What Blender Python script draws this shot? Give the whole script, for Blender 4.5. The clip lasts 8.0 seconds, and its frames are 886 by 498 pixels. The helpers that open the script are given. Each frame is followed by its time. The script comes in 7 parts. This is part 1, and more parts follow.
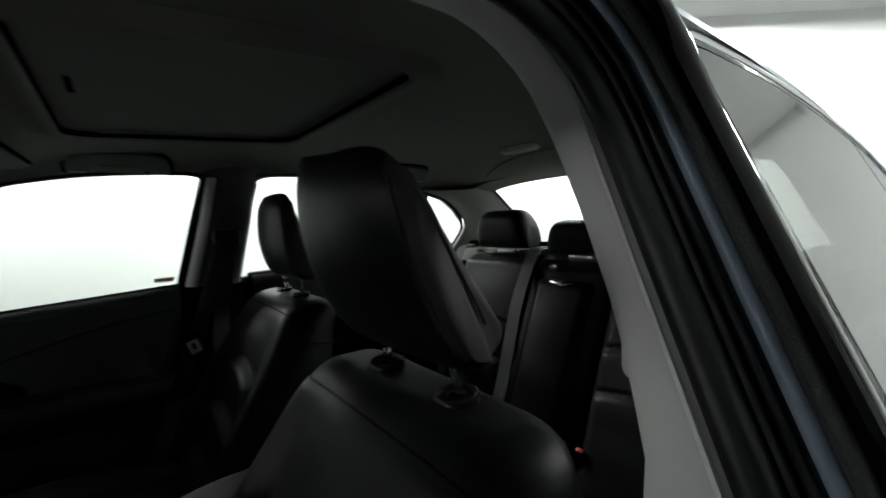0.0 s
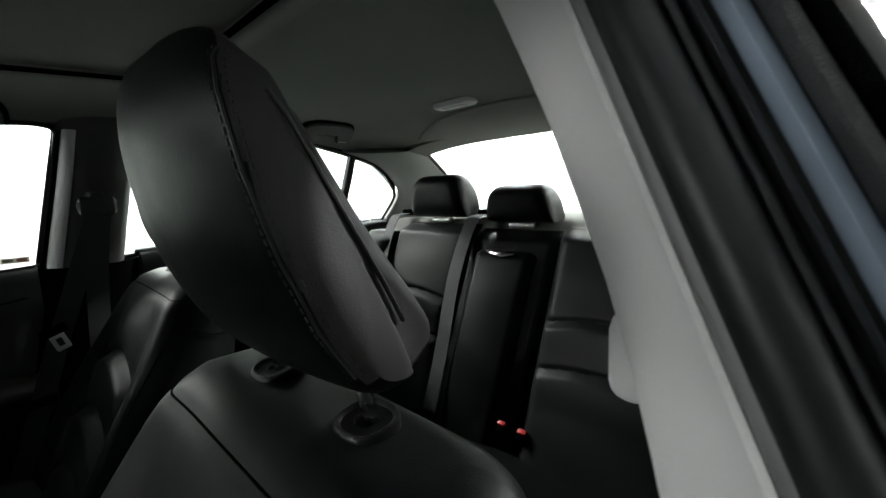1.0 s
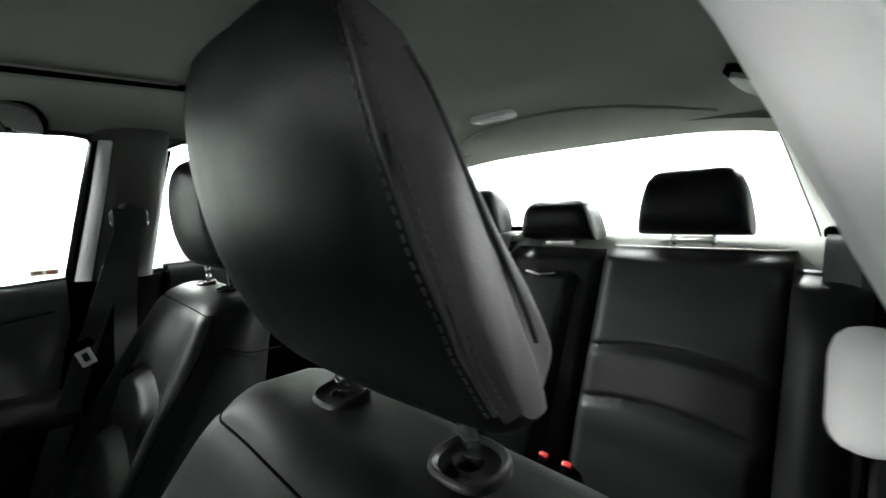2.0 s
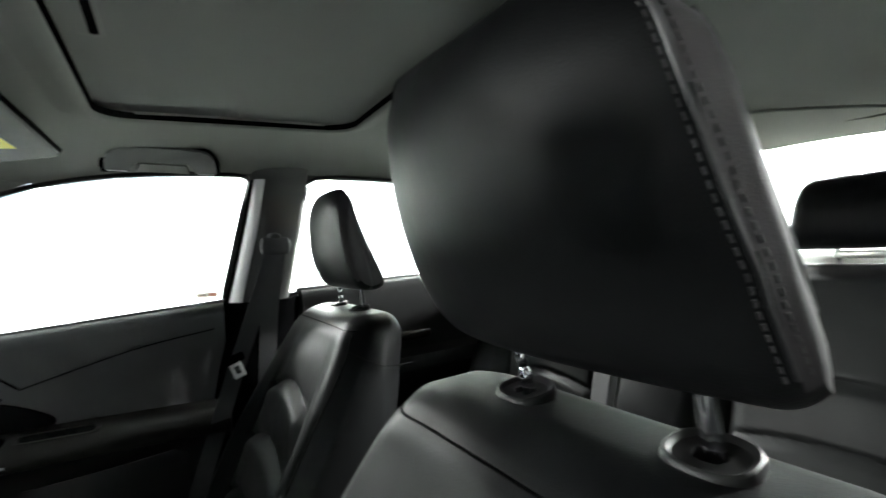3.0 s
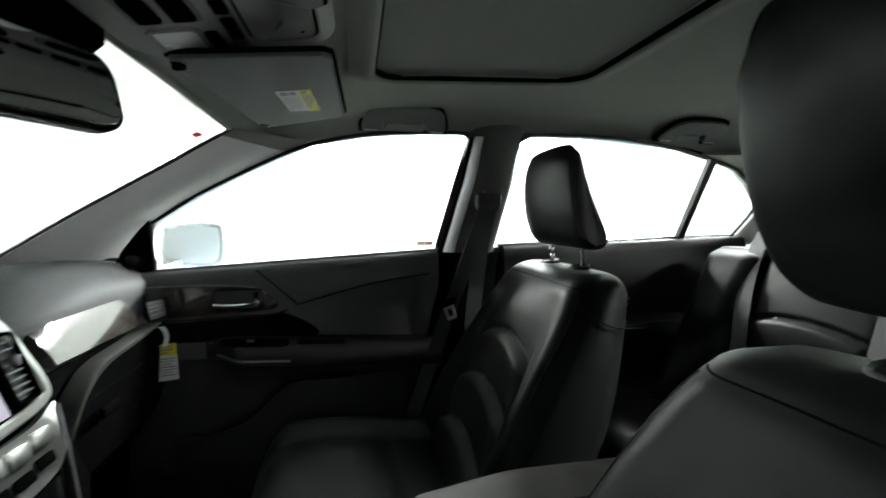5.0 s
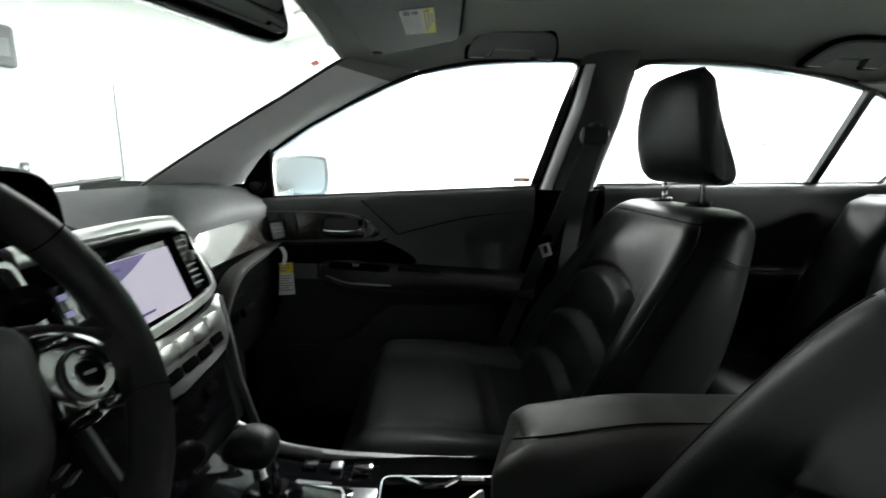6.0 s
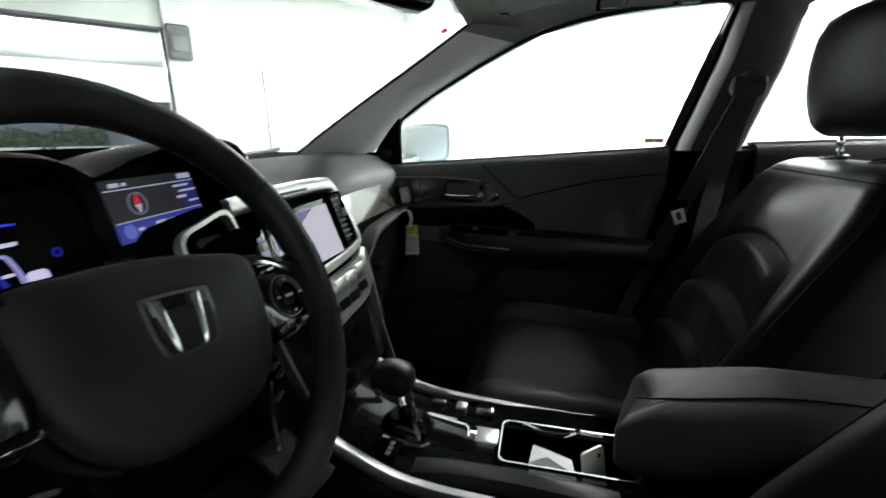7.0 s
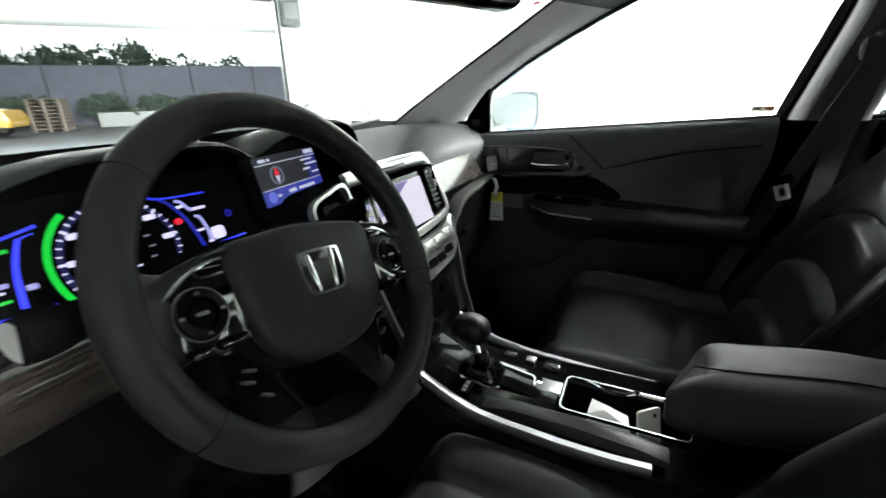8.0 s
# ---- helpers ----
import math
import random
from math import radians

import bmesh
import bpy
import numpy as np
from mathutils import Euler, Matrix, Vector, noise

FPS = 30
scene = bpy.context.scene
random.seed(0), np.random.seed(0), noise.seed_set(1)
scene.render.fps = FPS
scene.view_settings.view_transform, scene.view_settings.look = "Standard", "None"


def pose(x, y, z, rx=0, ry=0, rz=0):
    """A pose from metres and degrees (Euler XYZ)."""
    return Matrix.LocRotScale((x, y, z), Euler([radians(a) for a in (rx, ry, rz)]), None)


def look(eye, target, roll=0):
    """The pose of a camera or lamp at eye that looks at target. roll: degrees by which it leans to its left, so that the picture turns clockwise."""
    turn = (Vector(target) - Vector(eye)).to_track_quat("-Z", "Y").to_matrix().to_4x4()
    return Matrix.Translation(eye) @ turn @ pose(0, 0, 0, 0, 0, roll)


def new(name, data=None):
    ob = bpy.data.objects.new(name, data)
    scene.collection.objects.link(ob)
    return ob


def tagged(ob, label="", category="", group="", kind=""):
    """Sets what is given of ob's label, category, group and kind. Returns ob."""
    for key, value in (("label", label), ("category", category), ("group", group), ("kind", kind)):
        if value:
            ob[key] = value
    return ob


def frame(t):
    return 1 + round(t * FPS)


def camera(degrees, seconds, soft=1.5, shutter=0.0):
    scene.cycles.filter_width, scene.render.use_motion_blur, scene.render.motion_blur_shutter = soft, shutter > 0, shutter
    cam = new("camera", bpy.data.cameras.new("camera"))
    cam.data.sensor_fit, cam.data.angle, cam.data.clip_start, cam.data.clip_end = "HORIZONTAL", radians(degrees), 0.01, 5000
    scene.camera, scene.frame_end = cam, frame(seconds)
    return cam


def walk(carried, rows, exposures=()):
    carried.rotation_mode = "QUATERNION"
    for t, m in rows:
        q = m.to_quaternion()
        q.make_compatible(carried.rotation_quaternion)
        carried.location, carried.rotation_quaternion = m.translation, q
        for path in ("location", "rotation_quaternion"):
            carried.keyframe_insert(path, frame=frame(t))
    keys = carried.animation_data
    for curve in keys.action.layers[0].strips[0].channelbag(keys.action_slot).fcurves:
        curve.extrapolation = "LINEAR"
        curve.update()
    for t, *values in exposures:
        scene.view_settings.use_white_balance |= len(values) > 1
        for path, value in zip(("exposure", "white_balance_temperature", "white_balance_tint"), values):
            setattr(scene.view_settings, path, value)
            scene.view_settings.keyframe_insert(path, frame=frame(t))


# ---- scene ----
cam = camera(92.7, 8.0, shutter=0.5)
PATH = [
    (0, (-0.739, 0.257, 1.203), (0.848, -0.954, 1.08), -2.1),
    (0.5, (-0.683, 0.187, 1.194), (0.757, -1.188, 1.002), -1.5),
    (1, (-0.652, 0.159, 1.185), (0.736, -1.256, 0.92), -2.2),
    (2.5, (-0.553, 0.198, 1.162), (0.978, -1.087, 1.092), -2.0),
    (3, (-0.539, 0.237, 1.148), (1.143, -0.845, 1.16), -3.0),
    (3.5, (-0.515, 0.257, 1.15), (1.263, -0.658, 1.142), -2.7),
    (4, (-0.5, 0.272, 1.139), (1.351, -0.485, 1.175), -3.3),
    (4.5, (-0.49, 0.317, 1.136), (1.418, -0.28, 1.127), -1.8),
    (5, (-0.492, 0.359, 1.135), (1.463, -0.039, 0.997), 0.3),
    (6.5, (-0.512, 0.442, 1.083), (1.427, 0.604, 0.616), 1.0),
    (7, (-0.535, 0.446, 1.085), (1.342, 0.893, 0.56), -0.3),
    (7.5, (-0.571, 0.432, 1.096), (1.223, 1.055, 0.467), -0.2),
    (8, (-0.607, 0.411, 1.12), (1.084, 1.226, 0.428), -1.4),
]
walk(cam, [(t, look(eye, target, roll)) for t, eye, target, roll in PATH],
     exposures=[(0, -3.35), (0.5, -2.75), (1.0, -2.2), (2.5, -0.5), (3.5, -0.35), (4.5, -1.0), (5.0, -1.2), (6.5, -1.4), (7.0, -1.4), (8.0, -0.8)])

# ---------------------------------------------------------------- world and light
world = bpy.data.worlds.new("world")
scene.world = world
world.use_nodes = True
_wn = world.node_tree
_sky = _wn.nodes.new("ShaderNodeTexSky")
_sky.sky_type, _sky.sun_disc = "NISHITA", False
_sky.sun_elevation, _sky.sun_rotation = radians(48), radians(20)
_wn.links.new(_sky.outputs[0], _wn.nodes["Background"].inputs[0])
_wn.nodes["Background"].inputs[1].default_value = 0.15

_sun = bpy.data.lights.new("sun", "SUN")
_sun.energy, _sun.angle, _sun.color = 5.0, radians(2), (1.0, 0.96, 0.9)
_so = new("sun", _sun)
_so.matrix_world = look((2, 30, 30), (6, 20, 0))


# ---------------------------------------------------------------- materials
def mat(name, base, rough=0.5, metal=0.0, var=0.12, scale=14.0, bump=0.0, bscale=300.0, rvar=0.08, spec=0.5, coat=0.0, sheen=0.0, tint=None):
    m = bpy.data.materials.new(name)
    m.use_nodes = True
    nt = m.node_tree
    b = nt.nodes["Principled BSDF"]
    tc = nt.nodes.new("ShaderNodeTexCoord")
    n1 = nt.nodes.new("ShaderNodeTexNoise")
    n1.inputs["Scale"].default_value, n1.inputs["Detail"].default_value = scale, 5
    nt.links.new(tc.outputs["Object"], n1.inputs["Vector"])
    ramp = nt.nodes.new("ShaderNodeMix")
    ramp.data_type = "RGBA"
    lo = [c * (1 - var) for c in base]
    hi = [min(1, c * (1 + var)) for c in (tint or base)]
    ramp.inputs[6].default_value, ramp.inputs[7].default_value = (*lo, 1), (*hi, 1)
    nt.links.new(n1.outputs["Fac"], ramp.inputs[0])
    nt.links.new(ramp.outputs[2], b.inputs["Base Color"])
    n2 = nt.nodes.new("ShaderNodeTexNoise")
    n2.inputs["Scale"].default_value, n2.inputs["Detail"].default_value = scale * 4, 4
    nt.links.new(tc.outputs["Object"], n2.inputs["Vector"])
    mr = nt.nodes.new("ShaderNodeMapRange")
    mr.inputs["To Min"].default_value, mr.inputs["To Max"].default_value = max(0.02, rough - rvar), min(1, rough + rvar)
    nt.links.new(n2.outputs["Fac"], mr.inputs["Value"])
    nt.links.new(mr.outputs["Result"], b.inputs["Roughness"])
    b.inputs["Metallic"].default_value = metal
    b.inputs["Specular IOR Level"].default_value = spec
    b.inputs["Coat Weight"].default_value = coat
    b.inputs["Coat Roughness"].default_value = 0.06
    b.inputs["Sheen Weight"].default_value = sheen
    if bump:
        v = nt.nodes.new("ShaderNodeTexVoronoi")
        v.inputs["Scale"].default_value = bscale
        nt.links.new(tc.outputs["Object"], v.inputs["Vector"])
        n3 = nt.nodes.new("ShaderNodeTexNoise")
        n3.inputs["Scale"].default_value, n3.inputs["Detail"].default_value = bscale * 0.2, 6
        nt.links.new(tc.outputs["Object"], n3.inputs["Vector"])
        add = nt.nodes.new("ShaderNodeMath")
        nt.links.new(v.outputs["Distance"], add.inputs[0])
        nt.links.new(n3.outputs["Fac"], add.inputs[1])
        bp = nt.nodes.new("ShaderNodeBump")
        bp.inputs["Strength"].default_value, bp.inputs["Distance"].default_value = bump, 0.001
        nt.links.new(add.outputs[0], bp.inputs["Height"])
        nt.links.new(bp.outputs["Normal"], b.inputs["Normal"])
    return m


def glow(name, colour, strength):
    m = bpy.data.materials.new(name)
    m.use_nodes = True
    b = m.node_tree.nodes["Principled BSDF"]
    b.inputs["Base Color"].default_value = (0.02, 0.02, 0.02, 1)
    b.inputs["Emission Color"].default_value = (*colour, 1)
    b.inputs["Emission Strength"].default_value = strength
    b.inputs["Specular IOR Level"].default_value = 0.05
    return m


def glass_mat(name, tint, gain=0.8, base=0.025):
    m = bpy.data.materials.new(name)
    m.use_nodes = True
    nt = m.node_tree
    nt.nodes.remove(nt.nodes["Principled BSDF"])
    tr, gl, mx, lw = (nt.nodes.new("ShaderNodeBsdfTransparent"), nt.nodes.new("ShaderNodeBsdfGlossy"),
                      nt.nodes.new("ShaderNodeMixShader"), nt.nodes.new("ShaderNodeLayerWeight"))
    tr.inputs[0].default_value = (*tint, 1)
    gl.inputs["Roughness"].default_value = 0.01
    lw.inputs[0].default_value = 0.5
    pw, ad = nt.nodes.new("ShaderNodeMath"), nt.nodes.new("ShaderNodeMath")
    pw.operation, ad.operation, ad.use_clamp = "POWER", "MULTIPLY_ADD", True
    pw.inputs[1].default_value = 5
    ad.inputs[1].default_value, ad.inputs[2].default_value = gain, base
    nt.links.new(lw.outputs["Facing"], pw.inputs[0])
    nt.links.new(pw.outputs[0], ad.inputs[0])
    nt.links.new(ad.outputs[0], mx.inputs[0])
    nt.links.new(tr.outputs[0], mx.inputs[1])
    nt.links.new(gl.outputs[0], mx.inputs[2])
    nt.links.new(mx.outputs[0], nt.nodes["Material Output"].inputs[0])
    return m


def paper_mat(name, base):
    m = mat(name, base, 0.7, var=0.03)
    nt = m.node_tree
    tl, mx = nt.nodes.new("ShaderNodeBsdfTranslucent"), nt.nodes.new("ShaderNodeMixShader")
    tl.inputs[0].default_value = (*base, 1)
    mx.inputs[0].default_value = 0.5
    nt.links.new(nt.nodes["Principled BSDF"].outputs[0], mx.inputs[1])
    nt.links.new(tl.outputs[0], mx.inputs[2])
    nt.links.new(mx.outputs[0], nt.nodes["Material Output"].inputs[0])
    return m


def wood_mat(name):
    m = mat(name, (0.045, 0.028, 0.02), 0.16, coat=0.8, var=0.3)
    nt = m.node_tree
    b = nt.nodes["Principled BSDF"]
    w = nt.nodes.new("ShaderNodeTexWave")
    w.bands_direction = "Z"
    w.inputs["Scale"].default_value, w.inputs["Distortion"].default_value = 28, 7
    w.inputs["Detail"].default_value, w.inputs["Detail Scale"].default_value = 4, 1.2
    mp = nt.nodes.new("ShaderNodeMapping")
    mp.inputs["Scale"].default_value = (1, 0.25, 2.2)
    tc = nt.nodes.new("ShaderNodeTexCoord")
    nt.links.new(tc.outputs["Object"], mp.inputs[0])
    nt.links.new(mp.outputs[0], w.inputs["Vector"])
    r = nt.nodes.new("ShaderNodeValToRGB")
    r.color_ramp.elements[0].color = (0.008, 0.0065, 0.006, 1)
    r.color_ramp.elements[1].color = (0.026, 0.021, 0.018, 1)
    nt.links.new(w.outputs["Color"], r.inputs[0])
    nt.links.new(r.outputs[0], b.inputs["Base Color"])
    return m


M_LEATHER = mat("black_leather", (0.006, 0.0063, 0.0067), 0.45, spec=0.08, bump=0.09, bscale=700, var=0.25, scale=9, rvar=0.07)
# black leather lightened to imitate light on inserts, cushions and rear backrests
M_INSERT = mat("lightened_black_leather", (0.013, 0.0135, 0.0137), 0.46, spec=0.12, bump=0.14, bscale=420, var=0.2, scale=9)
M_RAIL = mat("satin_rail_metal", (0.11, 0.11, 0.112), 0.42, 1.0, var=0.1)
M_LEATHER_G = mat("charcoal_vinyl", (0.0068, 0.0066, 0.0066), 0.50, spec=0.08, bump=0.10, bscale=900, var=0.12, scale=9)
M_THREAD = mat("grey_thread", (0.022, 0.021, 0.0215), 0.7, var=0.1)
M_LINER = mat("grey_headliner", (0.21, 0.214, 0.198), 0.95, bump=0.35, bscale=900, var=0.05, scale=6, spec=0.1)
M_SHADE = mat("grey_sunshade", (0.19, 0.194, 0.18), 0.95, bump=0.35, bscale=900, var=0.05, scale=6, spec=0.1)
M_VISOR = mat("grey_visor_vinyl", (0.048, 0.050, 0.050), 0.8, bump=0.3, bscale=700, var=0.05)
M_PILLAR = mat("pale_grey_plastic", (0.80, 0.79, 0.80), 0.6, bump=0.12, bscale=1800, var=0.05, scale=6)
M_SIDE = mat("charcoal_headrest_vinyl", (0.036, 0.033, 0.035), 0.6, spec=0.2, bump=0.12, bscale=900, var=0.12)
# puts shade into the passenger's pillar trim; plain dark on roof button plates
M_BTRIM = mat("dark_shaded_plastic", (0.055, 0.055, 0.053), 0.6, bump=0.12, bscale=1800, var=0.05, scale=6)
M_GRIP = mat("grey_grip_plastic", (0.10, 0.102, 0.10), 0.6, bump=0.15, bscale=1500, var=0.05)
M_MATT = mat("dull_black_plastic", (0.002, 0.002, 0.002), 0.9, spec=0.0)
M_HOOD = mat("dark_dash_vinyl", (0.008, 0.0082, 0.0085), 0.6, spec=0.06, bump=0.2, bscale=420, var=0.1)
M_TRIM = mat("grey_pillar_plastic", (0.15, 0.15, 0.147), 0.6, bump=0.12, bscale=1800, var=0.05, scale=6)
M_CPILLAR = mat("mid_grey_pillar_fabric", (0.34, 0.345, 0.33), 0.85, bump=0.2, bscale=1200, var=0.05, scale=6, spec=0.2)
M_PLASTIC = mat("black_plastic", (0.0024, 0.0024, 0.0026), 0.6, spec=0.0, bump=0.2, bscale=500, var=0.12)
M_DASH = mat("soft_dash_vinyl", (0.068, 0.070, 0.072), 0.7, spec=0.12, bump=0.25, bscale=420, var=0.1)
M_RING = mat("dark_ring_plastic", (0.008, 0.008, 0.008), 0.42, spec=0.2, var=0.1)
M_GLOSS = mat("gloss_black", (0.0022, 0.0022, 0.0026), 0.06, var=0.1, rvar=0.03, spec=0.4)
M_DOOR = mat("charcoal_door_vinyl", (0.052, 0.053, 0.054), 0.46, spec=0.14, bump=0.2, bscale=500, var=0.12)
# door vinyl darkened for shade on the rear doors; also the dark lower trim
M_REAR = mat("dark_shaded_vinyl", (0.017, 0.0172, 0.0175), 0.5, spec=0.06, bump=0.2, bscale=500, var=0.12)
M_RUBBER = mat("black_rubber", (0.006, 0.006, 0.007), 0.45, var=0.15, bump=0.1, bscale=200)
M_CARPET = mat("black_carpet", (0.004, 0.004, 0.004), 1.0, bump=1.0, bscale=500, var=0.3, spec=0.0)
M_CHROME = mat("chrome", (0.85, 0.86, 0.88), 0.08, 1.0, var=0.02, rvar=0.03)
M_SILVER = mat("satin_silver", (0.62, 0.62, 0.61), 0.30, 1.0, var=0.04, rvar=0.05)
# low metallic and near-white base imitate window light reflected by the steel
M_STEEL = mat("whitened_steel", (0.88, 0.88, 0.88), 0.40, 0.35, var=0.05)
M_WOOD = wood_mat("dark_wood_trim")
M_ARM = mat("charcoal_armrest_vinyl", (0.015, 0.015, 0.0138), 0.6, spec=0.09, bump=0.12, bscale=900, var=0.12)
M_EDGE = mat("dark_satin_silver", (0.17, 0.17, 0.175), 0.36, 1.0, var=0.1)
M_BELT = mat("grey_webbing", (0.035, 0.036, 0.038), 0.7, bump=0.5, bscale=700, var=0.1)
M_PAINT = mat("blue_grey_car_paint", (0.40, 0.48, 0.60), 0.25, 0.2, var=0.04, coat=1.0, rvar=0.03)
M_PAINT_S = mat("silver_car_paint", (0.55, 0.58, 0.57), 0.25, 0.4, var=0.03, coat=1.0)
M_WHITE = mat("white_paper", (0.8, 0.8, 0.79), 0.7, var=0.03)
M_YELLOW = mat("yellow_print", (0.75, 0.68, 0.04), 0.6, var=0.05)
M_INK = mat("grey_ink", (0.22, 0.22, 0.24), 0.7, var=0.05)
M_RED = mat("red_plastic", (0.6, 0.03, 0.03), 0.4, var=0.05)
M_REDP = paper_mat("red_print", (0.80, 0.04, 0.09))
M_GLASS = glass_mat("clear_glass", (0.93, 0.96, 0.94))
# driver's side rear glass: reflection raised to imitate bright walls mirrored in it
M_GLASS_L = glass_mat("raised_reflection_glass", (0.72, 0.75, 0.74), 0.9, 0.30)
M_MIRROR = mat("mirror_silvering", (0.9, 0.9, 0.9), 0.02, 1.0, var=0.0, rvar=0.0)


# ---------------------------------------------------------------- mesh tools
PLACE = {}


def finish(bm, name, m, sharp=38):
    bmesh.ops.remove_doubles(bm, verts=bm.verts, dist=1e-5)
    bmesh.ops.recalc_face_normals(bm, faces=bm.faces)
    for e in bm.edges:
        e.smooth = not (len(e.link_faces) == 2 and e.calc_face_angle(0) > radians(sharp))
    for f in bm.faces:
        f.smooth = True
    me = bpy.data.meshes.new(name)
    bm.to_mesh(me)
    bm.free()
    me.materials.append(m)
    return me


def thing(name, at, label, category, group="", kind=""):
    ob = new(name)
    ob.empty_display_size = 0.05
    ob.location = at
    PLACE[ob] = Vector(at)
    return tagged(ob, label, category, group, kind)


def part(name, bm, m, parent, label="", sharp=38):
    """One mesh under a thing or a part; the bmesh is in world metres."""
    bmesh.ops.translate(bm, verts=bm.verts, vec=-PLACE[parent])
    ob = new(name, finish(bm, name, m, sharp))
    ob.parent = parent
    PLACE[ob] = PLACE[parent]
    return tagged(ob, label)


def solid(name, bm, m, label, category, kind="", group="", sharp=38):
    """A thing of one mesh, at top level."""
    ob = new(name, finish(bm, name, m, sharp))
    PLACE[ob] = Vector((0, 0, 0))
    return tagged(ob, label, category, group, kind)


def loft(loops, closed=True, caps=True, ring=False):
    bm = bmesh.new()
    rows = [[bm.verts.new(p) for p in l] for l in loops]
    n = len(rows[0])
    pairs = list(zip(rows, rows[1:])) + ([(rows[-1], rows[0])] if ring else [])
    for a, b in pairs:
        for i in range(n if closed else n - 1):
            j = (i + 1) % n
            bm.faces.new((a[i], a[j], b[j], b[i]))
    if closed and caps and not ring:
        bm.faces.new(rows[0][::-1])
        bm.faces.new(rows[-1])
    return bm


def rbox(size, r=0.004, seg=2, at=(0, 0, 0), rot=None):
    bm = bmesh.new()
    bmesh.ops.create_cube(bm, size=1)
    bmesh.ops.scale(bm, verts=bm.verts, vec=size)
    if r:
        bmesh.ops.bevel(bm, geom=bm.edges[:], offset=min(r, min(size) * 0.49), segments=seg, profile=0.5, affect="EDGES")
    if rot:
        bmesh.ops.transform(bm, matrix=rot, verts=bm.verts)
    bmesh.ops.translate(bm, verts=bm.verts, vec=at)
    return bm


def tube(path, r, n=10, ring=False, flat=1.0, up=None):
    """A round bar along a path; flat squashes it along its second axis. r may be a list."""
    P = [Vector(p) for p in path]
    k = len(P)
    loops, side = [], None
    for i, p in enumerate(P):
        a, b = (P[i - 1], P[(i + 1) % k]) if ring else (P[max(0, i - 1)], P[min(k - 1, i + 1)])
        d = (b - a).normalized()
        if side is None:
            ref = Vector(up) if up else (Vector((0, 0, 1)) if abs(d.z) < 0.9 else Vector((1, 0, 0)))
            side = d.cross(ref).normalized()
        side = (side - d * side.dot(d)).normalized()
        o = d.cross(side)
        rr = r[i] if isinstance(r, (list, tuple)) else r
        loops.append([p + rr * (math.cos(t) * side + flat * math.sin(t) * o) for t in [2 * math.pi * j / n for j in range(n)]])
    return loft(loops, ring=ring)


def join(*bms):
    out = bmesh.new()
    for b in bms:
        me = bpy.data.meshes.new("tmp")
        b.to_mesh(me)
        b.free()
        out.from_mesh(me)
        bpy.data.meshes.remove(me)
    return out


def prism(poly, lift, frm, r=0.0, seg=2):
    """A flat outline (u, v) pushed out by lift along n; frm = (origin, u, v, n)."""
    o, u, v, n = [Vector(a) for a in frm]
    bm = bmesh.new()
    a = [bm.verts.new(o + u * p[0] + v * p[1]) for p in poly]
    b = [bm.verts.new(o + u * p[0] + v * p[1] + n * lift) for p in poly]
    k = len(poly)
    for i in range(k):
        bm.faces.new((a[i], a[(i + 1) % k], b[(i + 1) % k], b[i]))
    bm.faces.new(a[::-1])
    top = bm.faces.new(b)
    if r:
        bmesh.ops.bevel(bm, geom=list(top.edges), offset=r, segments=seg, profile=0.5, affect="EDGES")
    return bm


def rrect(w, h, r, n=5, cx=0, cy=0):
    out = []
    for sx, sy, a0 in ((1, 1, 0), (-1, 1, 90), (-1, -1, 180), (1, -1, 270)):
        for i in range(n + 1):
            a = radians(a0 + 90 * i / n)
            out.append((cx + sx * (w / 2 - r) + r * math.cos(a), cy + sy * (h / 2 - r) + r * math.sin(a)))
    return out


def frame_ring(outer, inner, lift, frm, r=0.0):
    """A raised border between two outlines of equal count."""
    o, u, v, n = [Vector(a) for a in frm]
    q = lambda p, d: o + u * p[0] + v * p[1] + n * d
    mid_o = [q(p, lift - r) for p in outer]
    loops = [[q(p, 0) for p in outer], mid_o, [q((a[0] * 0.9 + b[0] * 0.1, a[1] * 0.9 + b[1] * 0.1), lift) for a, b in zip(outer, inner)],
             [q((a[0] * 0.1 + b[0] * 0.9, a[1] * 0.1 + b[1] * 0.9), lift) for a, b in zip(outer, inner)], [q(p, lift - r) for p in inner], [q(p, 0) for p in inner]]
    return loft(loops, ring=True)


def lerp(pts, t):
    """Value of a polyline [(t, a, b, ...)] at t, smoothly."""
    if t <= pts[0][0]:
        return pts[0][1:]
    for p, q in zip(pts, pts[1:]):
        if t <= q[0]:
            f = (t - p[0]) / (q[0] - p[0])
            return tuple(a + (b - a) * f for a, b in zip(p[1:], q[1:]))
    return pts[-1][1:]


def curve_pts(ctrl, n):
    """Catmull-Rom through control points."""
    C = [Vector(c) for c in ctrl]
    C = [2 * C[0] - C[1]] + C + [2 * C[-1] - C[-2]]
    segs, out = len(C) - 3, []
    for i in range(n):
        t = i / (n - 1) * segs
        k = min(int(t), segs - 1)
        f = t - k
        a, b, c, d = C[k:k + 4]
        out.append(0.5 * (2 * b + (c - a) * f + (2 * a - 5 * b + 4 * c - d) * f * f + (3 * b - a - 3 * c + d) * f ** 3))
    return out


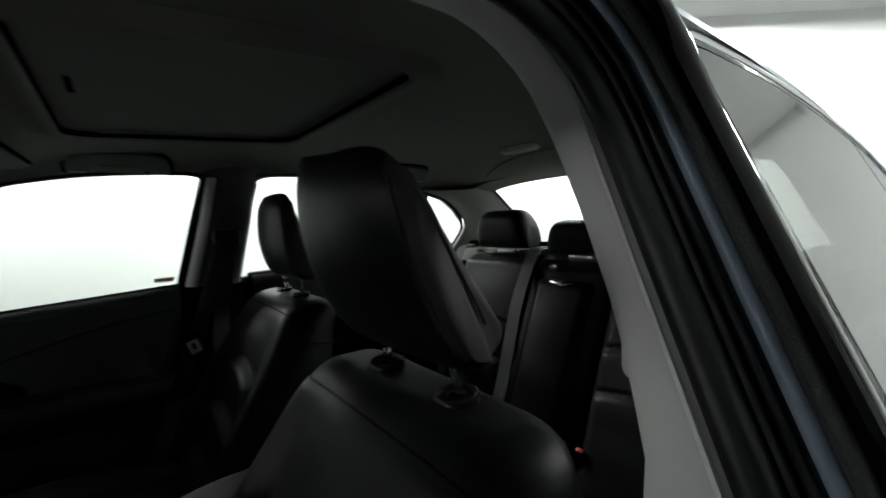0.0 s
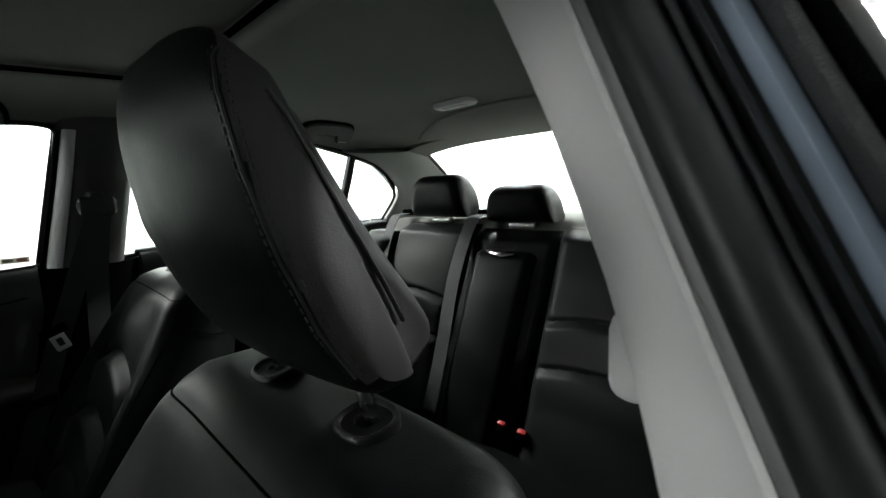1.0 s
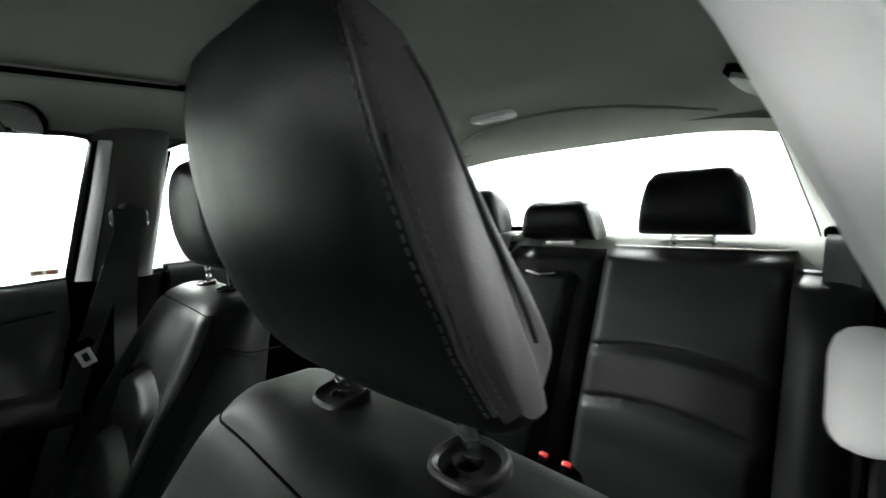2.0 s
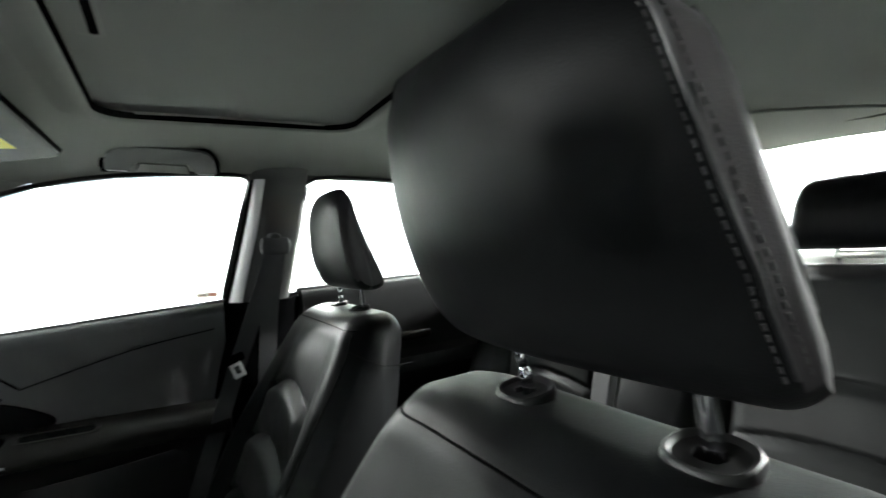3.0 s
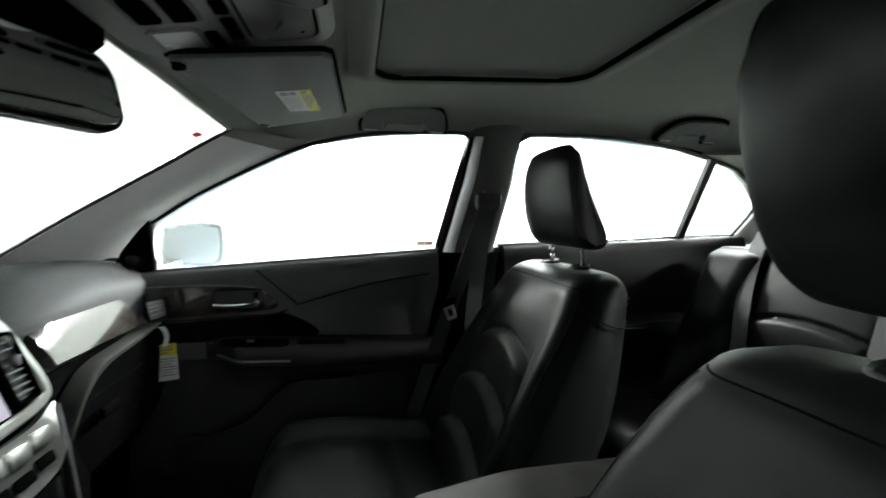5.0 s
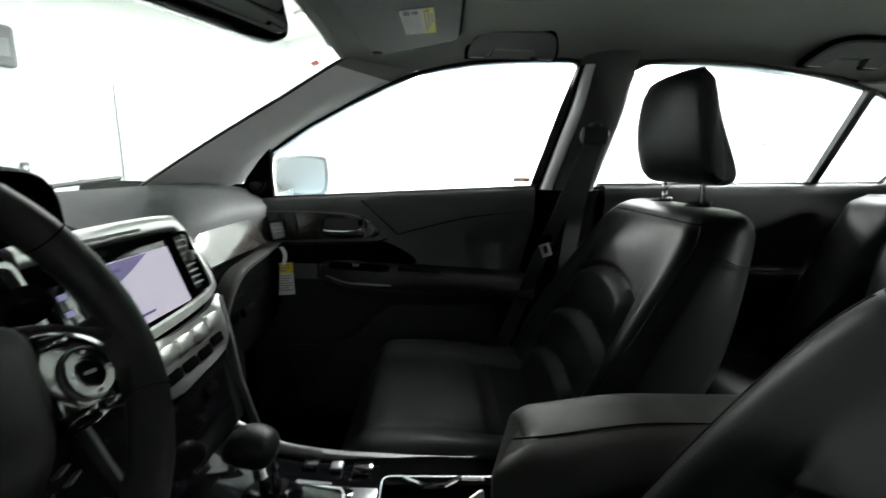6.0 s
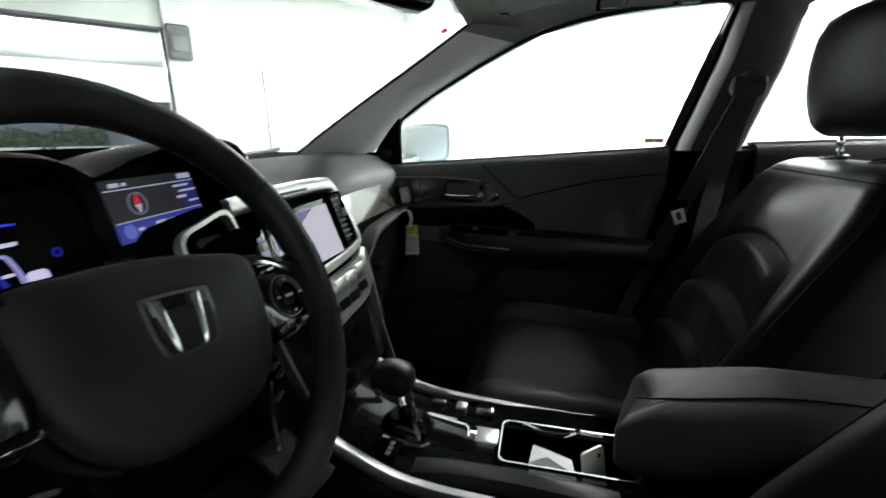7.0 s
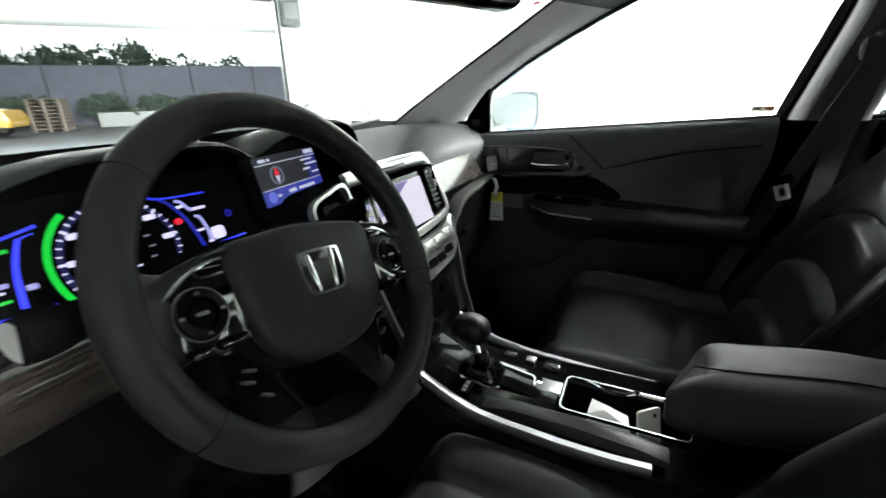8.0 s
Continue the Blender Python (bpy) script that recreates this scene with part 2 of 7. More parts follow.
def stitches(path, step=0.006, size=0.0009, lift=None):
    """A row of short threads along a path."""
    bms = bmesh.new()
    P = [Vector(p) for p in path]
    acc, due = 0.0, 0.0
    for a, b in zip(P, P[1:]):
        L = (b - a).length
        d = (b - a) / max(L, 1e-9)
        while due <= acc + L:
            s = a + d * (due - acc)
            e = s + d * step * 0.62
            x = d.cross(Vector((0.3, 0.2, 0.93))).normalized() * size
            y = d.cross(x).normalized() * size
            v = [bms.verts.new(c + o) for c in (s, e) for o in (x, y, -x, -y)]
            for i in range(4):
                j = (i + 1) % 4
                bms.faces.new((v[i], v[j], v[4 + j], v[4 + i]))
            bms.faces.new(v[:4])
            bms.faces.new(v[4:])
            due += step
        acc += L
    return bms


def bars(rows, frm, m, parent, name="print_line", lift=0.0006):
    """Plain print bars: rows of (u, v, width, height)."""
    for u, v, w, h in rows:
        part(name, prism([(u, v), (u + w, v), (u + w, v + h), (u, v + h)], lift, frm), m, parent)


def smooth(x, a, b):
    t = max(0.0, min(1.0, (x - a) / (b - a)))
    return t * t * (3 - 2 * t)

# ---------------------------------------------------------------- the car's shell
def side_x(z):
    """Half width of the glass at height z."""
    return 0.77 - 0.55 * (z - 1.05) if z > 1.05 else 0.77 + 0.02 * (1.05 - z)


# edge of the roof lining above the doors: y, half width, height
RAIL = [(-0.95, 0.60, 1.30), (-0.80, 0.617, 1.315), (-0.70, 0.612, 1.335), (-0.57, 0.603, 1.353), (-0.375, 0.597, 1.368), (-0.095, 0.597, 1.370), (0.06, 0.597, 1.366),
        (0.19, 0.600, 1.361), (0.33, 0.606, 1.350), (0.47, 0.615, 1.325), (0.56, 0.585, 1.333), (0.635, 0.55, 1.336)]
CROWN = [(-0.95, 1.347), (-0.88, 1.354), (-0.76, 1.376), (-0.69, 1.398), (-0.66, 1.408), (-0.60, 1.414), (-0.3, 1.418), (-0.06, 1.414), (0.2, 1.402), (0.33, 1.392), (0.45, 1.374), (0.56, 1.36), (0.635, 1.346)]


def roof_z(x, y):
    w, e = lerp(RAIL, y)
    c, = lerp(CROWN, y)
    return c - (c - e) * min(1.0, abs(x) / w) ** 10


def headliner():
    ys = sorted({*[i * 0.03 - 0.93 for i in range(53)], -0.082, 0.325, 0.635})
    ys = [y for y in ys if -0.95 <= y <= 0.635]
    bm = bmesh.new()
    hole = lambda x, y: abs(x) < 0.298 and -0.082 < y < 0.325
    rows = []
    for y in ys:
        w, _ = lerp(RAIL, y)
        k = 7
        xs = [-w + (w - 0.298) * i / k for i in range(k)] + [-0.298 + 0.596 * i / 12 for i in range(13)] + [0.298 + (w - 0.298) * i / k for i in range(1, k + 1)]
        rows.append([(x, y, roof_z(x, y)) for x in xs])
    V = [[bm.verts.new(p) for p in r] for r in rows]
    for i in range(len(V) - 1):
        for j in range(len(V[0]) - 1):
            cx = (rows[i][j][0] + rows[i][j + 1][0]) / 2
            cy = (rows[i][j][1] + rows[i + 1][j][1]) / 2
            if not hole(cx, cy):
                bm.faces.new((V[i][j], V[i][j + 1], V[i + 1][j + 1], V[i + 1][j]))
    ex = bmesh.ops.extrude_face_region(bm, geom=bm.faces[:])
    bmesh.ops.translate(bm, verts=[g for g in ex["geom"] if isinstance(g, bmesh.types.BMVert)], vec=(0, 0, 0.012))
    return solid("ceiling_headliner", bm, M_LINER, "grey woven fabric headliner moulded under the car roof", "headliner", "structure")


headliner()

# sunroof: lip round the opening, sliding shade with its pull recess
sunroof = thing("sunroof", (0, 0.13, 1.43), "closed sunroof with a grey fabric sliding shade", "sunroof")


def draped(outline, dz):
    return [(x, y + 0.1215, roof_z(x, y + 0.1215) + dz) for x, y in outline]


_o, _i, _e = rrect(0.690, 0.500, 0.080, 8), rrect(0.602, 0.412, 0.05, 8), rrect(0.5965, 0.4065, 0.05, 8)
_mix = lambda k: [(a[0] * (1 - k) + b[0] * k, a[1] * (1 - k) + b[1] * k) for a, b in zip(_o, _i)]
part("lip", loft([draped(_o, 0.004), draped(_o, 0.0), draped(_mix(.25), -0.002), draped(_mix(.55), -0.0075), draped(_mix(.78), -0.0115), draped(_mix(.93), -0.0115), draped(_i, -0.008), draped(_i, 0.026)], caps=False), M_LINER, sunroof, sharp=60)
part("rubber_seal", loft([draped(_i, -0.0072), draped(_e, -0.0070), draped(_e, 0.003), draped(_i, 0.003)], ring=True), M_CARPET, sunroof, "black rubber seal")
_s = rrect(0.62, 0.43, 0.05, 8)
part("sliding_shade", loft([draped(_s, 0.006), draped([(x * .97, y * .96) for x, y in _s], 0.006), draped([(x * .90, y * .86) for x, y in _s], 0.008), draped([(x * .5, y * .5) for x, y in _s], 0.010), draped([(x * .1, y * .1) for x, y in _s], 0.010)]), M_SHADE, sunroof, "grey fabric sliding shade", sharp=60)
part("opening_wall", loft([draped(rrect(0.606, 0.416, 0.05, 8), 0.002), draped(rrect(0.608, 0.418, 0.05, 8), 0.034)], caps=False), M_CARPET, sunroof)
_hx = (-0.008, 0.302, roof_z(0, 0.302) + 0.0075)
part("pull_rim", frame_ring(rrect(0.098, 0.030, 0.008), rrect(0.086, 0.020, 0.005), 0.0025, (_hx, (1, 0, 0), (0, 1, 0), (0, 0, -1)), 0.001), M_LINER, sunroof, "pale grey rim of the pull")
part("pull_recess", rbox((0.088, 0.022, 0.003), 0.0005, 1, (_hx[0], _hx[1], _hx[2] - 0.0005)), M_CARPET, sunroof, "dark pull recess")

# outer roof and glass roof edge
_rows = []
for i in range(23):
    y = -1.0 + 1.68 * i / 22
    w, e = lerp(RAIL, y)
    _rows.append([(w * 1.06 * (-1 + j / 8), y, roof_z(w * 0.999 * (-1 + j / 8), y) + 0.03 + 0.022 * (1 - abs(-1 + j / 8) ** 3)) for j in range(17)])
_bm = loft(_rows, closed=False)
_x = bmesh.ops.extrude_face_region(_bm, geom=_bm.faces[:])
bmesh.ops.translate(_bm, verts=[g for g in _x["geom"] if isinstance(g, bmesh.types.BMVert)], vec=(0, 0, 0.006))
solid("roof", _bm, M_PAINT, "dark blue-grey painted steel car roof panel", "car roof", "structure")

# edge lines of the windscreen, doors and rear glass (right side)
SCREEN_EDGE = [(0.548, 0.625, 1.336), (0.564, 0.70, 1.296), (0.579, 0.782, 1.250), (0.612, 0.972, 1.147), (0.668, 1.175, 1.037), (0.70, 1.32, 0.95)]
DOOR_EDGE = [(0.612, 0.47, 1.327), (0.655, 0.624, 1.258), (0.69, 0.755, 1.195), (0.729, 0.873, 1.125), (0.775, 0.97, 1.045), (0.82, 1.06, 0.95)]


def a_pillar(s, i0, i1):
    a, b = curve_pts(SCREEN_EDGE, 41), curve_pts(DOOR_EDGE, 41)
    loops = []
    inn = Vector((-0.8, -0.5, -0.25)).normalized()
    for i in range(i0, i1 + 1):
        k = 0.25 + 0.75 * smooth(i, 1, 15)
        l = []
        for f, d in ((0, 0), (0.05, 0.003), (0.16, 0.012), (0.3, 0.023), (0.42, 0.029), (0.56, 0.029), (0.72, 0.023), (0.87, 0.010), (1.0, 0.0), (1.02, -0.03), (0.5, -0.05), (-0.02, -0.02)):
            l.append(a[i].lerp(b[i], f) + inn * d * (k if d > 0 else 1))
        loops.append([(s * v.x, v.y, v.z) for v in l])
    return loft(loops)


for s, nm in ((1, "right"), (-1, "left")):
    solid("pillar_head_" + nm, a_pillar(s, 0, 3), M_LINER, "grey fabric headliner corner above the windscreen pillar", "headliner edge", "structure", sharp=60)
for s, nm in ((1, "right"), (-1, "left")):
    solid("pillar_a_" + nm, a_pillar(s, 3, 40), M_PILLAR, "pale grey plastic windscreen pillar trim", "pillar trim", "structure")
    e = [Vector((s * p.x, p.y, p.z)) for p in curve_pts(SCREEN_EDGE, 28)]
    solid("screen_seal_" + nm, tube([p + Vector((-0.003 * s, 0.004, 0.002)) for p in e], 0.004, 6), M_RUBBER, "black rubber strip along the windscreen edge", "seal", "structure")


def pane(name, outline, thick, nrm, label, parent=None, m=None):
    n = Vector(nrm).normalized() * thick
    bm = bmesh.new()
    a = [bm.verts.new(p) for p in outline]
    b = [bm.verts.new(Vector(p) + n) for p in outline]
    k = len(a)
    bm.faces.new(a[::-1])
    bm.faces.new(b)
    for i in range(k):
        bm.faces.new((a[i], a[(i + 1) % k], b[(i + 1) % k], b[i]))
    ob = solid(name, bm, m or M_GLASS, label, "window", "structure") if parent is None else part(name, bm, m or M_GLASS, parent, label)
    ob.visible_shadow = False
    return ob


_se = [SCREEN_EDGE[i] for i in range(6)]
pane("window_windscreen", [(p[0] + .004, p[1] + .008, p[2] + .004) for p in _se] + [(-p[0] - .004, p[1] + .008, p[2] + .004) for p in _se[::-1]], 0.004, (0, 0.48, 0.87), "clear laminated glass windscreen of the car")

# rear glass and the pillars beside it
REAR_EDGE = [(0.50, -0.925, 1.345), (0.515, -1.02, 1.285), (0.53, -1.12, 1.218), (0.55, -1.24, 1.135), (0.56, -1.32, 1.08)]
QUARTER = [(0.615, -0.70, 1.327), (0.628, -0.80, 1.300), (0.650, -0.885, 1.252), (0.685, -0.955, 1.195), (0.715, -0.958, 1.145), (0.77, -0.93, 1.06)]
pane("window_rear", [(p[0] + .004, p[1] - .006, p[2]) for p in REAR_EDGE] + [(-p[0] - .004, p[1] - .006, p[2]) for p in REAR_EDGE[::-1]], 0.004, (0, -0.55, 0.83), "clear glass rear window with a dark edge")


def c_pillar(s):
    a, b = curve_pts(REAR_EDGE, 22), curve_pts([(0.612, -0.66, 1.335)] + QUARTER[1:], 22)
    loops = []
    for p, q in zip(a, b):
        l = []
        for f, d in ((0, 0), (0.05, 0.012), (0.3, 0.03), (0.7, 0.028), (0.95, 0.012), (1, 0), (1.0, -0.03), (0.5, -0.06), (0, -0.03)):
            v = p.lerp(q, f) + Vector((-0.75, 0.45, -0.4)).normalized() * d
            l.append((s * v.x, v.y, v.z))
        loops.append(l)
    return loft(loops)


for s, nm in ((1, "right"), (-1, "left")):
    solid("pillar_c_" + nm, c_pillar(s), M_CPILLAR, "grey plastic rear pillar trim beside the back window", "pillar trim", "structure")
    e = [Vector((s * (p.x - 0.006), p.y, p.z)) for p in curve_pts(REAR_EDGE, 14)]
    solid("rear_seal_" + nm, tube(e, 0.006, 6), M_RUBBER, "black border along the rear window", "seal", "structure")
# rear roof rail over the back window
solid("rear_header", loft([[(-0.52 + 1.04 * i / 16, y, z - 0.03 * abs(-1 + i / 8) ** 4) for i in range(17)][::1] for y, z in ((-0.86, 1.362), (-0.93, 1.349), (-0.945, 1.345), (-0.95, 1.37), (-0.86, 1.38), (-0.86, 1.362))], closed=False), M_LINER, "grey fabric edge of the headliner above the back window", "headliner edge", "structure")
# moulded ridge that arches over the rear of the headliner
_rd = [(-.40 + .80 * i / 30, -.70 - .13 * abs(-1 + i / 15) ** 2.4) for i in range(31)]
solid("headliner_ridge", tube([(x, y, roof_z(x, y) + .001) for x, y in _rd], .0085, 10, flat=.6), M_LINER, "grey fabric ridge moulded across the rear headliner", "headliner edge", "structure", sharp=70)
# front roof rail over the windscreen
solid("front_header", tube([(-0.55 + 1.1 * i / 16, 0.637, 1.340 + 0.008 * (1 - abs(-1 + i / 8) ** 2)) for i in range(17)], 0.009, 8), M_LINER, "grey fabric edge of the headliner above the windscreen", "headliner edge", "structure")

# parcel shelf
_ps = [[(x, y, z - 0.012 * abs(x / 0.6) ** 3) for x in [-0.6 + 1.2 * i / 12 for i in range(13)]] for y, z in ((-0.80, 1.05), (-0.86, 1.098), (-0.90, 1.106), (-1.05, 1.104), (-1.2, 1.100), (-1.33, 1.07))]
_bm = loft(_ps, closed=False)
_x = bmesh.ops.extrude_face_region(_bm, geom=_bm.faces[:])
bmesh.ops.translate(_bm, verts=[g for g in _x["geom"] if isinstance(g, bmesh.types.BMVert)], vec=(0, 0, -0.02))
solid("parcel_shelf", _bm, M_LINER, "grey felt parcel shelf behind the rear seat", "parcel shelf", "structure")

# floor pan, bulkhead, rear bulkhead, sills
solid("floor", rbox((1.56, 2.6, 0.03), 0.005, 1, (0, 0.15, 0.298)), M_CARPET, "black carpeted car floor", "floor", "structure")
solid("bulkhead", rbox((1.5, 0.03, 0.75), 0.005, 1, (0, 1.36, 0.62)), M_CARPET, "black carpeted front bulkhead", "bulkhead", "structure")
solid("rear_bulkhead", rbox((1.4, 0.03, 0.78), 0.005, 1, (0, -1.05, 0.68)), M_CARPET, "black panel behind the rear seat", "bulkhead", "structure")
for s, nm in ((1, "right"), (-1, "left")):
    solid("sill_" + nm, rbox((0.12, 2.4, 0.12), 0.02, 3, (s * 0.80, 0.1, 0.32)), M_PLASTIC, "black plastic door sill trim", "sill", "structure")


# B pillars: pale upper trim (passenger's darkened to imitate shade), black lower trim, seals
def pil_y(z):
    return 0.117 - 0.18 * (z - 1.04)


def b_section(s, z, prof):
    sx = side_x(z)
    yf, yr = pil_y(z), -0.063 - 0.10 * (z - 1.05)
    if s > 0:
        yr += .026
        k = 1 - 0.8 * smooth(z, 1.22, 1.375)
        return [(sx + (dx * k if dx < 0 else dx), yr + (yf - yr) * f, z) for dx, f in prof]
    return [(s * (sx + dx), yr + (yf - yr) * f, z) for dx, f in prof]


PROF = [(0.03, -0.05), (-0.012, -0.06), (-0.05, -0.03), (-0.072, 0.08), (-0.080, 0.28), (-0.080, 0.50), (-0.072, 0.68), (-0.050, 0.88), (-0.034, 0.97), (-0.012, 1.02), (0.012, 1.02), (0.03, 1.0)]
PROF_L = [(0.05, -0.30), (-0.01, -0.28), (-0.045, -0.16), (-0.076, 0.05), (-0.084, 0.28), (-0.084, 0.5), (-0.077, 0.70), (-0.055, 0.92), (-0.036, 1.0), (-0.012, 1.04), (0.012, 1.04), (0.05, 1.02)]
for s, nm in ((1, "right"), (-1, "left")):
    solid("pillar_b_" + nm, loft([b_section(s, z, PROF if s > 0 else [(min(a, -.010) * .70 - .005, f) for a, f in PROF]) for z in [1.035 + 0.365 * i / 18 for i in range(19)]]), M_PILLAR if s < 0 else M_BTRIM, "pale grey plastic centre pillar trim, darkened for shade on the passenger side", "pillar trim", "structure")
    solid("pillar_b_lower_" + nm, loft([b_section(s, z, [(a, f + 0.25 * max(0, (0.9 - z))) if f > .5 else (a, f - .2 * max(0, .9 - z)) for a, f in (PROF_L if s > 0 else [(a * .7, f) for a, f in PROF_L])]) for z in [0.30 + 0.74 * i / 12 for i in range(13)]]), M_PLASTIC, "black plastic lower centre pillar trim", "pillar trim", "structure")


# front edge of the passenger's centre pillar, pale to imitate window light on it
solid("pillar_b_edge", loft([[(side_x(z) + dx * (1 - 0.8 * smooth(z, 1.22, 1.375)) - g, -0.037 - 0.10 * (z - 1.05) + (pil_y(z) + 0.037 + 0.10 * (z - 1.05)) * f, z) for dx, f, g in ((-.064, .77, .000), (-.058, .82, .0035), (-.050, .88, .004), (-.043, .935, .003), (-.036, .965, -.002), (-.02, .8, -.01))] for z in [1.037 + 0.315 * i / 14 for i in range(15)]]), M_PILLAR, "front edge of the centre pillar trim, pale as if lit", "pillar trim", "structure", sharp=60)

# ---------------------------------------------------------------- the garage round the car; it stands turned to the car by 40 degrees
GA = radians(40)
GF, GR = Vector((math.sin(GA), math.cos(GA), 0)), Vector((math.cos(GA), -math.sin(GA), 0))
GO = Vector((-0.55, 0.44, 0))
M_WALL = mat("white_painted_wall", (0.82, 0.83, 0.82), 0.7, var=0.03, scale=2, bump=0.15, bscale=60)
M_DIMWALL = mat("light_cutting_grey", (0.03, 0.031, 0.033), 0.7, var=0.15, scale=3)
M_CONC = mat("grey_concrete", (0.18, 0.18, 0.176), 0.75, var=0.2, scale=1.5, bump=0.3, bscale=40)
M_ASPH = mat("worn_asphalt", (0.05, 0.052, 0.058), 0.85, var=0.25, scale=0.8, bump=0.5, bscale=60)
# foliage and fence colours lightened, the fence blued, to imitate haze
M_FOL = mat("foliage", (0.08, 0.11, 0.08), 0.6, var=0.5, scale=6, tint=(0.09, 0.13, 0.09))
M_DARK = mat("hazed_mesh_fence", (0.23, 0.23, 0.29), 0.8, var=0.3, scale=3)
M_PALLET = mat("weathered_pallet_wood", (0.30, 0.24, 0.20), 0.8, var=0.3, scale=5)
M_TUBE = glow("fluorescent_tube", (0.95, 1.0, 0.97), 14)
M_GREY = mat("grey_enclosure_plastic", (0.10, 0.10, 0.11), 0.5, var=0.1)
M_BARK = mat("bark", (0.10, 0.08, 0.06), 0.9, var=0.3, scale=12, bump=0.6, bscale=60)


def G(r, f, z):
    v = GO + GR * r + GF * f
    return (v.x, v.y, z)


GROT = Matrix.Rotation(-GA, 4, "Z")


def gbox(r0, r1, f0, f1, z0, z1, bev=0.0):
    return rbox((r1 - r0, f1 - f0, z1 - z0), bev, 1, G((r0 + r1) / 2, (f0 + f1) / 2, (z0 + z1) / 2), GROT)


solid("ground", gbox(-300, 300, -300, 600, -0.24, -0.02), M_ASPH, "grey worn asphalt yard reaching into the distance", "ground", "structure")
solid("garage_floor", gbox(-6, 5.2, -6, 8, -0.02, 0.0), M_CONC, "grey concrete garage floor under the car", "floor", "structure")
solid("wall_right", gbox(5.0, 5.2, -6, 8.2, 0, 3.4), M_WALL, "white painted garage wall", "wall", "structure")
# unseen wall, darkened so little light bounces onto the driver's side
solid("wall_left", gbox(-6.2, -6.0, -6, 8.2, 0, 3.4), M_DIMWALL, "unseen garage wall, kept dark to cut light from the left", "wall", "structure")
# added white wall, unseen: bounces light and whitens the left rear glass
solid("wall_bounce", gbox(-2.9, -2.7, -6, -3.2, 0, 3.4), M_WALL, "unseen white wall added to bounce light behind the driver's side", "wall", "structure")
solid("wall_back", gbox(-6.2, 5.2, -6.2, -6.0, 0, 3.4), M_WALL, "white painted garage wall", "wall", "structure")
solid("wall_front", join(gbox(0.80, 5.0, 8.0, 8.2, 0, 3.4), gbox(-6.0, 0.80, 8.0, 8.2, 2.62, 3.4), gbox(-6.0, -4.6, 8.0, 8.2, 0, 2.62)), M_WALL, "white painted garage wall with a wide open doorway", "wall", "structure")
solid("garage_ceiling", gbox(-6.2, 5.2, -6.2, 8.2, 3.4, 3.5), M_WALL, "white painted garage ceiling", "ceiling", "structure")
solid("trim_doorway", join(gbox(0.76, 0.80, 7.97, 8.23, 0, 2.62), gbox(-4.6, 0.80, 7.97, 8.23, 2.58, 2.62)), M_GREY, "dark edge trim of the garage doorway", "trim", "structure")
# unseen batten lamps added under the garage ceiling to whiten its walls
for r, f, watts in ((3.0, -5.3, 4200), (4.2, -3, 2200), (4.2, -.5, 2200), (4.2, 2.4, 2200), (4.2, 5.6, 1800)):
    lamp = thing("fluorescent_lamp", G(r, f, 3.33), "white fluorescent batten lamp with a lit tube", "ceiling lamp", "garage ceiling lamps")
    part("housing", gbox(r - .06, r + .06, f - .75, f + .75, 3.34, 3.395, 0.01), M_WHITE, lamp)
    part("tube", tube([G(r, f - .7, 3.315), G(r, f + .7, 3.315)], 0.016, 10), M_TUBE, lamp, "lit fluorescent tube")
    li = bpy.data.lights.new("tube_light", "AREA")
    li.shape, li.size, li.size_y, li.energy, li.color = "RECTANGLE", 0.3, 1.4, watts, (0.96, 1.0, 0.97)
    lo = new("tube_light", li)
    lo.matrix_world = Matrix.Translation(G(r, f, 3.29)) @ Matrix.Rotation(-GA, 4, "Z")
# opener box on the door post
opener = thing("wall_control_box", G(1.0, 7.95, 2.45), "grey door control box fixed to the white door post", "control box")
part("housing", gbox(0.81, 1.13, 7.80, 8.0, 2.17, 2.66, 0.03), M_GREY, opener)
part("cover", gbox(0.87, 1.07, 7.77, 7.802, 2.28, 2.50, 0.01), mat("pale_grey_cover", (0.16, 0.16, 0.17), 0.5), opener, "paler cover plate")
part("conduit", tube([G(1.02, 7.96, 2.66), G(1.02, 7.96, 3.4)], 0.02, 8), M_GREY, opener)
solid("door_post", gbox(0.80, 1.32, 7.9, 8.0, 0, 3.4, 0.01), M_WALL, "white steel post beside the garage doorway", "post", "structure")
ws = thing("wall_switch", G(1.06, 7.89, .92), "small grey switch box on the white door post", "switch")
part("box", gbox(1.02, 1.10, 7.86, 7.9, .85, 1.0, .006), M_GREY, ws)
part("button", gbox(1.04, 1.08, 7.85, 7.862, .90, .95, .003), M_WHITE, ws)
# small door in the white wall
wd = thing("side_door", G(2.6, 7.99, 1.0), "white flush side door in the garage wall", "door")
part("leaf", gbox(2.22, 3.05, 7.975, 8.0, 0.01, 2.1, 0.004), M_WALL, wd)
part("frame", join(gbox(2.16, 2.22, 7.96, 8.0, 0, 2.16, 0.004), gbox(3.05, 3.11, 7.96, 8.0, 0, 2.16, 0.004), gbox(2.22, 3.05, 7.96, 8.0, 2.1, 2.16, 0.004)), M_SILVER, wd)
part("knob", tube([G(2.3, 7.975, 1.0), G(2.3, 7.94, 1.0), G(2.3, 7.925, 1.0)], [0.01, 0.012, 0.03], 10), M_STEEL, wd)
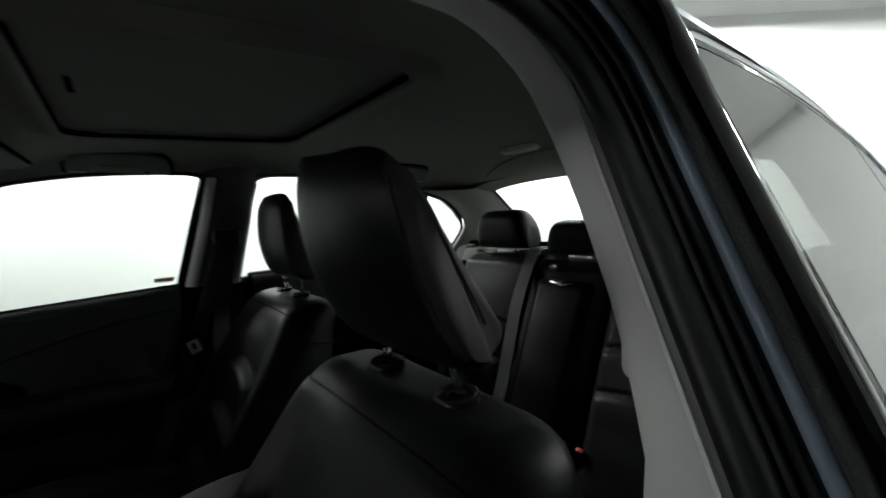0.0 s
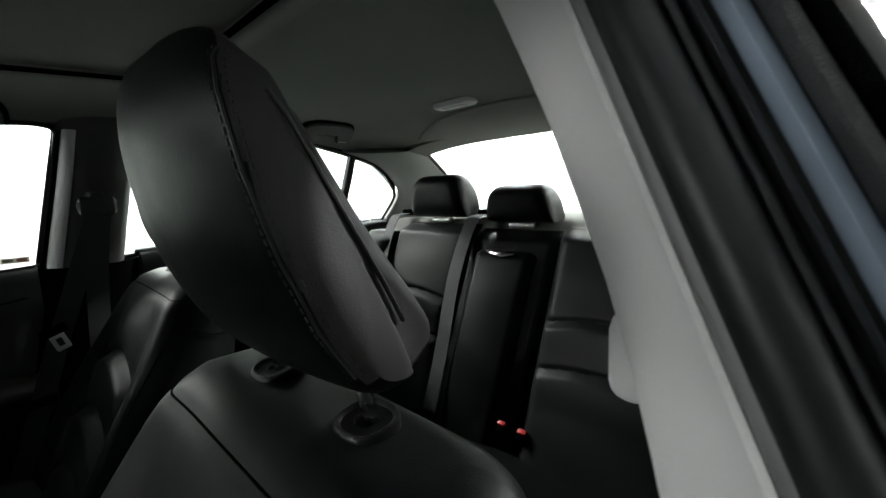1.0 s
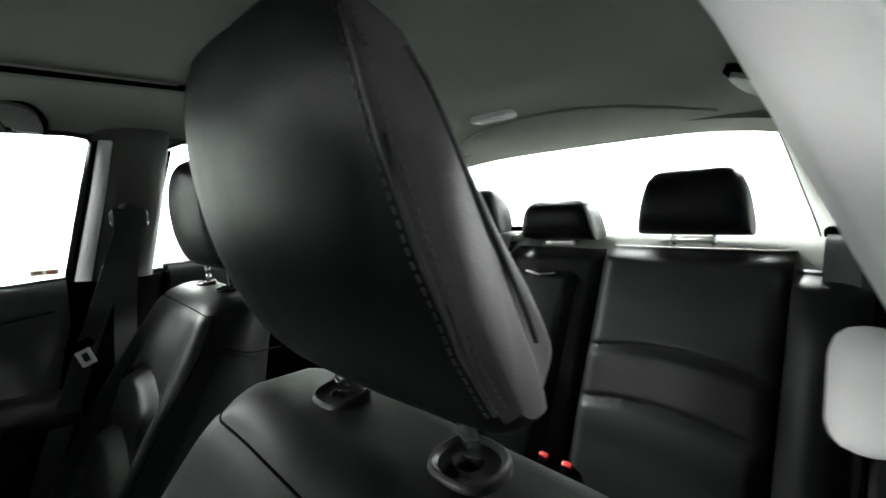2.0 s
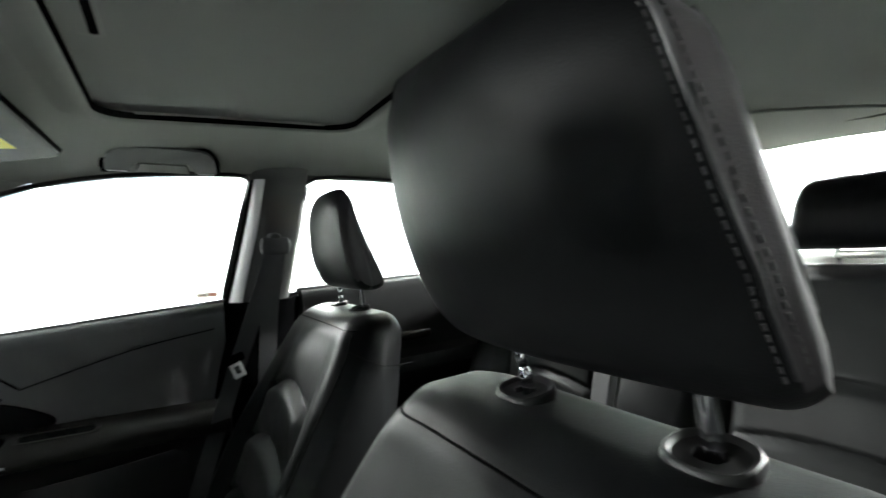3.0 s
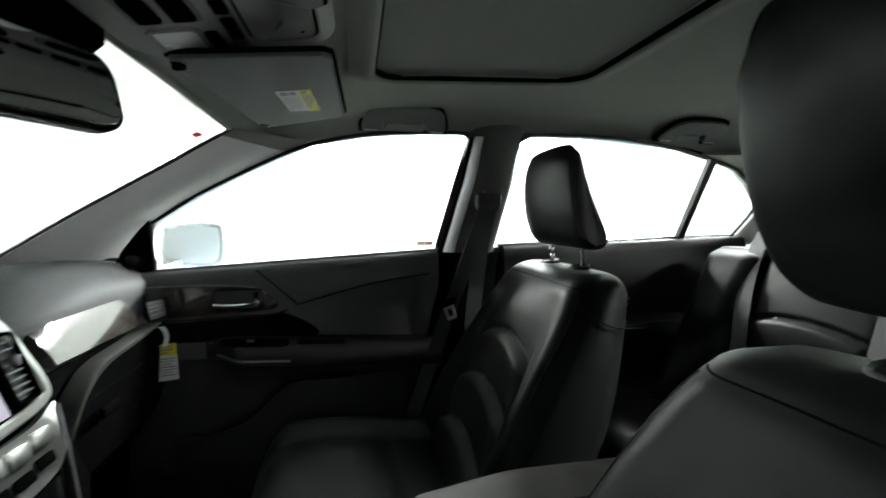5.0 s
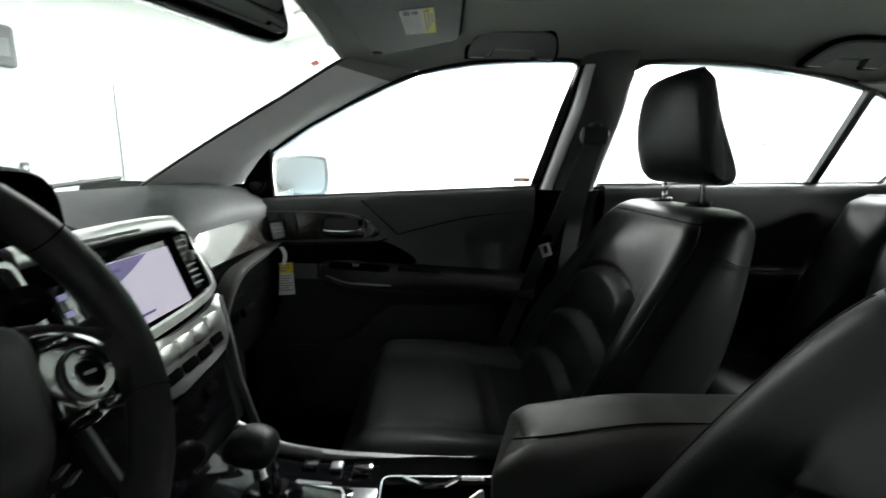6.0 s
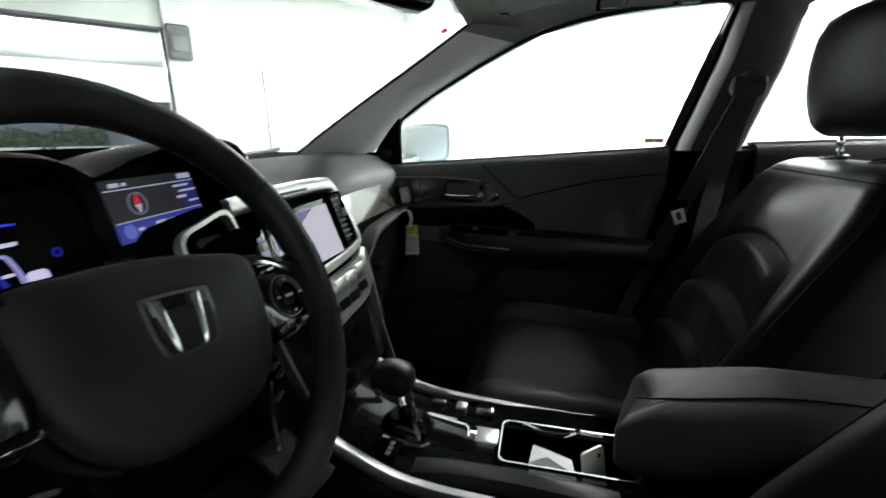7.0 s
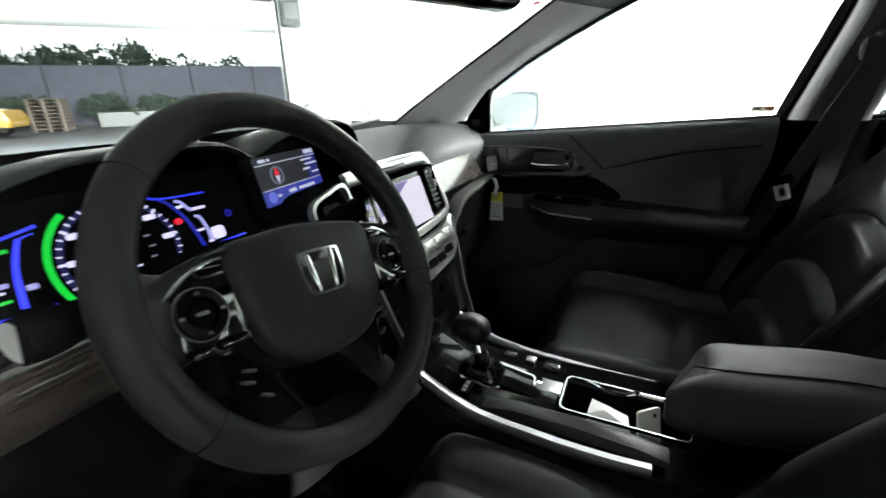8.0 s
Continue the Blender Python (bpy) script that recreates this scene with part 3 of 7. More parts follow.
# hooks on the right-hand wall
for f, z in ((2.3, 1.42), (0.2, 1.42), (-1.6, 1.75)):
    h = thing("wall_hook", G(4.99, f, z), "small dark metal hook on the white wall", "hook")
    part("hook_bar", tube([G(5.0, f, z), G(4.95, f, z - .005), G(4.93, f, z - .03), G(4.95, f, z - .05)], 0.012, 8), M_GREY, h)

# canopy beyond the doorway, its lamps
solid("canopy_ceiling", gbox(-9, 6, 8.2, 18, 3.3, 3.42), M_WALL, "pale grey canopy roof over the yard", "canopy", "structure")
for r in (-7.5, 1.9):
    solid("canopy_beam", gbox(r - .03, r + .03, 8.2, 19, 3.25, 3.3), M_GREY, "thin dark rail under the canopy roof", "beam", "structure")
for r, f in ((-2.4, 12.0), (-0.3, 15.0), (-5, 14)):
    lamp = thing("fluorescent_lamp", G(r, f, 3.27), "white fluorescent batten lamp with a lit tube", "ceiling lamp", "canopy lamps")
    part("housing", gbox(r - .06, r + .06, f - 1.2, f + 1.2, 3.26, 3.298, 0.01), M_WHITE, lamp)
    part("tube", tube([G(r, f - 1.15, 3.24), G(r, f + 1.15, 3.24)], 0.02, 10), M_TUBE, lamp, "lit fluorescent tube")
    li = bpy.data.lights.new("tube_light", "POINT")
    li.shadow_soft_size, li.energy, li.color = 0.2, 3200, (0.96, 1.0, 0.97)
    new("tube_light", li).matrix_world = Matrix.Translation(G(r, f, 2.85))
for r in (-9, 6):
    solid("canopy_post", gbox(r - .08, r + .08, 18.6, 18.8, 0, 3.3, 0.01), M_WALL, "white steel canopy post", "post", "structure")

# bright hazy sky low over the distance
solid("backdrop", gbox(-120, 60, 90, 90.3, -0.02, 34), glow("bright_haze", (.96, .98, 1.0), 5.0), "bright white hazy sky far beyond the yard", "backdrop", "structure")

# yard: dark mesh fence, hedge, trees, pallets, low wall, parked cars
fence = thing("fence", G(-5, 27, 0), "dark screened fence along the far side of the yard", "fence")
part("screen", gbox(-26, 4, 27, 27.03, 0.05, 2.75), M_DARK, fence)
for i in range(11):
    part("post", tube([G(-26 + 3 * i, 26.96, 0), G(-26 + 3 * i, 26.96, 3.05)], 0.04, 8), M_GREY, fence)
solid("low_wall", gbox(-6.0, 1.5, 25.4, 25.8, -0.02, 0.62, 0.02), mat("pale_block_wall", (0.75, 0.75, 0.74), 0.8, var=0.1, scale=2), "low pale block wall in front of the fence", "low wall", "structure")


def leaves(centre, size, count, seed, leaf=0.16):
    rnd = random.Random(seed)
    bm = bmesh.new()
    lobes = [(Vector((rnd.uniform(-.6, .6), rnd.uniform(-.6, .6), rnd.uniform(-.5, .6))), rnd.uniform(.3, .55)) for _ in range(9)]
    for _ in range(count):
        c, rr = rnd.choice(lobes)
        d = Vector((rnd.gauss(0, 1), rnd.gauss(0, 1), rnd.gauss(0, 1))).normalized() * rr * rnd.uniform(.55, 1.05)
        p = Vector(centre) + Vector(((c.x + d.x) * size[0], (c.y + d.y) * size[1], (c.z + d.z) * size[2]))
        q = Euler((rnd.uniform(0, 6.3), rnd.uniform(0, 6.3), rnd.uniform(0, 6.3))).to_matrix()
        l = leaf * rnd.uniform(.6, 1.3)
        v = [bm.verts.new(p + q @ Vector(o)) for o in ((-l, 0, 0), (0, -l * .45, l * .1), (l, 0, 0), (0, l * .45, l * .1))]
        bm.faces.new((v[0], v[1], v[2]))
        bm.faces.new((v[0], v[2], v[3]))
    return bm


def tree(r, f, h, spread, seed):
    t = thing("tree", G(r, f, 0), "leafy green tree standing behind the dark fence", "tree", "trees behind the fence")
    b = Vector(G(r, f, 0))
    rnd = random.Random(seed)
    limbs = [tube([b, b + Vector((.05, 0, h * .35)), b + Vector((.1, .1, h * .62))], [.13, .1, .05], 8)]
    for i in range(5):
        a = rnd.uniform(0, 6.28)
        s = b + Vector((.06, .03, h * (.32 + .06 * i)))
        limbs.append(tube([s, s + Vector((math.cos(a) * spread * .3, math.sin(a) * spread * .3, h * .14)), s + Vector((math.cos(a) * spread * .6, math.sin(a) * spread * .6, h * .22))], [.06, .04, .015], 6))
    part("trunk", join(*limbs), M_BARK, t)
    part("crown", leaves(b + Vector((0, 0, h * .68)), (spread, spread, h * .34), 1100, seed), M_FOL, t)


for i, (r, h, sp) in enumerate(((-11.4, 4.0, 1.3), (-9.2, 4.2, 1.3), (-7.6, 3.9, 1.2), (-6.0, 4.2, 1.2), (-4.3, 4.1, 1.2), (-2.6, 3.8, 1.1), (-.8, 3.5, 1.1))):
    tree(r, 29 + (i % 3) * .7, h * .98, sp * 1.35, 40 + i)
for i, r in enumerate((-9.6, -8.9, -8.0, -6.2, -5.3, -4.4, -3.4, -2.4, -1.2)):
    bsh = thing("bush", G(r, 26.4, 0), "low green bush in front of the dark fence", "bush", "bushes along the fence")
    part("stems", tube([G(r, 26.0, -.02), G(r + .05, 26.0, .35), G(r, 26.05, .7)], [.04, .03, .01], 6), M_BARK, bsh)
    part("leaves", leaves(Vector(G(r, 26.0, 0.75)), (.9, .7, .75), 700, 70 + i, .13), M_FOL, bsh)


def pallet_stack(r, f, n):
    for i in range(n):
        z = 0.145 * i - .02
        p = thing("wooden_pallet", G(r, f, z), "weathered wooden pallet in a stack in the yard", "pallet", "stacked pallets")
        for k in range(6):
            part("deck_board", gbox(r - .6, r + .6, f - .5 + .18 * k, f - .4 + .18 * k, z + .12, z + .142), M_PALLET, p)
        for k in (-.5, 0, .5):
            part("stringer", gbox(r + k - .05, r + k + .05, f - .5, f + .5, z + .0, z + .12), M_PALLET, p)


pallet_stack(-7.1, 23.4, 9)


def parked_car(r, f, colour, label):
    c = thing("parked_car", G(r, f, 0), label, "car")
    prof = [(-2.2, .35), (-2.25, .7), (-2.0, .92), (-1.3, 1.0), (-.7, 1.42), (.6, 1.45), (1.4, 1.02), (2.1, .9), (2.25, .6), (2.2, .35)]
    loops = []
    for k, w in ((-.86, .96), (-.8, 1.0), (0, 1.02), (.8, 1.0), (.86, .96)):
        loops.append([G(r + a * w, f + k * (1 if b < 1 else .8), .35 + (b - .35) * w) for a, b in prof])
    part("body", loft(loops), colour, c)
    for a in (-1.4, 1.4):
        for k in (-.8, .8):
            w = part("wheel", tube([G(r + a, f + k - .1, .3), G(r + a, f + k + .1, .3)], .31, 18), M_RUBBER, c)
            part("rim", tube([G(r + a, f + k * 1.0 - .105, .3), G(r + a, f + k + .105, .3)], .19, 14), M_SILVER, w)
    for k in (-.70, .70):
        part("side_window", prism([(-1.15, 1.02), (-.65, 1.36), (.55, 1.38), (1.2, 1.03)], .02, (G(r, f + k * 1.0 - (.04 if k < 0 else -.02), 0), GR, (0, 0, 1), GF)), M_GLOSS, c)


parked_car(-9.4, 20.6, mat("yellow_car_paint", (0.6, 0.35, 0.03), 0.3, coat=.8), "yellow car parked in the yard outside")

# ---------------------------------------------------------------- seats
SPINE = [(0.04, 0.005), (0.10, 0.036), (0.16, 0.062), (0.24, 0.083)]


def closed_curve(pts, n):
    k = len(pts)
    out = []
    for i in range(n):
        t = i / n * k
        j = int(t)
        f = t - j
        a, b, c, d = [Vector((*pts[(j + q - 1) % k], 0)) for q in range(4)]
        v = 0.5 * (2 * b + (c - a) * f + (2 * a - 5 * b + 4 * c - d) * f * f + (3 * b - a - 3 * c + d) * f ** 3)
        out.append((v.x, v.y))
    return out


HR_PROF = [(-0.032, 0.060), (-0.020, 0.046), (0.005, 0.041), (0.032, 0.042), (0.052, 0.055), (0.072, 0.088), (0.086, 0.125), (0.095, 0.165), (0.098, 0.200), (0.094, 0.226),
           (0.083, 0.241), (0.067, 0.236), (0.052, 0.200), (0.030, 0.158), (0.006, 0.120), (-0.018, 0.086)]
HR_W = [(0.042, 0.108), (0.06, 0.116), (0.10, 0.119), (0.18, 0.120), (0.215, 0.118), (0.242, 0.106)]
HR_SEAM = [(0.04, 0.965), (0.10, 0.96), (0.16, 0.94), (0.20, 0.92), (0.245, 0.89)]
HR_LEFT = [(0.042, 0.1345), (0.06, 0.1355), (0.10, 0.134), (0.16, 0.127), (0.20, 0.120), (0.242, 0.106)]


def seam_at(s, z):
    return lerp(HR_SEAM, z)[0] if s < 0 else 0.985


def headrest_point(c, tilt, s, y, z):
    """A point of the headrest skin; s runs across, (y, z) is on the side outline."""
    a = abs(s)
    front = smooth(y - lerp(SPINE, z)[0], -0.008, 0.012)
    top = smooth(z, 0.19, 0.24)
    e = a / seam_at(s, z)
    yy = y - front * ((0.020 if s > 0 else 0.012) * min(e, 1.0) ** 2.4 + 0.15 * max(0.0, e - 1.0))
    if s > 0 and not tilt:
        zz = z + top * (0.012 * min(a, .8) - 0.020 * max(0.0, (a - .8) / .2) ** 2)
    else:
        zz = z - (0.007 if tilt else 0.016) * top * a ** 3
    k = 1 - 0.10 * max(0.0, (a - 0.86) / 0.14) ** 2.4
    yy, zz = 0.04 + (yy - 0.04) * k, 0.14 + (zz - 0.14) * k
    hw = lerp(HR_W, z)[0] + 0.009 + 0.010 * smooth(z, .19, .24) if s > 0 else lerp(HR_LEFT, z)[0] * (1 - 0.16 * (1 - smooth(y - lerp(SPINE, z)[0], -0.055, 0.045)))
    return Vector((c[0] + s * hw, c[1] + yy + tilt * zz, c[2] + zz - tilt * yy))


def front_y(z):
    """Foremost line of the outline at height z."""
    best = [p for p in HR_PROF[2:11]]
    for p, q in zip(best, best[1:]):
        if p[1] <= z <= q[1]:
            return p[0] + (q[0] - p[0]) * (z - p[1]) / max(1e-6, q[1] - p[1])
    return best[-1][0]


BACK_W = [(0.0, 0.146), (0.010, 0.176), (0.03, 0.199), (0.06, 0.215), (0.12, 0.232), (0.2, 0.245), (0.3, 0.255), (0.42, 0.256), (0.6, 0.25)]
BOLSTER = [(0, 0.0), (0.06, 0.004), (0.16, 0.022), (0.3, 0.040), (0.42, 0.038), (0.55, 0.025)]
PLEATS = (0.178, 0.285, 0.392)
DOME = 0.042


def eased(table, h, step):
    return sum(lerp(table, max(0.0, h + step * q))[0] for q in (-1, -.5, 0, .5, 1)) / 5


def back_section(h):
    """Half width, bolster height and place of the insert seam at a depth h under the top."""
    return eased(BACK_W, h, min(.02, h * .6)), eased(BOLSTER, h, .05), 0.56 + 0.05 * smooth(h, 0.08, 0.3)


def back_front(cx, cy, cz, s, h):
    """A point of the backrest's front skin; s runs across from -1 to 1."""
    w, bol, seam = back_section(h)
    a = abs(s)
    k = max(0.0, 1 - h / DOME)
    rr = max(0.0, (a - 0.76) / 0.24)
    y = cy + 0.062 + 0.46 * h - DOME * (1 - math.sqrt(1 - k * k)) + bol * smooth(a, seam - .10, 0.86) - 0.050 * (1 - .75 * k) * rr ** 2.3
    y -= 0.007 * math.exp(-((a - seam) / 0.016) ** 2) * smooth(h, 0.11, 0.20)
    y -= 0.003 * math.exp(-((h - .024) / 0.0035) ** 2)
    if a < seam + .02:
        c = max(0.0, 1 - (s / seam) ** 2)
        y += 0.008 * c * smooth(h, .03, .1)
        for zg in PLEATS:
            d = h - zg + 0.036 * c
            y += 0.013 * smooth(d, 0, .016) * (1 - smooth(d, .016, .10)) * min(1.0, 3 * c) - 0.010 * math.exp(-(d / 0.006) ** 2)
    return Vector((cx + s * w, y, cz - h))


def seat_back_loops(cx, cy, cz, nz=130):
    """Backrest, top face at cz; leans back and closes in a rounded top."""
    loops = []
    S = [-1 + 2 * i / 84 for i in range(85)]
    hs = [cz - 0.50 - (cz - 0.50 - DOME) * i / nz for i in range(nz + 1)] + [DOME * (1 - math.sin(radians(9 * i))) for i in range(1, 11)]
    for h in hs:
        w, bol, seam = back_section(h)
        k = max(0.0, 1 - h / DOME)
        front = [back_front(cx, cy, cz, s, h) for s in S]
        T = 0.115 + 0.05 * smooth(h, 0, 0.3)
        back = []
        for s in S:
            a = abs(s)
            rr = max(0.0, (a - 0.76) / 0.24)
            back.append(Vector((cx + s * w, cy + 0.062 + 0.46 * h - T + 0.036 * (1 - math.sqrt(1 - k * k)) + 0.05 * (1 - .75 * k) * rr ** 2 - 0.012 * (1 - a ** 4) * (1 - k), cz - h)))
        loops.append(front + back[::-1])
    return loops


def front_seat(name, cx, cy, cz, label, tilt=0.0):
    st = thing(name, (cx, cy + .25, 0.3), label, "car seat", "front seats")
    body = part("backrest", loft(seat_back_loops(cx, cy, cz)), M_LEATHER, st, sharp=60)
    body.data.materials.append(M_INSERT)
    for f in body.data.polygons:
        p = f.center + PLACE[st]
        h = cz - p.z
        w, bol, seam = back_section(max(0.0, h))
        if h > .15 and abs(p.x - cx) < seam * w and p.y > cy + .022 + .46 * h:
            f.material_index = 1
    # seam along the top panel, seams beside the insert and along the bolsters
    part("top_seam", tube([back_front(cx, cy, cz, -.93 + 1.86 * i / 60, .024) + Vector((0, .0002, 0)) for i in range(61)], 0.0012, 6), M_MATT, body, "sewn seam along the top edge")
    for sg in (-1, 1):
        hs = [.028 + .46 * k / 40 for k in range(41)]
        part("insert_seam", tube([back_front(cx, cy, cz, sg * back_section(h)[2], h) for h in hs[14:]], 0.0012, 6), M_MATT, body)
        ridge = [back_front(cx, cy, cz, sg * (.905 - .02 * smooth(h, .05, .2)), h) + Vector((0, .0004, 0)) for h in hs]
        part("bolster_seam", tube(ridge, 0.0014, 6), M_LEATHER_G, body)
        part("stitching", stitches([p + Vector((-sg * .005, .0012, 0)) for p in ridge], 0.006, 0.0006), M_THREAD, body, "grey stitches")
        sx = lerp(BACK_W, .10)[0] + .0006
        part("shoulder_seam", tube(curve_pts([back_front(cx, cy, cz, sg * .905, .055), (cx + sg * (sx - .004), cy + .045, cz - .074), (cx + sg * sx, cy + .015, cz - .084), (cx + sg * sx, cy - .03, cz - .086)], 16), .0014, 6), M_LEATHER_G, body)
    # cushion
    loops = []
    ny = 44
    for i in range(ny + 1):
        f = i / ny
        y = cy + 0.13 + 0.565 * f
        zt = 0.575 + 0.035 * smooth(f, 0.1, 0.8) - 0.11 * max(0, (f - 0.84) / 0.16) ** 2.2
        w = 0.235 + 0.02 * smooth(f, 0, .4) - 0.03 * max(0, (f - .85) / .15) ** 2
        top, bot = [], []
        for j in range(41):
            s = -1 + 2 * j / 40
            a = abs(s)
            z = zt + 0.04 * smooth(a, .5, .82) * (1 - .6 * f) - 0.05 * max(0, (a - .84) / .16) ** 2.2
            z -= 0.006 * math.exp(-((a - .6) / .018) ** 2) * (f < .93)
            if a < .61:
                z -= 0.009 * math.exp(-((f - .46) / .012) ** 2) + 0.006 * math.exp(-((f - .87) / .01) ** 2)
                z += 0.008 * (1 - (s / .6) ** 2)
            top.append((cx + s * w, y, z))
            bot.append((cx + s * w * .98, y - .02 * (f > .9), 0.42 - .01 * (1 - a)))
        loops.append(top + bot[::-1])
    part("cushion", loft(loops), M_INSERT, st, sharp=60)
    for sg in (-1, 1):
        part("side_valance", rbox((.03, .5, .11), .012, 3, (cx + sg * .245, cy + .38, .43)), M_PLASTIC, st, "black plastic side cover")
        part("seat_rail", rbox((.04, .55, .05), .006, 2, (cx + sg * .18, cy + .38, .325)), M_PLASTIC, st)
        part("rail_foot", rbox((.05, .06, .09), .008, 2, (cx + sg * .18, cy + .38, .38)), M_PLASTIC, st)
    # headrest and posts
    C, pr = (cx + .012, cy, cz), closed_curve(HR_PROF, 72)
    SS = [math.sin(math.pi / 2 * (-1 + i / 24)) for i in range(49)]
    rows = [[headrest_point(C, tilt, s, y, z) for y, z in pr] for s in SS]
    leather, sides = bmesh.new(), {-1: bmesh.new(), 1: bmesh.new()}
    n = len(pr)
    for i in range(48):
        for j in range(n):
            k = (j + 1) % n
            sm, (ym, zm) = (SS[i] + SS[i + 1]) / 2, ((pr[j][0] + pr[k][0]) / 2, (pr[j][1] + pr[k][1]) / 2)
            out = abs(sm) > seam_at(sm, zm) and zm > .05
            b = sides[1 if sm > 0 else -1] if out else leather
            b.faces.new([b.verts.new(rows[i + p][q]) for p, q in ((0, j), (0, k), (1, k), (1, j))])
    for sg, row in ((-1, rows[0]), (1, rows[-1])):
        mid = sum(row, Vector()) / n
        ring = [row] + [[mid + (p - mid) * k + Vector((sg * d, 0, 0)) for p in row] for k, d in ((.9, .002), (.75, .004), (.5, .005), (.15, .005))]
        b = sides[sg]
        for r0, r1 in zip(ring, ring[1:]):
            for j in range(n):
                k = (j + 1) % n
                b.faces.new([b.verts.new(v) for v in (r0[j], r0[k], r1[k], r1[j])])
        b.faces.new([b.verts.new(v) for v in ring[-1]])
    hr = part("headrest", leather, M_LEATHER, st, sharp=70)
    for sg in (-1, 1):
        part("side_panel", sides[sg], M_SIDE, hr, "charcoal vinyl side panel", sharp=100)
        zs = [0.058 + 0.172 * k / 29 for k in range(30)]
        line = lambda off, lift: [headrest_point(C, tilt, sg * (lerp(HR_SEAM, z)[0] + off), front_y(z), z) + Vector((sg * lift * .6, lift, 0)) for z in zs]
        if sg > 0:
            continue
        part("side_seam", tube(line(-.005, .0004), 0.0013, 6), M_RUBBER, hr)
        part("stitching", stitches(line(.018, .0006), 0.0050, 0.0007), M_THREAD, hr, "grey stitches along the seam")
        part("stitching", stitches(line(-.030, .0006), 0.0050, 0.0007), M_THREAD, hr, "grey stitches along the seam")
        bk = [(0.056, .215), (.036, .175), (.016, .135), (-.002, .10), (-.014, .075)]
        mid = sum(rows[0 if sg < 0 else -1], Vector()) / n
        part("back_seam", tube([headrest_point(C, tilt, sg, y + .016, z) + Vector((sg * .0060, 0, 0)) for y, z in [(q.x, q.y) for q in curve_pts([(a, b, 0) for a, b in bk], 18)]], 0.0014, 6), M_RUBBER, hr)
    for k, sg in enumerate((-1, 1)):
        px = cx + sg * 0.0675
        p0, p1 = Vector((px, cy - .006, cz - .03)), Vector((px, cy + .014 + tilt * .06, cz + .075))
        path = [p0.lerp(p1, i / 24) for i in range(25)]
        notched = sg > 0
        rad = [0.0056 - (0.0022 if notched and i > 8 and (i % 4 == 0) else 0) for i in range(25)]
        part("headrest_post", tube(path, rad, 12), M_CHROME, hr, "notched chrome post" if notched else "chrome post")
        c = Vector((px, cy + .004, cz + .001))
        sq = lambda r, dz: [(c.x + r * math.copysign(abs(math.cos(a)) ** .75, math.cos(a)), c.y + .84 * r * math.copysign(abs(math.sin(a)) ** .75, math.sin(a)), c.z + dz - .16 * r * math.sin(a)) for a in [2 * math.pi * i / 32 for i in range(32)]]
        part("post_bezel", loft([sq(r, dz) for r, dz in ((.0225, -.008), (.0232, .002), (.0224, .0048), (.0208, .0058), (.0192, .0048), (.0178, .0030), (.0120, .0022), (.0085, .0030), (.0070, -.004))]), M_RING, st, "black plastic guide ring")
    return st


front_seat("driver_seat", -0.360, 0.005, 1.033, "black leather driver's seat with a stitched headrest", 0.0)
front_seat("passenger_seat", 0.373, -0.095, 1.035, "black leather front passenger seat with pleated backrest", -0.19)

# rear bench
RB = thing("rear_bench", (0, -0.7, 0.3), "black leather rear bench seat with three headrests", "rear seat")


def rear_y(z):
    return -0.775 + 0.42 * (1.085 - z)


def rear_panel(x0, x1, ztop, pleats, proud=0.0, edge=0.03):
    loops = []
    S = [i / 30 for i in range(31)]
    zs = [0.52 + (ztop - 0.52) * (1 - (1 - i / 110) ** 1.15) for i in range(111)]
    for z in zs:
        h = ztop - z
        yf = rear_y(z) + proud
        sh = 0.04 * (1 - smooth(h, 0, .035)) ** 2
        fr, bk = [], []
        for q in S:
            s = 2 * q - 1
            rr = max(0, (abs(s) - (1 - 2 * edge / (x1 - x0))) / (2 * edge / (x1 - x0)))
            y = yf - sh - 0.022 * rr ** 2 + 0.012 * (1 - s * s) * smooth(h, 0.02, .12)
            for zg in pleats:
                c = 1 - s * s
                d = h - zg + 0.026 * c
                y += (0.010 * smooth(d, 0, .014) * (1 - smooth(d, .014, .09)) - 0.010 * math.exp(-(d / 0.0055) ** 2)) * (1 - smooth(abs(s), .86, .99))
            fr.append((x0 + (x1 - x0) * q, y, z))
            bk.append((x0 + (x1 - x0) * q, rear_y(z) - .12 + sh, z))
        loops.append(fr + bk[::-1])
    return loft(loops)


part("backrest_left", rear_panel(-0.475, -0.135, 1.085, (0.215, 0.315)), M_INSERT, RB, sharp=60)
part("backrest_right", rear_panel(0.155, 0.475, 1.085, (0.215, 0.315)), M_INSERT, RB, sharp=60)
part("side_bolster", rear_panel(-0.58, -0.48, 1.055, (), 0.03, .05), M_LEATHER, RB, sharp=60)
part("side_bolster", rear_panel(0.48, 0.66, 1.055, (), 0.03, .05), M_LEATHER, RB, sharp=60)
part("centre_frame", rear_panel(-0.13, 0.15, 1.075, (), -0.014, .02), M_LEATHER, RB, sharp=60)
_arm = part("folding_armrest", rear_panel(-0.085, 0.11, 1.035, (), 0.012, .03), M_LEATHER, RB, "folded-up centre armrest", sharp=60)
part("armrest_strap", tube([(-0.03, -0.738, 1.02), (0.01, -0.732, 1.014), (0.05, -0.738, 1.02)], .006, 8, flat=.4), M_SILVER, _arm, "pale pull strap")
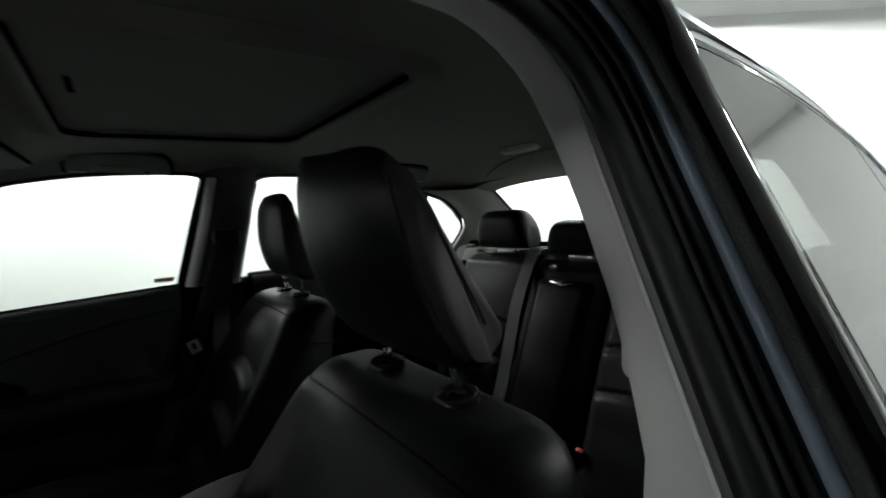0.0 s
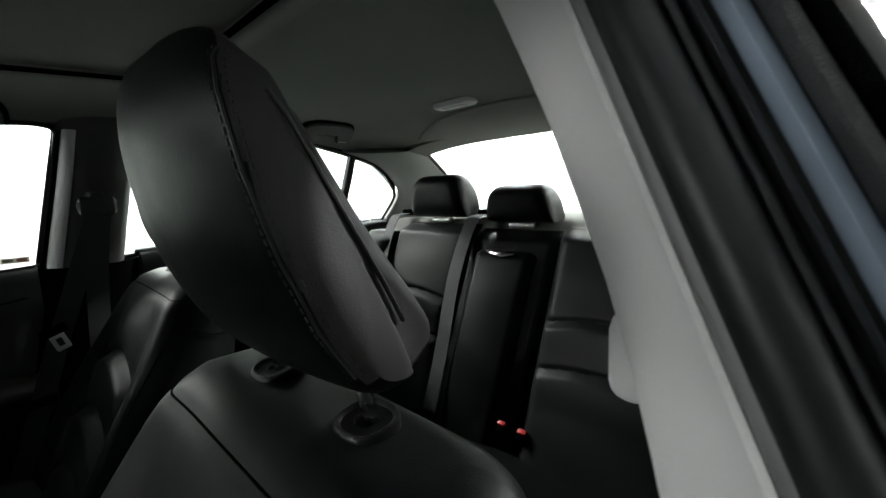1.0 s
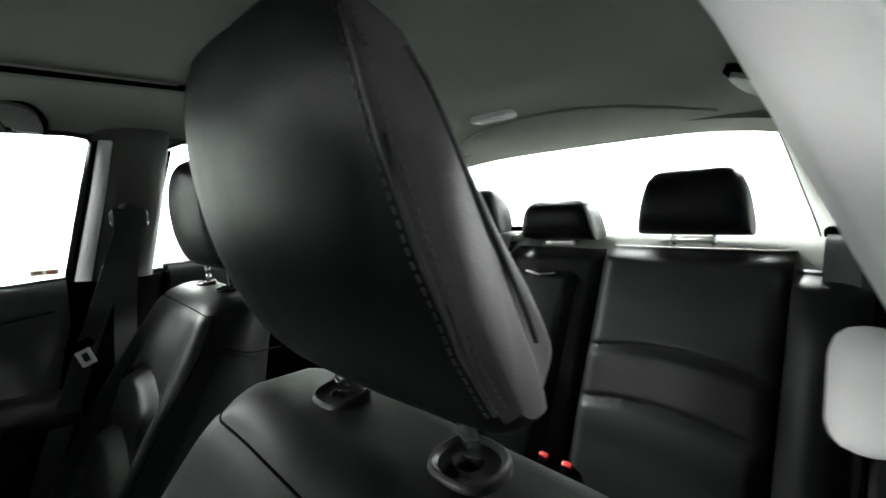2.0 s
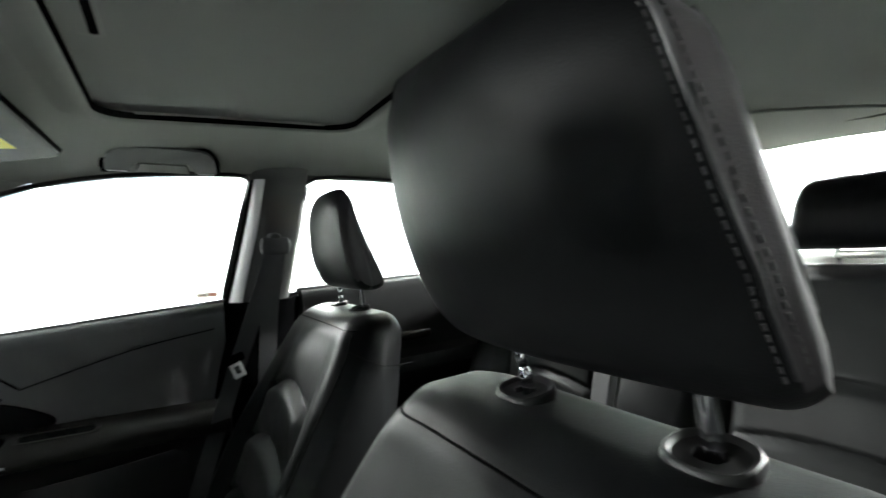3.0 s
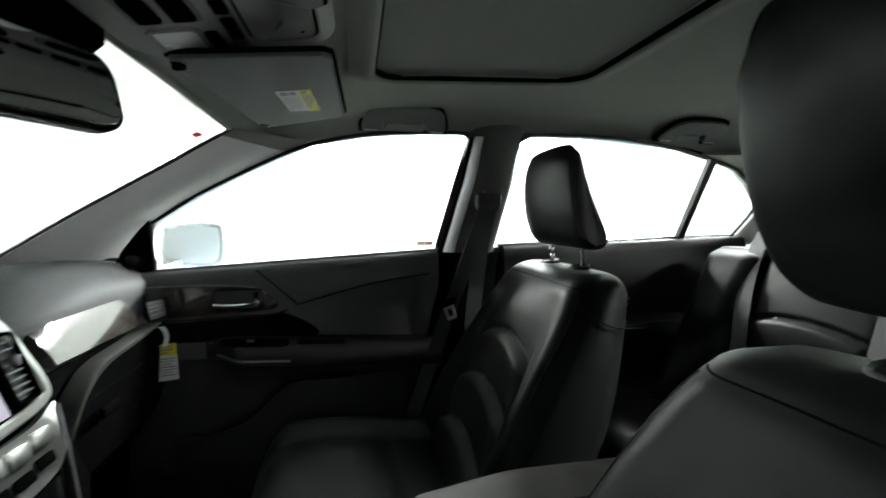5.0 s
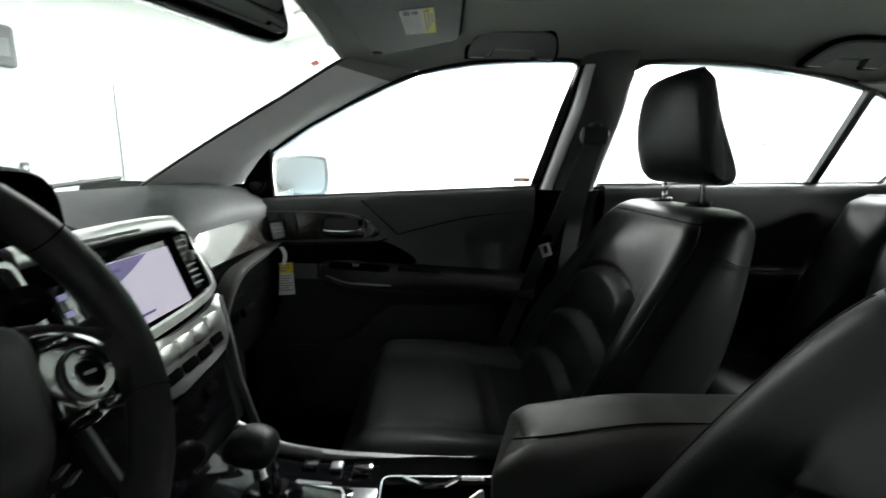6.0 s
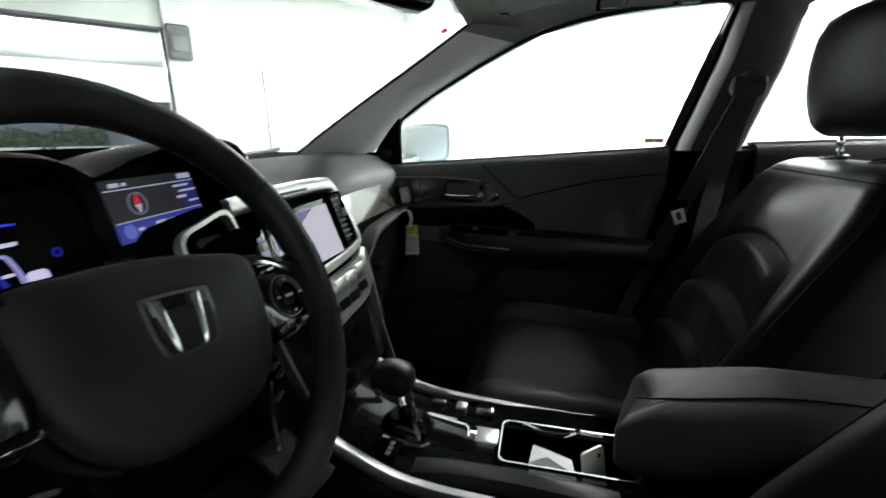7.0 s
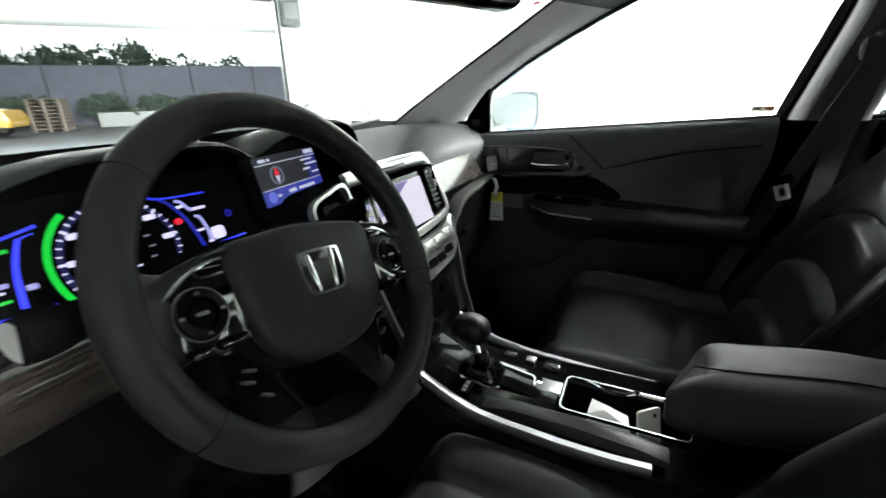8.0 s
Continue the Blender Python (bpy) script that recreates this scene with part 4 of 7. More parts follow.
# cushion
_l = []
for i in range(31):
    f = i / 30
    y = -0.72 + 0.52 * f
    zt = 0.585 + .03 * f - .1 * max(0, (f - .84) / .16) ** 2
    _l.append([(-.66 + 1.32 * j / 40, y, zt - .008 * math.exp(-((abs(-.66 + 1.32 * j / 40) - .14) / .012) ** 2) - .04 * max(0, (abs(-1 + j / 20) - .9) / .1) ** 2) for j in range(41)] + [(.66 - 1.32 * j / 40, y, .33) for j in range(41)])
part("cushion", loft(_l), M_LEATHER, RB, sharp=60)
REAR_HR = [(-0.07, 0.012), (-0.03, 0.0), (0.015, 0.0), (0.045, 0.02), (0.052, 0.07), (0.045, 0.115), (0.015, 0.138), (-0.03, 0.132), (-0.065, 0.09), (-0.075, 0.045)]


def rear_headrest(cx, hw, hs, zb, label):
    hr = part("headrest", headrest_rear(cx, hw, hs, zb), M_LEATHER, RB, label, sharp=70)
    for sg in (-1, 1):
        part("headrest_post", tube([(cx + sg * .038, -0.845, zb - .06), (cx + sg * .038, -0.835, zb + .02)], .005, 10), M_CHROME, hr, "chrome post")
    part("post_plate", rbox((.085, .028, .014), .004, 2, (cx, -0.838, zb - .012)), M_SILVER, hr, "pale plastic post guide")


def headrest_rear(cx, hw, hs, zb):
    pr = closed_curve([(y, z * hs) for y, z in REAR_HR], 40)
    loops = []
    for i in range(23):
        s = -1 + i / 11
        e = max(0, (abs(s) - .45) / .55)
        k = math.sqrt(max(0.0, 1 - e ** 3.2 * .82))
        loops.append([(cx + s * hw * (0.86 + .14 * (1 - (z / (.138 * hs)) * .9)), -0.83 + (y + .01) * (0.35 + .65 * k) - .01, zb + z * (0.55 + .45 * k)) for y, z in pr])
    return loft(loops)


rear_headrest(-0.305, 0.105, 0.98, 1.115, "black leather outer headrest")
rear_headrest(0.315, 0.118, 0.95, 1.108, "black leather outer headrest")
rear_headrest(0.008, 0.105, 0.72, 1.098, "lower black leather centre headrest")
for x in (-0.095, -0.15):
    b = thing("rear_belt_buckle", (x, -0.55, 0.6), "black seat belt buckle with a red release button", "belt buckle", "rear belt buckles")
    part("body", rbox((.028, .03, .075), .006, 2, (x, -.60, .61), Matrix.Rotation(radians(-30), 4, "X")), M_PLASTIC, b)
    part("release_button", rbox((.022, .012, .022), .003, 2, (x, -.585, .642), Matrix.Rotation(radians(-30), 4, "X")), M_RED, b, "red release button")

# ---------------------------------------------------------------- doors and side windows
FRONT_WIN = [(0.903, 0.992), (0.873, 1.125), (0.755, 1.195), (0.624, 1.258), (0.54, 1.295), (0.47, 1.321), (0.40, 1.337), (0.332, 1.348), (0.26, 1.355), (0.189, 1.359), (0.10, 1.361), (0.075, 1.357), (0.064, 1.345),
             (0.117, 1.039)]
REAR_WIN = [(-0.063, 1.046), (-0.093, 1.345), (-0.10, 1.362), (-0.14, 1.366), (-0.25, 1.368), (-0.375, 1.365), (-0.48, 1.357), (-0.568, 1.347), (-0.702, 1.322), (-0.713, 1.068)]
QUARTER_WIN = [(-0.722, 1.068), (-0.712, 1.318), (-0.80, 1.296), (-0.875, 1.255), (-0.925, 1.212), (-0.945, 1.18), (-0.940, 1.15), (-0.907, 1.07)]


def on_side(s, pts, off=0.0):
    return [(s * (side_x(z) + off), y, z) for y, z in pts]


def edge_tube(s, pts, r, off=0.0, ring=True):
    return tube([Vector(p) for p in on_side(s, pts, off)], r, 6, ring=ring)


def arm_swell(y, a1):
    return 1 - smooth(y, a1 - .11, a1)


def arm_rise(y):
    return .047 * (min(y, .70) - .40)


def panel(s, y0, y1, arm, ny=46):
    """Door trim: columns along y, rows up; x inward bulge."""
    loops = []
    a0, a1, zt, out = arm
    front = y1 > .5
    for i in range(ny + 1):
        y = y0 + (y1 - y0) * i / ny
        zb = 1.044 - 0.055 * max(0.0, y - 0.1) / 0.8 if y > -.05 else 1.05 + 0.035 * (-y)
        k = arm_swell(y, a1) * (1 if front else smooth(y, a0, a0 + .10))
        za = zt + (arm_rise(y) if front else 0)
        prof = [(0.762, zb), (0.748, zb + .004), (0.728, zb - .006), (0.720, zb - .03), (0.722, zb - .10), (0.728, zb - .17)]
        prof += [(0.7275, za + .030), (0.722 - (out * .9 - .006) * k, za + .016), (0.728 - out * k, za - .004), (0.726 - out * k, za - .028), (0.735 - out * .4 * k, za - .062), (0.745, za - .12), (0.735, .52), (0.715, .40), (0.73, .31), (0.79, .31), (0.79, zb - .02)]
        loops.append([(s * x, y, z) for x, z in prof])
    return loft(loops)


def front_door():
    s = 1
    d = thing("passenger_door", (0.78, 0.5, 0.3), "closed front passenger door with black trim and wood inlay", "car door", "car doors")
    tr = part("door_trim", panel(1, 0.125, 0.955, (0.20, 0.755, 0.775, 0.075)), M_DOOR, d, sharp=50)
    zl = .775
    rows = [(.726, zl - .030), (.733, zl - .063), (.741, zl - .12), (.731, .52), (.711, .40), (.727, .315)]
    low = []
    for i in range(47):
        y = .128 + .824 * i / 46
        k = arm_swell(y, .755)
        xs = [(x - (.075 * k if j == 0 else .03 * k if j == 1 else 0) - .003, z + (arm_rise(y) if j < 3 else 0)) for j, (x, z) in enumerate(rows)]
        low.append([(x, y, z) for x, z in xs] + [(x + .012, y, z) for x, z in xs[::-1]])
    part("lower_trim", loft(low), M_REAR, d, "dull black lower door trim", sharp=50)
    dark = [(p.x, p.y) for p in curve_pts([(.935, .866, 0), (.75, .870, 0), (.60, .876, 0), (.545, .872, 0), (.47, .828, 0), (.50, .806, 0), (.70, .806, 0), (.935, .806, 0)], 40)]
    part("dark_field", prism(dark, 0.006, ((0.726, 0, 0), (0, 1, 0), (0, 0, 1), (-1, 0, 0)), 0.002), M_PLASTIC, tr, "dull black field under the inlay")
    # upper padded panel lines
    seam = curve_pts([(0.7185, 0.636, 1.006), (0.7175, 0.58, .955), (0.7175, 0.523, 0.902)], 12)
    part("trim_seam", tube(seam[1:], 0.0022, 6), M_MATT, tr)
    seam2 = curve_pts([(0.7185, 0.523, 0.899), (0.7178, 0.42, .928), (0.7172, 0.30, .957), (0.718, 0.15, 0.978)], 24)
    part("trim_seam", tube(seam2, 0.0022, 6), M_LEATHER_G, tr)
    part("stitching", stitches([(p.x - .001, p.y, p.z + .006) for p in seam2], .008, .0007), M_THREAD, tr)
    # wood band with the handle
    band = curve_pts([(0.90, .955, 0), (0.75, .957, 0), (0.64, .950, 0), (0.590, .925, 0), (0.572, .900, 0), (0.61, .887, 0), (0.75, .880, 0), (0.90, .872, 0)], 40)
    wd = part("wood_inlay", prism([(p.x, p.y) for p in band], 0.012, ((0.722, 0, 0), (0, 1, 0), (0, 0, 1), (-1, 0, 0)), 0.0022), M_WOOD, d, "glossy dark wood inlay")
    part("trim_strip", tube(curve_pts([(0.712, .90, .957), (0.711, .75, .959), (0.711, .64, .952), (0.711, .60, .934)], 22), 0.0016, 6), M_EDGE, d, "satin upper edge strip")
    F = ((0.710, 0.672, 0.920), (0, -1, 0), (0, 0, 1), (-1, 0, 0))
    part("handle_cup", prism(rrect(.118, .050, .014), 0.0012, F), M_RUBBER, wd, "dark recess behind the handle")
    part("handle_bezel", frame_ring(rrect(.128, .060, .018), rrect(.116, .048, .014), 0.004, F, .001), M_GLOSS, wd)
    part("door_handle", join(tube(curve_pts([(0.703, .728, .909), (0.694, .70, .908), (0.692, .66, .909), (0.70, .618, .912)], 14), 0.0065, 10, flat=.7), tube([(0.706, .618, .912), (0.694, .622, .913)], .008, 8)), M_CHROME, wd, "chrome door handle")
    part("lock_button", rbox((.008, .012, .016), .002, 2, (.703, .625, .932)), M_PLASTIC, wd)
    part("trim_strip", tube(curve_pts([(0.722, .93, .862), (0.722, .75, .866), (0.721, .60, .874), (0.721, .55, .885)], 22), 0.003, 6), M_GLOSS, d)
    # armrest top with switches and pull cup
    pad = []
    for i in range(41):
        y = .128 + .63 * i / 40
        k, za = arm_swell(y, .755), .775 + arm_rise(y)
        top = [(.7265, za + .032), (.7215 - .0615 * k, za + .018), (.7262 - .075 * k, za - .002), (.7242 - .075 * k, za - .027)]
        pad.append([(x, y, z) for x, z in top] + [(x + .004, y, z - .003) for x, z in top[::-1]])
    part("armrest_pad", loft(pad), M_ARM, d, "dark padded armrest skin", sharp=60)
    TF = lambda y: ((.680, y, .7965 + arm_rise(y)), (0, 1, .047), (1, 0, .2), (-.2, -.047, 1))
    part("switch_panel", prism(rrect(.17, .042, .014), .003, TF(.625), .001), M_PLASTIC, d, "black switch plate")
    for y in (.60, .66):
        part("window_switch", prism(rrect(.030, .018, .004), .009, TF(y), .003), M_PLASTIC, d)
    part("switch_edge", prism(rrect(.020, .003, .001), .0098, TF(.637)), M_GREY, d)
    part("pull_cup", prism(rrect(.125, .030, .012), .0016, TF(.455)), M_CARPET, d, "dark pull cup in the armrest")
    part("cup_rim", frame_ring(rrect(.139, .042, .016), rrect(.125, .030, .012), .004, TF(.455), .001), M_ARM, d, "raised rim of the pull cup")
    ys = [.728 - .195 * i / 24 for i in range(25)]
    part("armrest_trim", tube([(.7235 - .075 * arm_swell(y, .755), y, .775 + arm_rise(y) - .018) for y in ys], .003, 8), M_GREY, d, "dull grey armrest strip")
    pk = []
    for i in range(20):
        y = .22 + .62 * i / 19
        b = .05 * math.sin(math.pi * i / 19) ** .5
        zt = .700 - .115 * smooth(y, .52, .68) - .05 * smooth(y, .66, .84)
        pk.append([(0.75, y, .36), (0.725 - b, y, .37), (.715 - b, y, zt - .03), (.722 - b, y, zt), (.735 - b, y, zt - .004), (.75, y, zt - .05)])
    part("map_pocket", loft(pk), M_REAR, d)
    part("speaker_grille", prism([(0.075 * math.cos(a), .075 * math.sin(a)) for a in [2 * math.pi * i / 30 for i in range(30)]], .006, ((.722, .80, .48), (0, 1, 0), (0, 0, 1), (-1, 0, 0)), .003), M_RUBBER, d)
    # sail corner with the tweeter
    sail = part("sail_corner", prism([(0.995, .985), (0.885, .992), (0.868, 1.13), (0.90, 1.10), (0.95, 1.05)], .016, ((.765, 0, 0), (0, 1, 0), (.0, 0, 1), (-1, 0, 0)), .004), M_PLASTIC, d)
    for v in sail.data.vertices:
        z = v.co.z + PLACE[d].z
        v.co.x -= max(0, (z - 1.0)) * .5
    TW = ((.735, .926, 1.032), (0, -1, 0), (.35, 0, .94), (-.94, 0, .35))
    part("tweeter_ring", frame_ring([(.030 * math.cos(a), .030 * math.sin(a)) for a in [2 * math.pi * i / 24 for i in range(24)]], [(.021 * math.cos(a), .021 * math.sin(a)) for a in [2 * math.pi * i / 24 for i in range(24)]], .006, TW, .002), M_PLASTIC, d, "round tweeter ring")
    part("tweeter_dome", loft([[Vector(TW[0]) + Vector(TW[1]) * .019 * k * math.cos(a) + Vector(TW[2]) * .019 * k * math.sin(a) + Vector(TW[3]) * h for a in [2 * math.pi * i / 20 for i in range(20)]] for k, h in ((1, 0), (.9, .004), (.6, .007), (.2, .0085))]), M_RING, d, "dark tweeter dome")
    # frame round the glass
    part("window_seal", edge_tube(1, FRONT_WIN, .0058, -.004), M_RUBBER, d)
    part("belt_seal", tube([(.752, y, 1.047 - .055 * max(0, y - .1) / .8) for y in (.12, .3, .5, .7, .89)], .006, 6), M_RUBBER, d)
    pane("window_glass", on_side(1, FRONT_WIN, .004), .004, (1, 0, .55), "clear side window glass", d)
    # rear edge of the door frame next to the pillar
    part("frame_post", loft([[(side_x(z) + a * (1 - .8 * smooth(z, 1.22, 1.375)), pil_y(z) + b, z) for a, b in ((-.038, -.004), (-.036, .002), (-.012, .006), (.02, .010), (.02, -.02), (-.02, -.02))] for z in [1.04 + .0155 * i for i in range(21)]]), M_CARPET, d, "black rear edge of the window frame")
    # outer skin
    part("outer_skin", loft([[(x, y, z) for x, z in ((.80, 1.035 - .05 * i / 8), (.86, .95), (.885, .8), (.88, .55), (.85, .33), (.84, .33), (.82, 1.0 - .05 * i / 8))] for i, y in enumerate([.12 + .86 * j / 8 for j in range(9)])]), M_PAINT, d, sharp=50)
    # little window label
    SB = Vector((side_x(1.062) - .002, .185, 1.058))
    FR = (SB, (0, -1, 0), Vector((-.55, 0, 1)).normalized(), Vector((-1, 0, -.55)).normalized())
    lab = thing("window_label", SB, "small pale label with red print on the side window", "label")
    part("paper", prism(rrect(.050, .016, .001, 2, .025, .008), .0005, FR), paper_mat("pale_label", (.62, .60, .56)), lab)
    bars([(.004, .004, .018, .008)], FR, paper_mat("brown_print", (.36, .30, .26)), lab, lift=.001)
    bars([(.028, .003, .018, .010)], FR, paper_mat("faded_red_print", (.55, .28, .24)), lab, lift=.001)
    return d


front_door()


def rear_door(s, label):
    nm = "rear_door"
    gl = .004 if s > 0 else .034
    d = thing(nm, (s * 0.78, -0.4, 0.3), label, "car door", "car doors")
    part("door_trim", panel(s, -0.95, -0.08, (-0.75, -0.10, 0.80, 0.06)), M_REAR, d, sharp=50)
    part("belt_seal", tube([(s * .752, y, 1.053 + .035 * (-y)) for y in (-.07, -.3, -.5, -.7, -.93)], .006, 6), M_RUBBER, d)
    win = [(y + (.024 if s > 0 and y > -.1 else 0), z) for y, z in REAR_WIN]
    part("window_seal", edge_tube(s, win, .0058, -.004), M_RUBBER, d)
    pane("window_glass", on_side(s, win, gl), .004, (s, 0, .55), "clear rear side window glass" if s > 0 else "greyed rear side window glass with raised reflection", d, M_GLASS if s > 0 else M_GLASS_L)
    part("window_divider", loft([[(s * (side_x(z) + a), -.713 + .01 * (z - 1.07) / .25 + b, z) for a, b in ((-.008, -.011), (-.008, .011), (.012, .011), (.012, -.011))] for z in (1.06, 1.15, 1.25, 1.325)]), M_RUBBER, d, "black window divider bar")
    part("quarter_seal", edge_tube(s, QUARTER_WIN, .006, -.004), M_RUBBER, d)
    pane("quarter_glass", on_side(s, QUARTER_WIN, gl), .004, (s, 0, .55), "clear quarter window glass" if s > 0 else "greyed quarter window glass with raised reflection", d, M_GLASS if s > 0 else M_GLASS_L)
    part("outer_skin", loft([[(s * x, y, z) for x, z in ((.80, 1.045 + .035 * (-y)), (.86, .97), (.89, .8), (.88, .55), (.85, .33), (.84, .33), (.82, 1.0))] for y in [-.97 + .905 * j / 8 for j in range(9)]]), M_PAINT, d, sharp=50)
    part("door_pull", rbox((.03, .18, .03), .01, 3, (s * .70, -.40, .88)), M_WOOD, d)
    if s > 0:
        part("outer_frame", loft([[(s * (side_x(z) + a), y + b, z) for a, b in ((.03, .0), (.036, .03), (.026, .05), (.014, .04), (.014, 0))] for y, z in [(a + (.026 if s > 0 else 0), b) for a, b in ((-.075, 1.04), (-.085, 1.15), (-.098, 1.25), (-.112, 1.345))]]), M_GLOSS, d, "gloss black window frame post")
    top = [(y, z + .006) for y, z in REAR_WIN[2:9]] + [(-.80, 1.304), (-.885, 1.26), (-.95, 1.21)]
    part("upper_frame", loft([[(s * (side_x(z) + a), y, z + b) for a, b in (((.012, -.010), (.034, -.006), (.030, .026), (.012, .03)) if s > 0 else ((.012, -.004), (.040, -.002), (.036, .010), (.012, .016)))] for y, z in top]), M_GLOSS, d)
    part("chrome_strip", tube([(s * (side_x(z) + .036), y, z + .008) for y, z in top], .004, 8), M_CHROME, d, "chrome window strip")
    part("chrome_strip", tube([(s * .802, y, 1.052 + .035 * (-y)) for y in (-.08, -.3, -.6, -.93)], .006, 8), M_CHROME, d, "chrome window strip")
    return d


rear_door(1, "closed rear passenger side door with black trim")
rear_door(-1, "closed rear driver side door with black window frame")

# the driver's door opening: bands of rubber, paint and trim that run up the pillar and along the roof rail
LEFT_BACK, LEFT_IN, OPENING_IN = -.09, .86, .877


def opening_path():
    out = []
    for z in [0.40, .6, .8, .95] + [1.03 + .03 * i for i in range(9)]:
        out.append((Vector((-side_x(z), pil_y(z) + (.03 * (.95 - z) if z < .95 else 0), z)), Vector((0, 1, .15))))
    for i in range(1, 7):
        a = radians(15 * i)
        out.append((Vector((-side_x(1.285 + .075 * math.sin(a)), .075 + .075 * (1 - math.cos(a)), 1.285 + .075 * math.sin(a))), Vector((0, math.cos(a), -math.sin(a)))))
    for y, z in ((.20, 1.360), (.27, 1.356), (.34, 1.349), (.41, 1.338), (.47, 1.323)):
        out.append((Vector((-side_x(z), y, z)), Vector((0, 0, -1))))
    for x, y, z in DOOR_EDGE[1:5]:
        out.append((Vector((-x, y, z)), Vector((0, -.45, -.9))))
    return out


def band(name, a, b, ra, rb, m, label, n=12, swell=0.0):
    """a: outwards from the glass line, b: into the opening; ra, rb: half sizes."""
    loops = []
    for p, d in opening_path():
        d = d.normalized()
        o = Vector((-1, 0, 0))
        w = swell * (smooth(1.16 - p.z, 0, .16) + .35 * smooth(p.z, 1.2, 1.3))
        c = p + o * (a - w / 2) + d * b
        loops.append([c + o * (ra + w / 2) * math.cos(t) + d * rb * math.sin(t) for t in [2 * math.pi * k / n for k in range(n)]])
    ob = solid(name, loft(loops), m, label, "door seal" if m is M_RUBBER else "door jamb", "structure", sharp=50)
    ob.location = (0, LEFT_BACK, 0)


band("jamb_back", .030, -.030, .040, .012, M_RUBBER, "black painted recess of the driver's door opening")
band("opening_trim", -.026, -.014, .025, .018, M_PILLAR, "grey plastic trim round the driver's door opening", swell=.022)
band("seal_inner", .006, -.004, .014, .012, M_RUBBER, "thick black rubber seal round the driver's door opening")
band("seal_ridge", .022, -.010, .0035, .006, M_RUBBER, "thin rubber ridge beside the door seal", 8)
band("seal_lip", .030, -.013, .003, .005, M_RUBBER, "thin rubber lip beside the door seal", 8)
band("jamb_strip", .042, -.020, .007, .010, M_PAINT, "narrow blue-grey painted strip of the door jamb", 8)
band("seal_outer", .054, -.018, .006, .010, M_BELT, "dark grey rubber seal on the rear door edge")
band("frame_edge", .068, -.026, .009, .012, M_GLOSS, "gloss black edge of the rear door frame", 8)
solid("jamb_right", loft([[(side_x(z) + a, pil_y(z) + b, z) for a, b in ((.024, -.006), (.05, -.014), (.085, -.036), (.085, -.06), (.024, -.06))] for z in (.4, .7, .95, 1.05, 1.15, 1.25, 1.35)]), M_PAINT, "dark blue-grey painted door jamb", "door jamb", "structure", sharp=25)
_up = [(lerp(RAIL, y)[0] + .012, y, lerp(RAIL, y)[1]) for y in (-.6, -.3, -.1, 0.05, .12, .19, .26, .33, .40, .47)] + [(0.665, .624, 1.258), (.70, .755, 1.195), (.739, .873, 1.125), (.785, .97, 1.045)]
solid("gutter_right", loft([[(x + a, y, z + b) for a, b in ((0, .012), (.025, .006), (.04, .0), (.045, .02), (0, .04))] for x, y, z in _up]), M_PAINT, "dark blue-grey painted edge above the passenger door", "door jamb", "structure", sharp=25)

for s in (-1, 1):
    solid("kick_panel", rbox((.02, .56, .74), .004, 1, (s * .772, 1.17, .66)), M_PLASTIC, "black footwell side panel", "side panel", "structure")

# gussets that close the rounded window corners beside the centre pillar
for nm, pts in (("front", [(.05, 1.325), (.05, 1.388), (.13, 1.388), (.13, 1.364), (.095, 1.3625), (.077, 1.358), (.064, 1.347), (.066, 1.325)]), ("rear", [(-.045, 1.325), (-.045, 1.39), (-.15, 1.39), (-.15, 1.3695), (-.105, 1.365), (-.086, 1.359), (-.072, 1.347), (-.068, 1.325)])):
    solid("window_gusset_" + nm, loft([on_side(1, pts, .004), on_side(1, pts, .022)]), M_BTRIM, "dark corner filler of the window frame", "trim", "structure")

# door mirror outside the passenger window
dm = thing("door_mirror", (0.95, 0.86, 1.05), "folded silver door mirror outside the passenger window", "door mirror")
_l = []
for i in range(9):
    f = i / 8
    k = 1 - .55 * max(0, (f - .25) / .75) ** 2
    _l.append([(.945 + .085 * f, .862 + u * k + .01 * f, 1.054 + v * k) for u, v in closed_curve([(-.088, .045), (-.075, .063), (-.01, .068), (.07, .058), (.088, .035), (.09, -.01), (.078, -.048), (.04, -.064), (-.03, -.068), (-.078, -.058), (-.09, -.02)], 44)])
part("housing", loft(_l), M_PAINT_S, dm, "silver painted shell")
# white colour on the glass stands in for a bright reflection
part("mirror_glass", prism(closed_curve([(-.078, .038), (-.066, .053), (-.01, .058), (.06, .049), (.076, .028), (.078, -.01), (.068, -.040), (.035, -.055), (-.03, -.058), (-.068, -.049), (-.079, -.018)], 44), .003, ((.9455, .862, 1.054), (0, 1, 0), (0, 0, 1), (-1, 0, 0)), .001), M_WHITE, dm, "mirror glass whitened as if reflecting a bright wall")
part("arm", loft([[(x, y + b, z + c) for b, c in ((-.03, -.018), (.03, -.018), (.03, .018), (-.03, .018))] for x, y, z in ((.80, .93, .985), (.88, .93, .985), (.96, .915, .995))]), M_PAINT_S, dm)

# ---------------------------------------------------------------- dashboard
DB = thing("dashboard", (0, 1.0, 0.9), "black moulded dashboard with wood and satin silver trim", "dashboard")


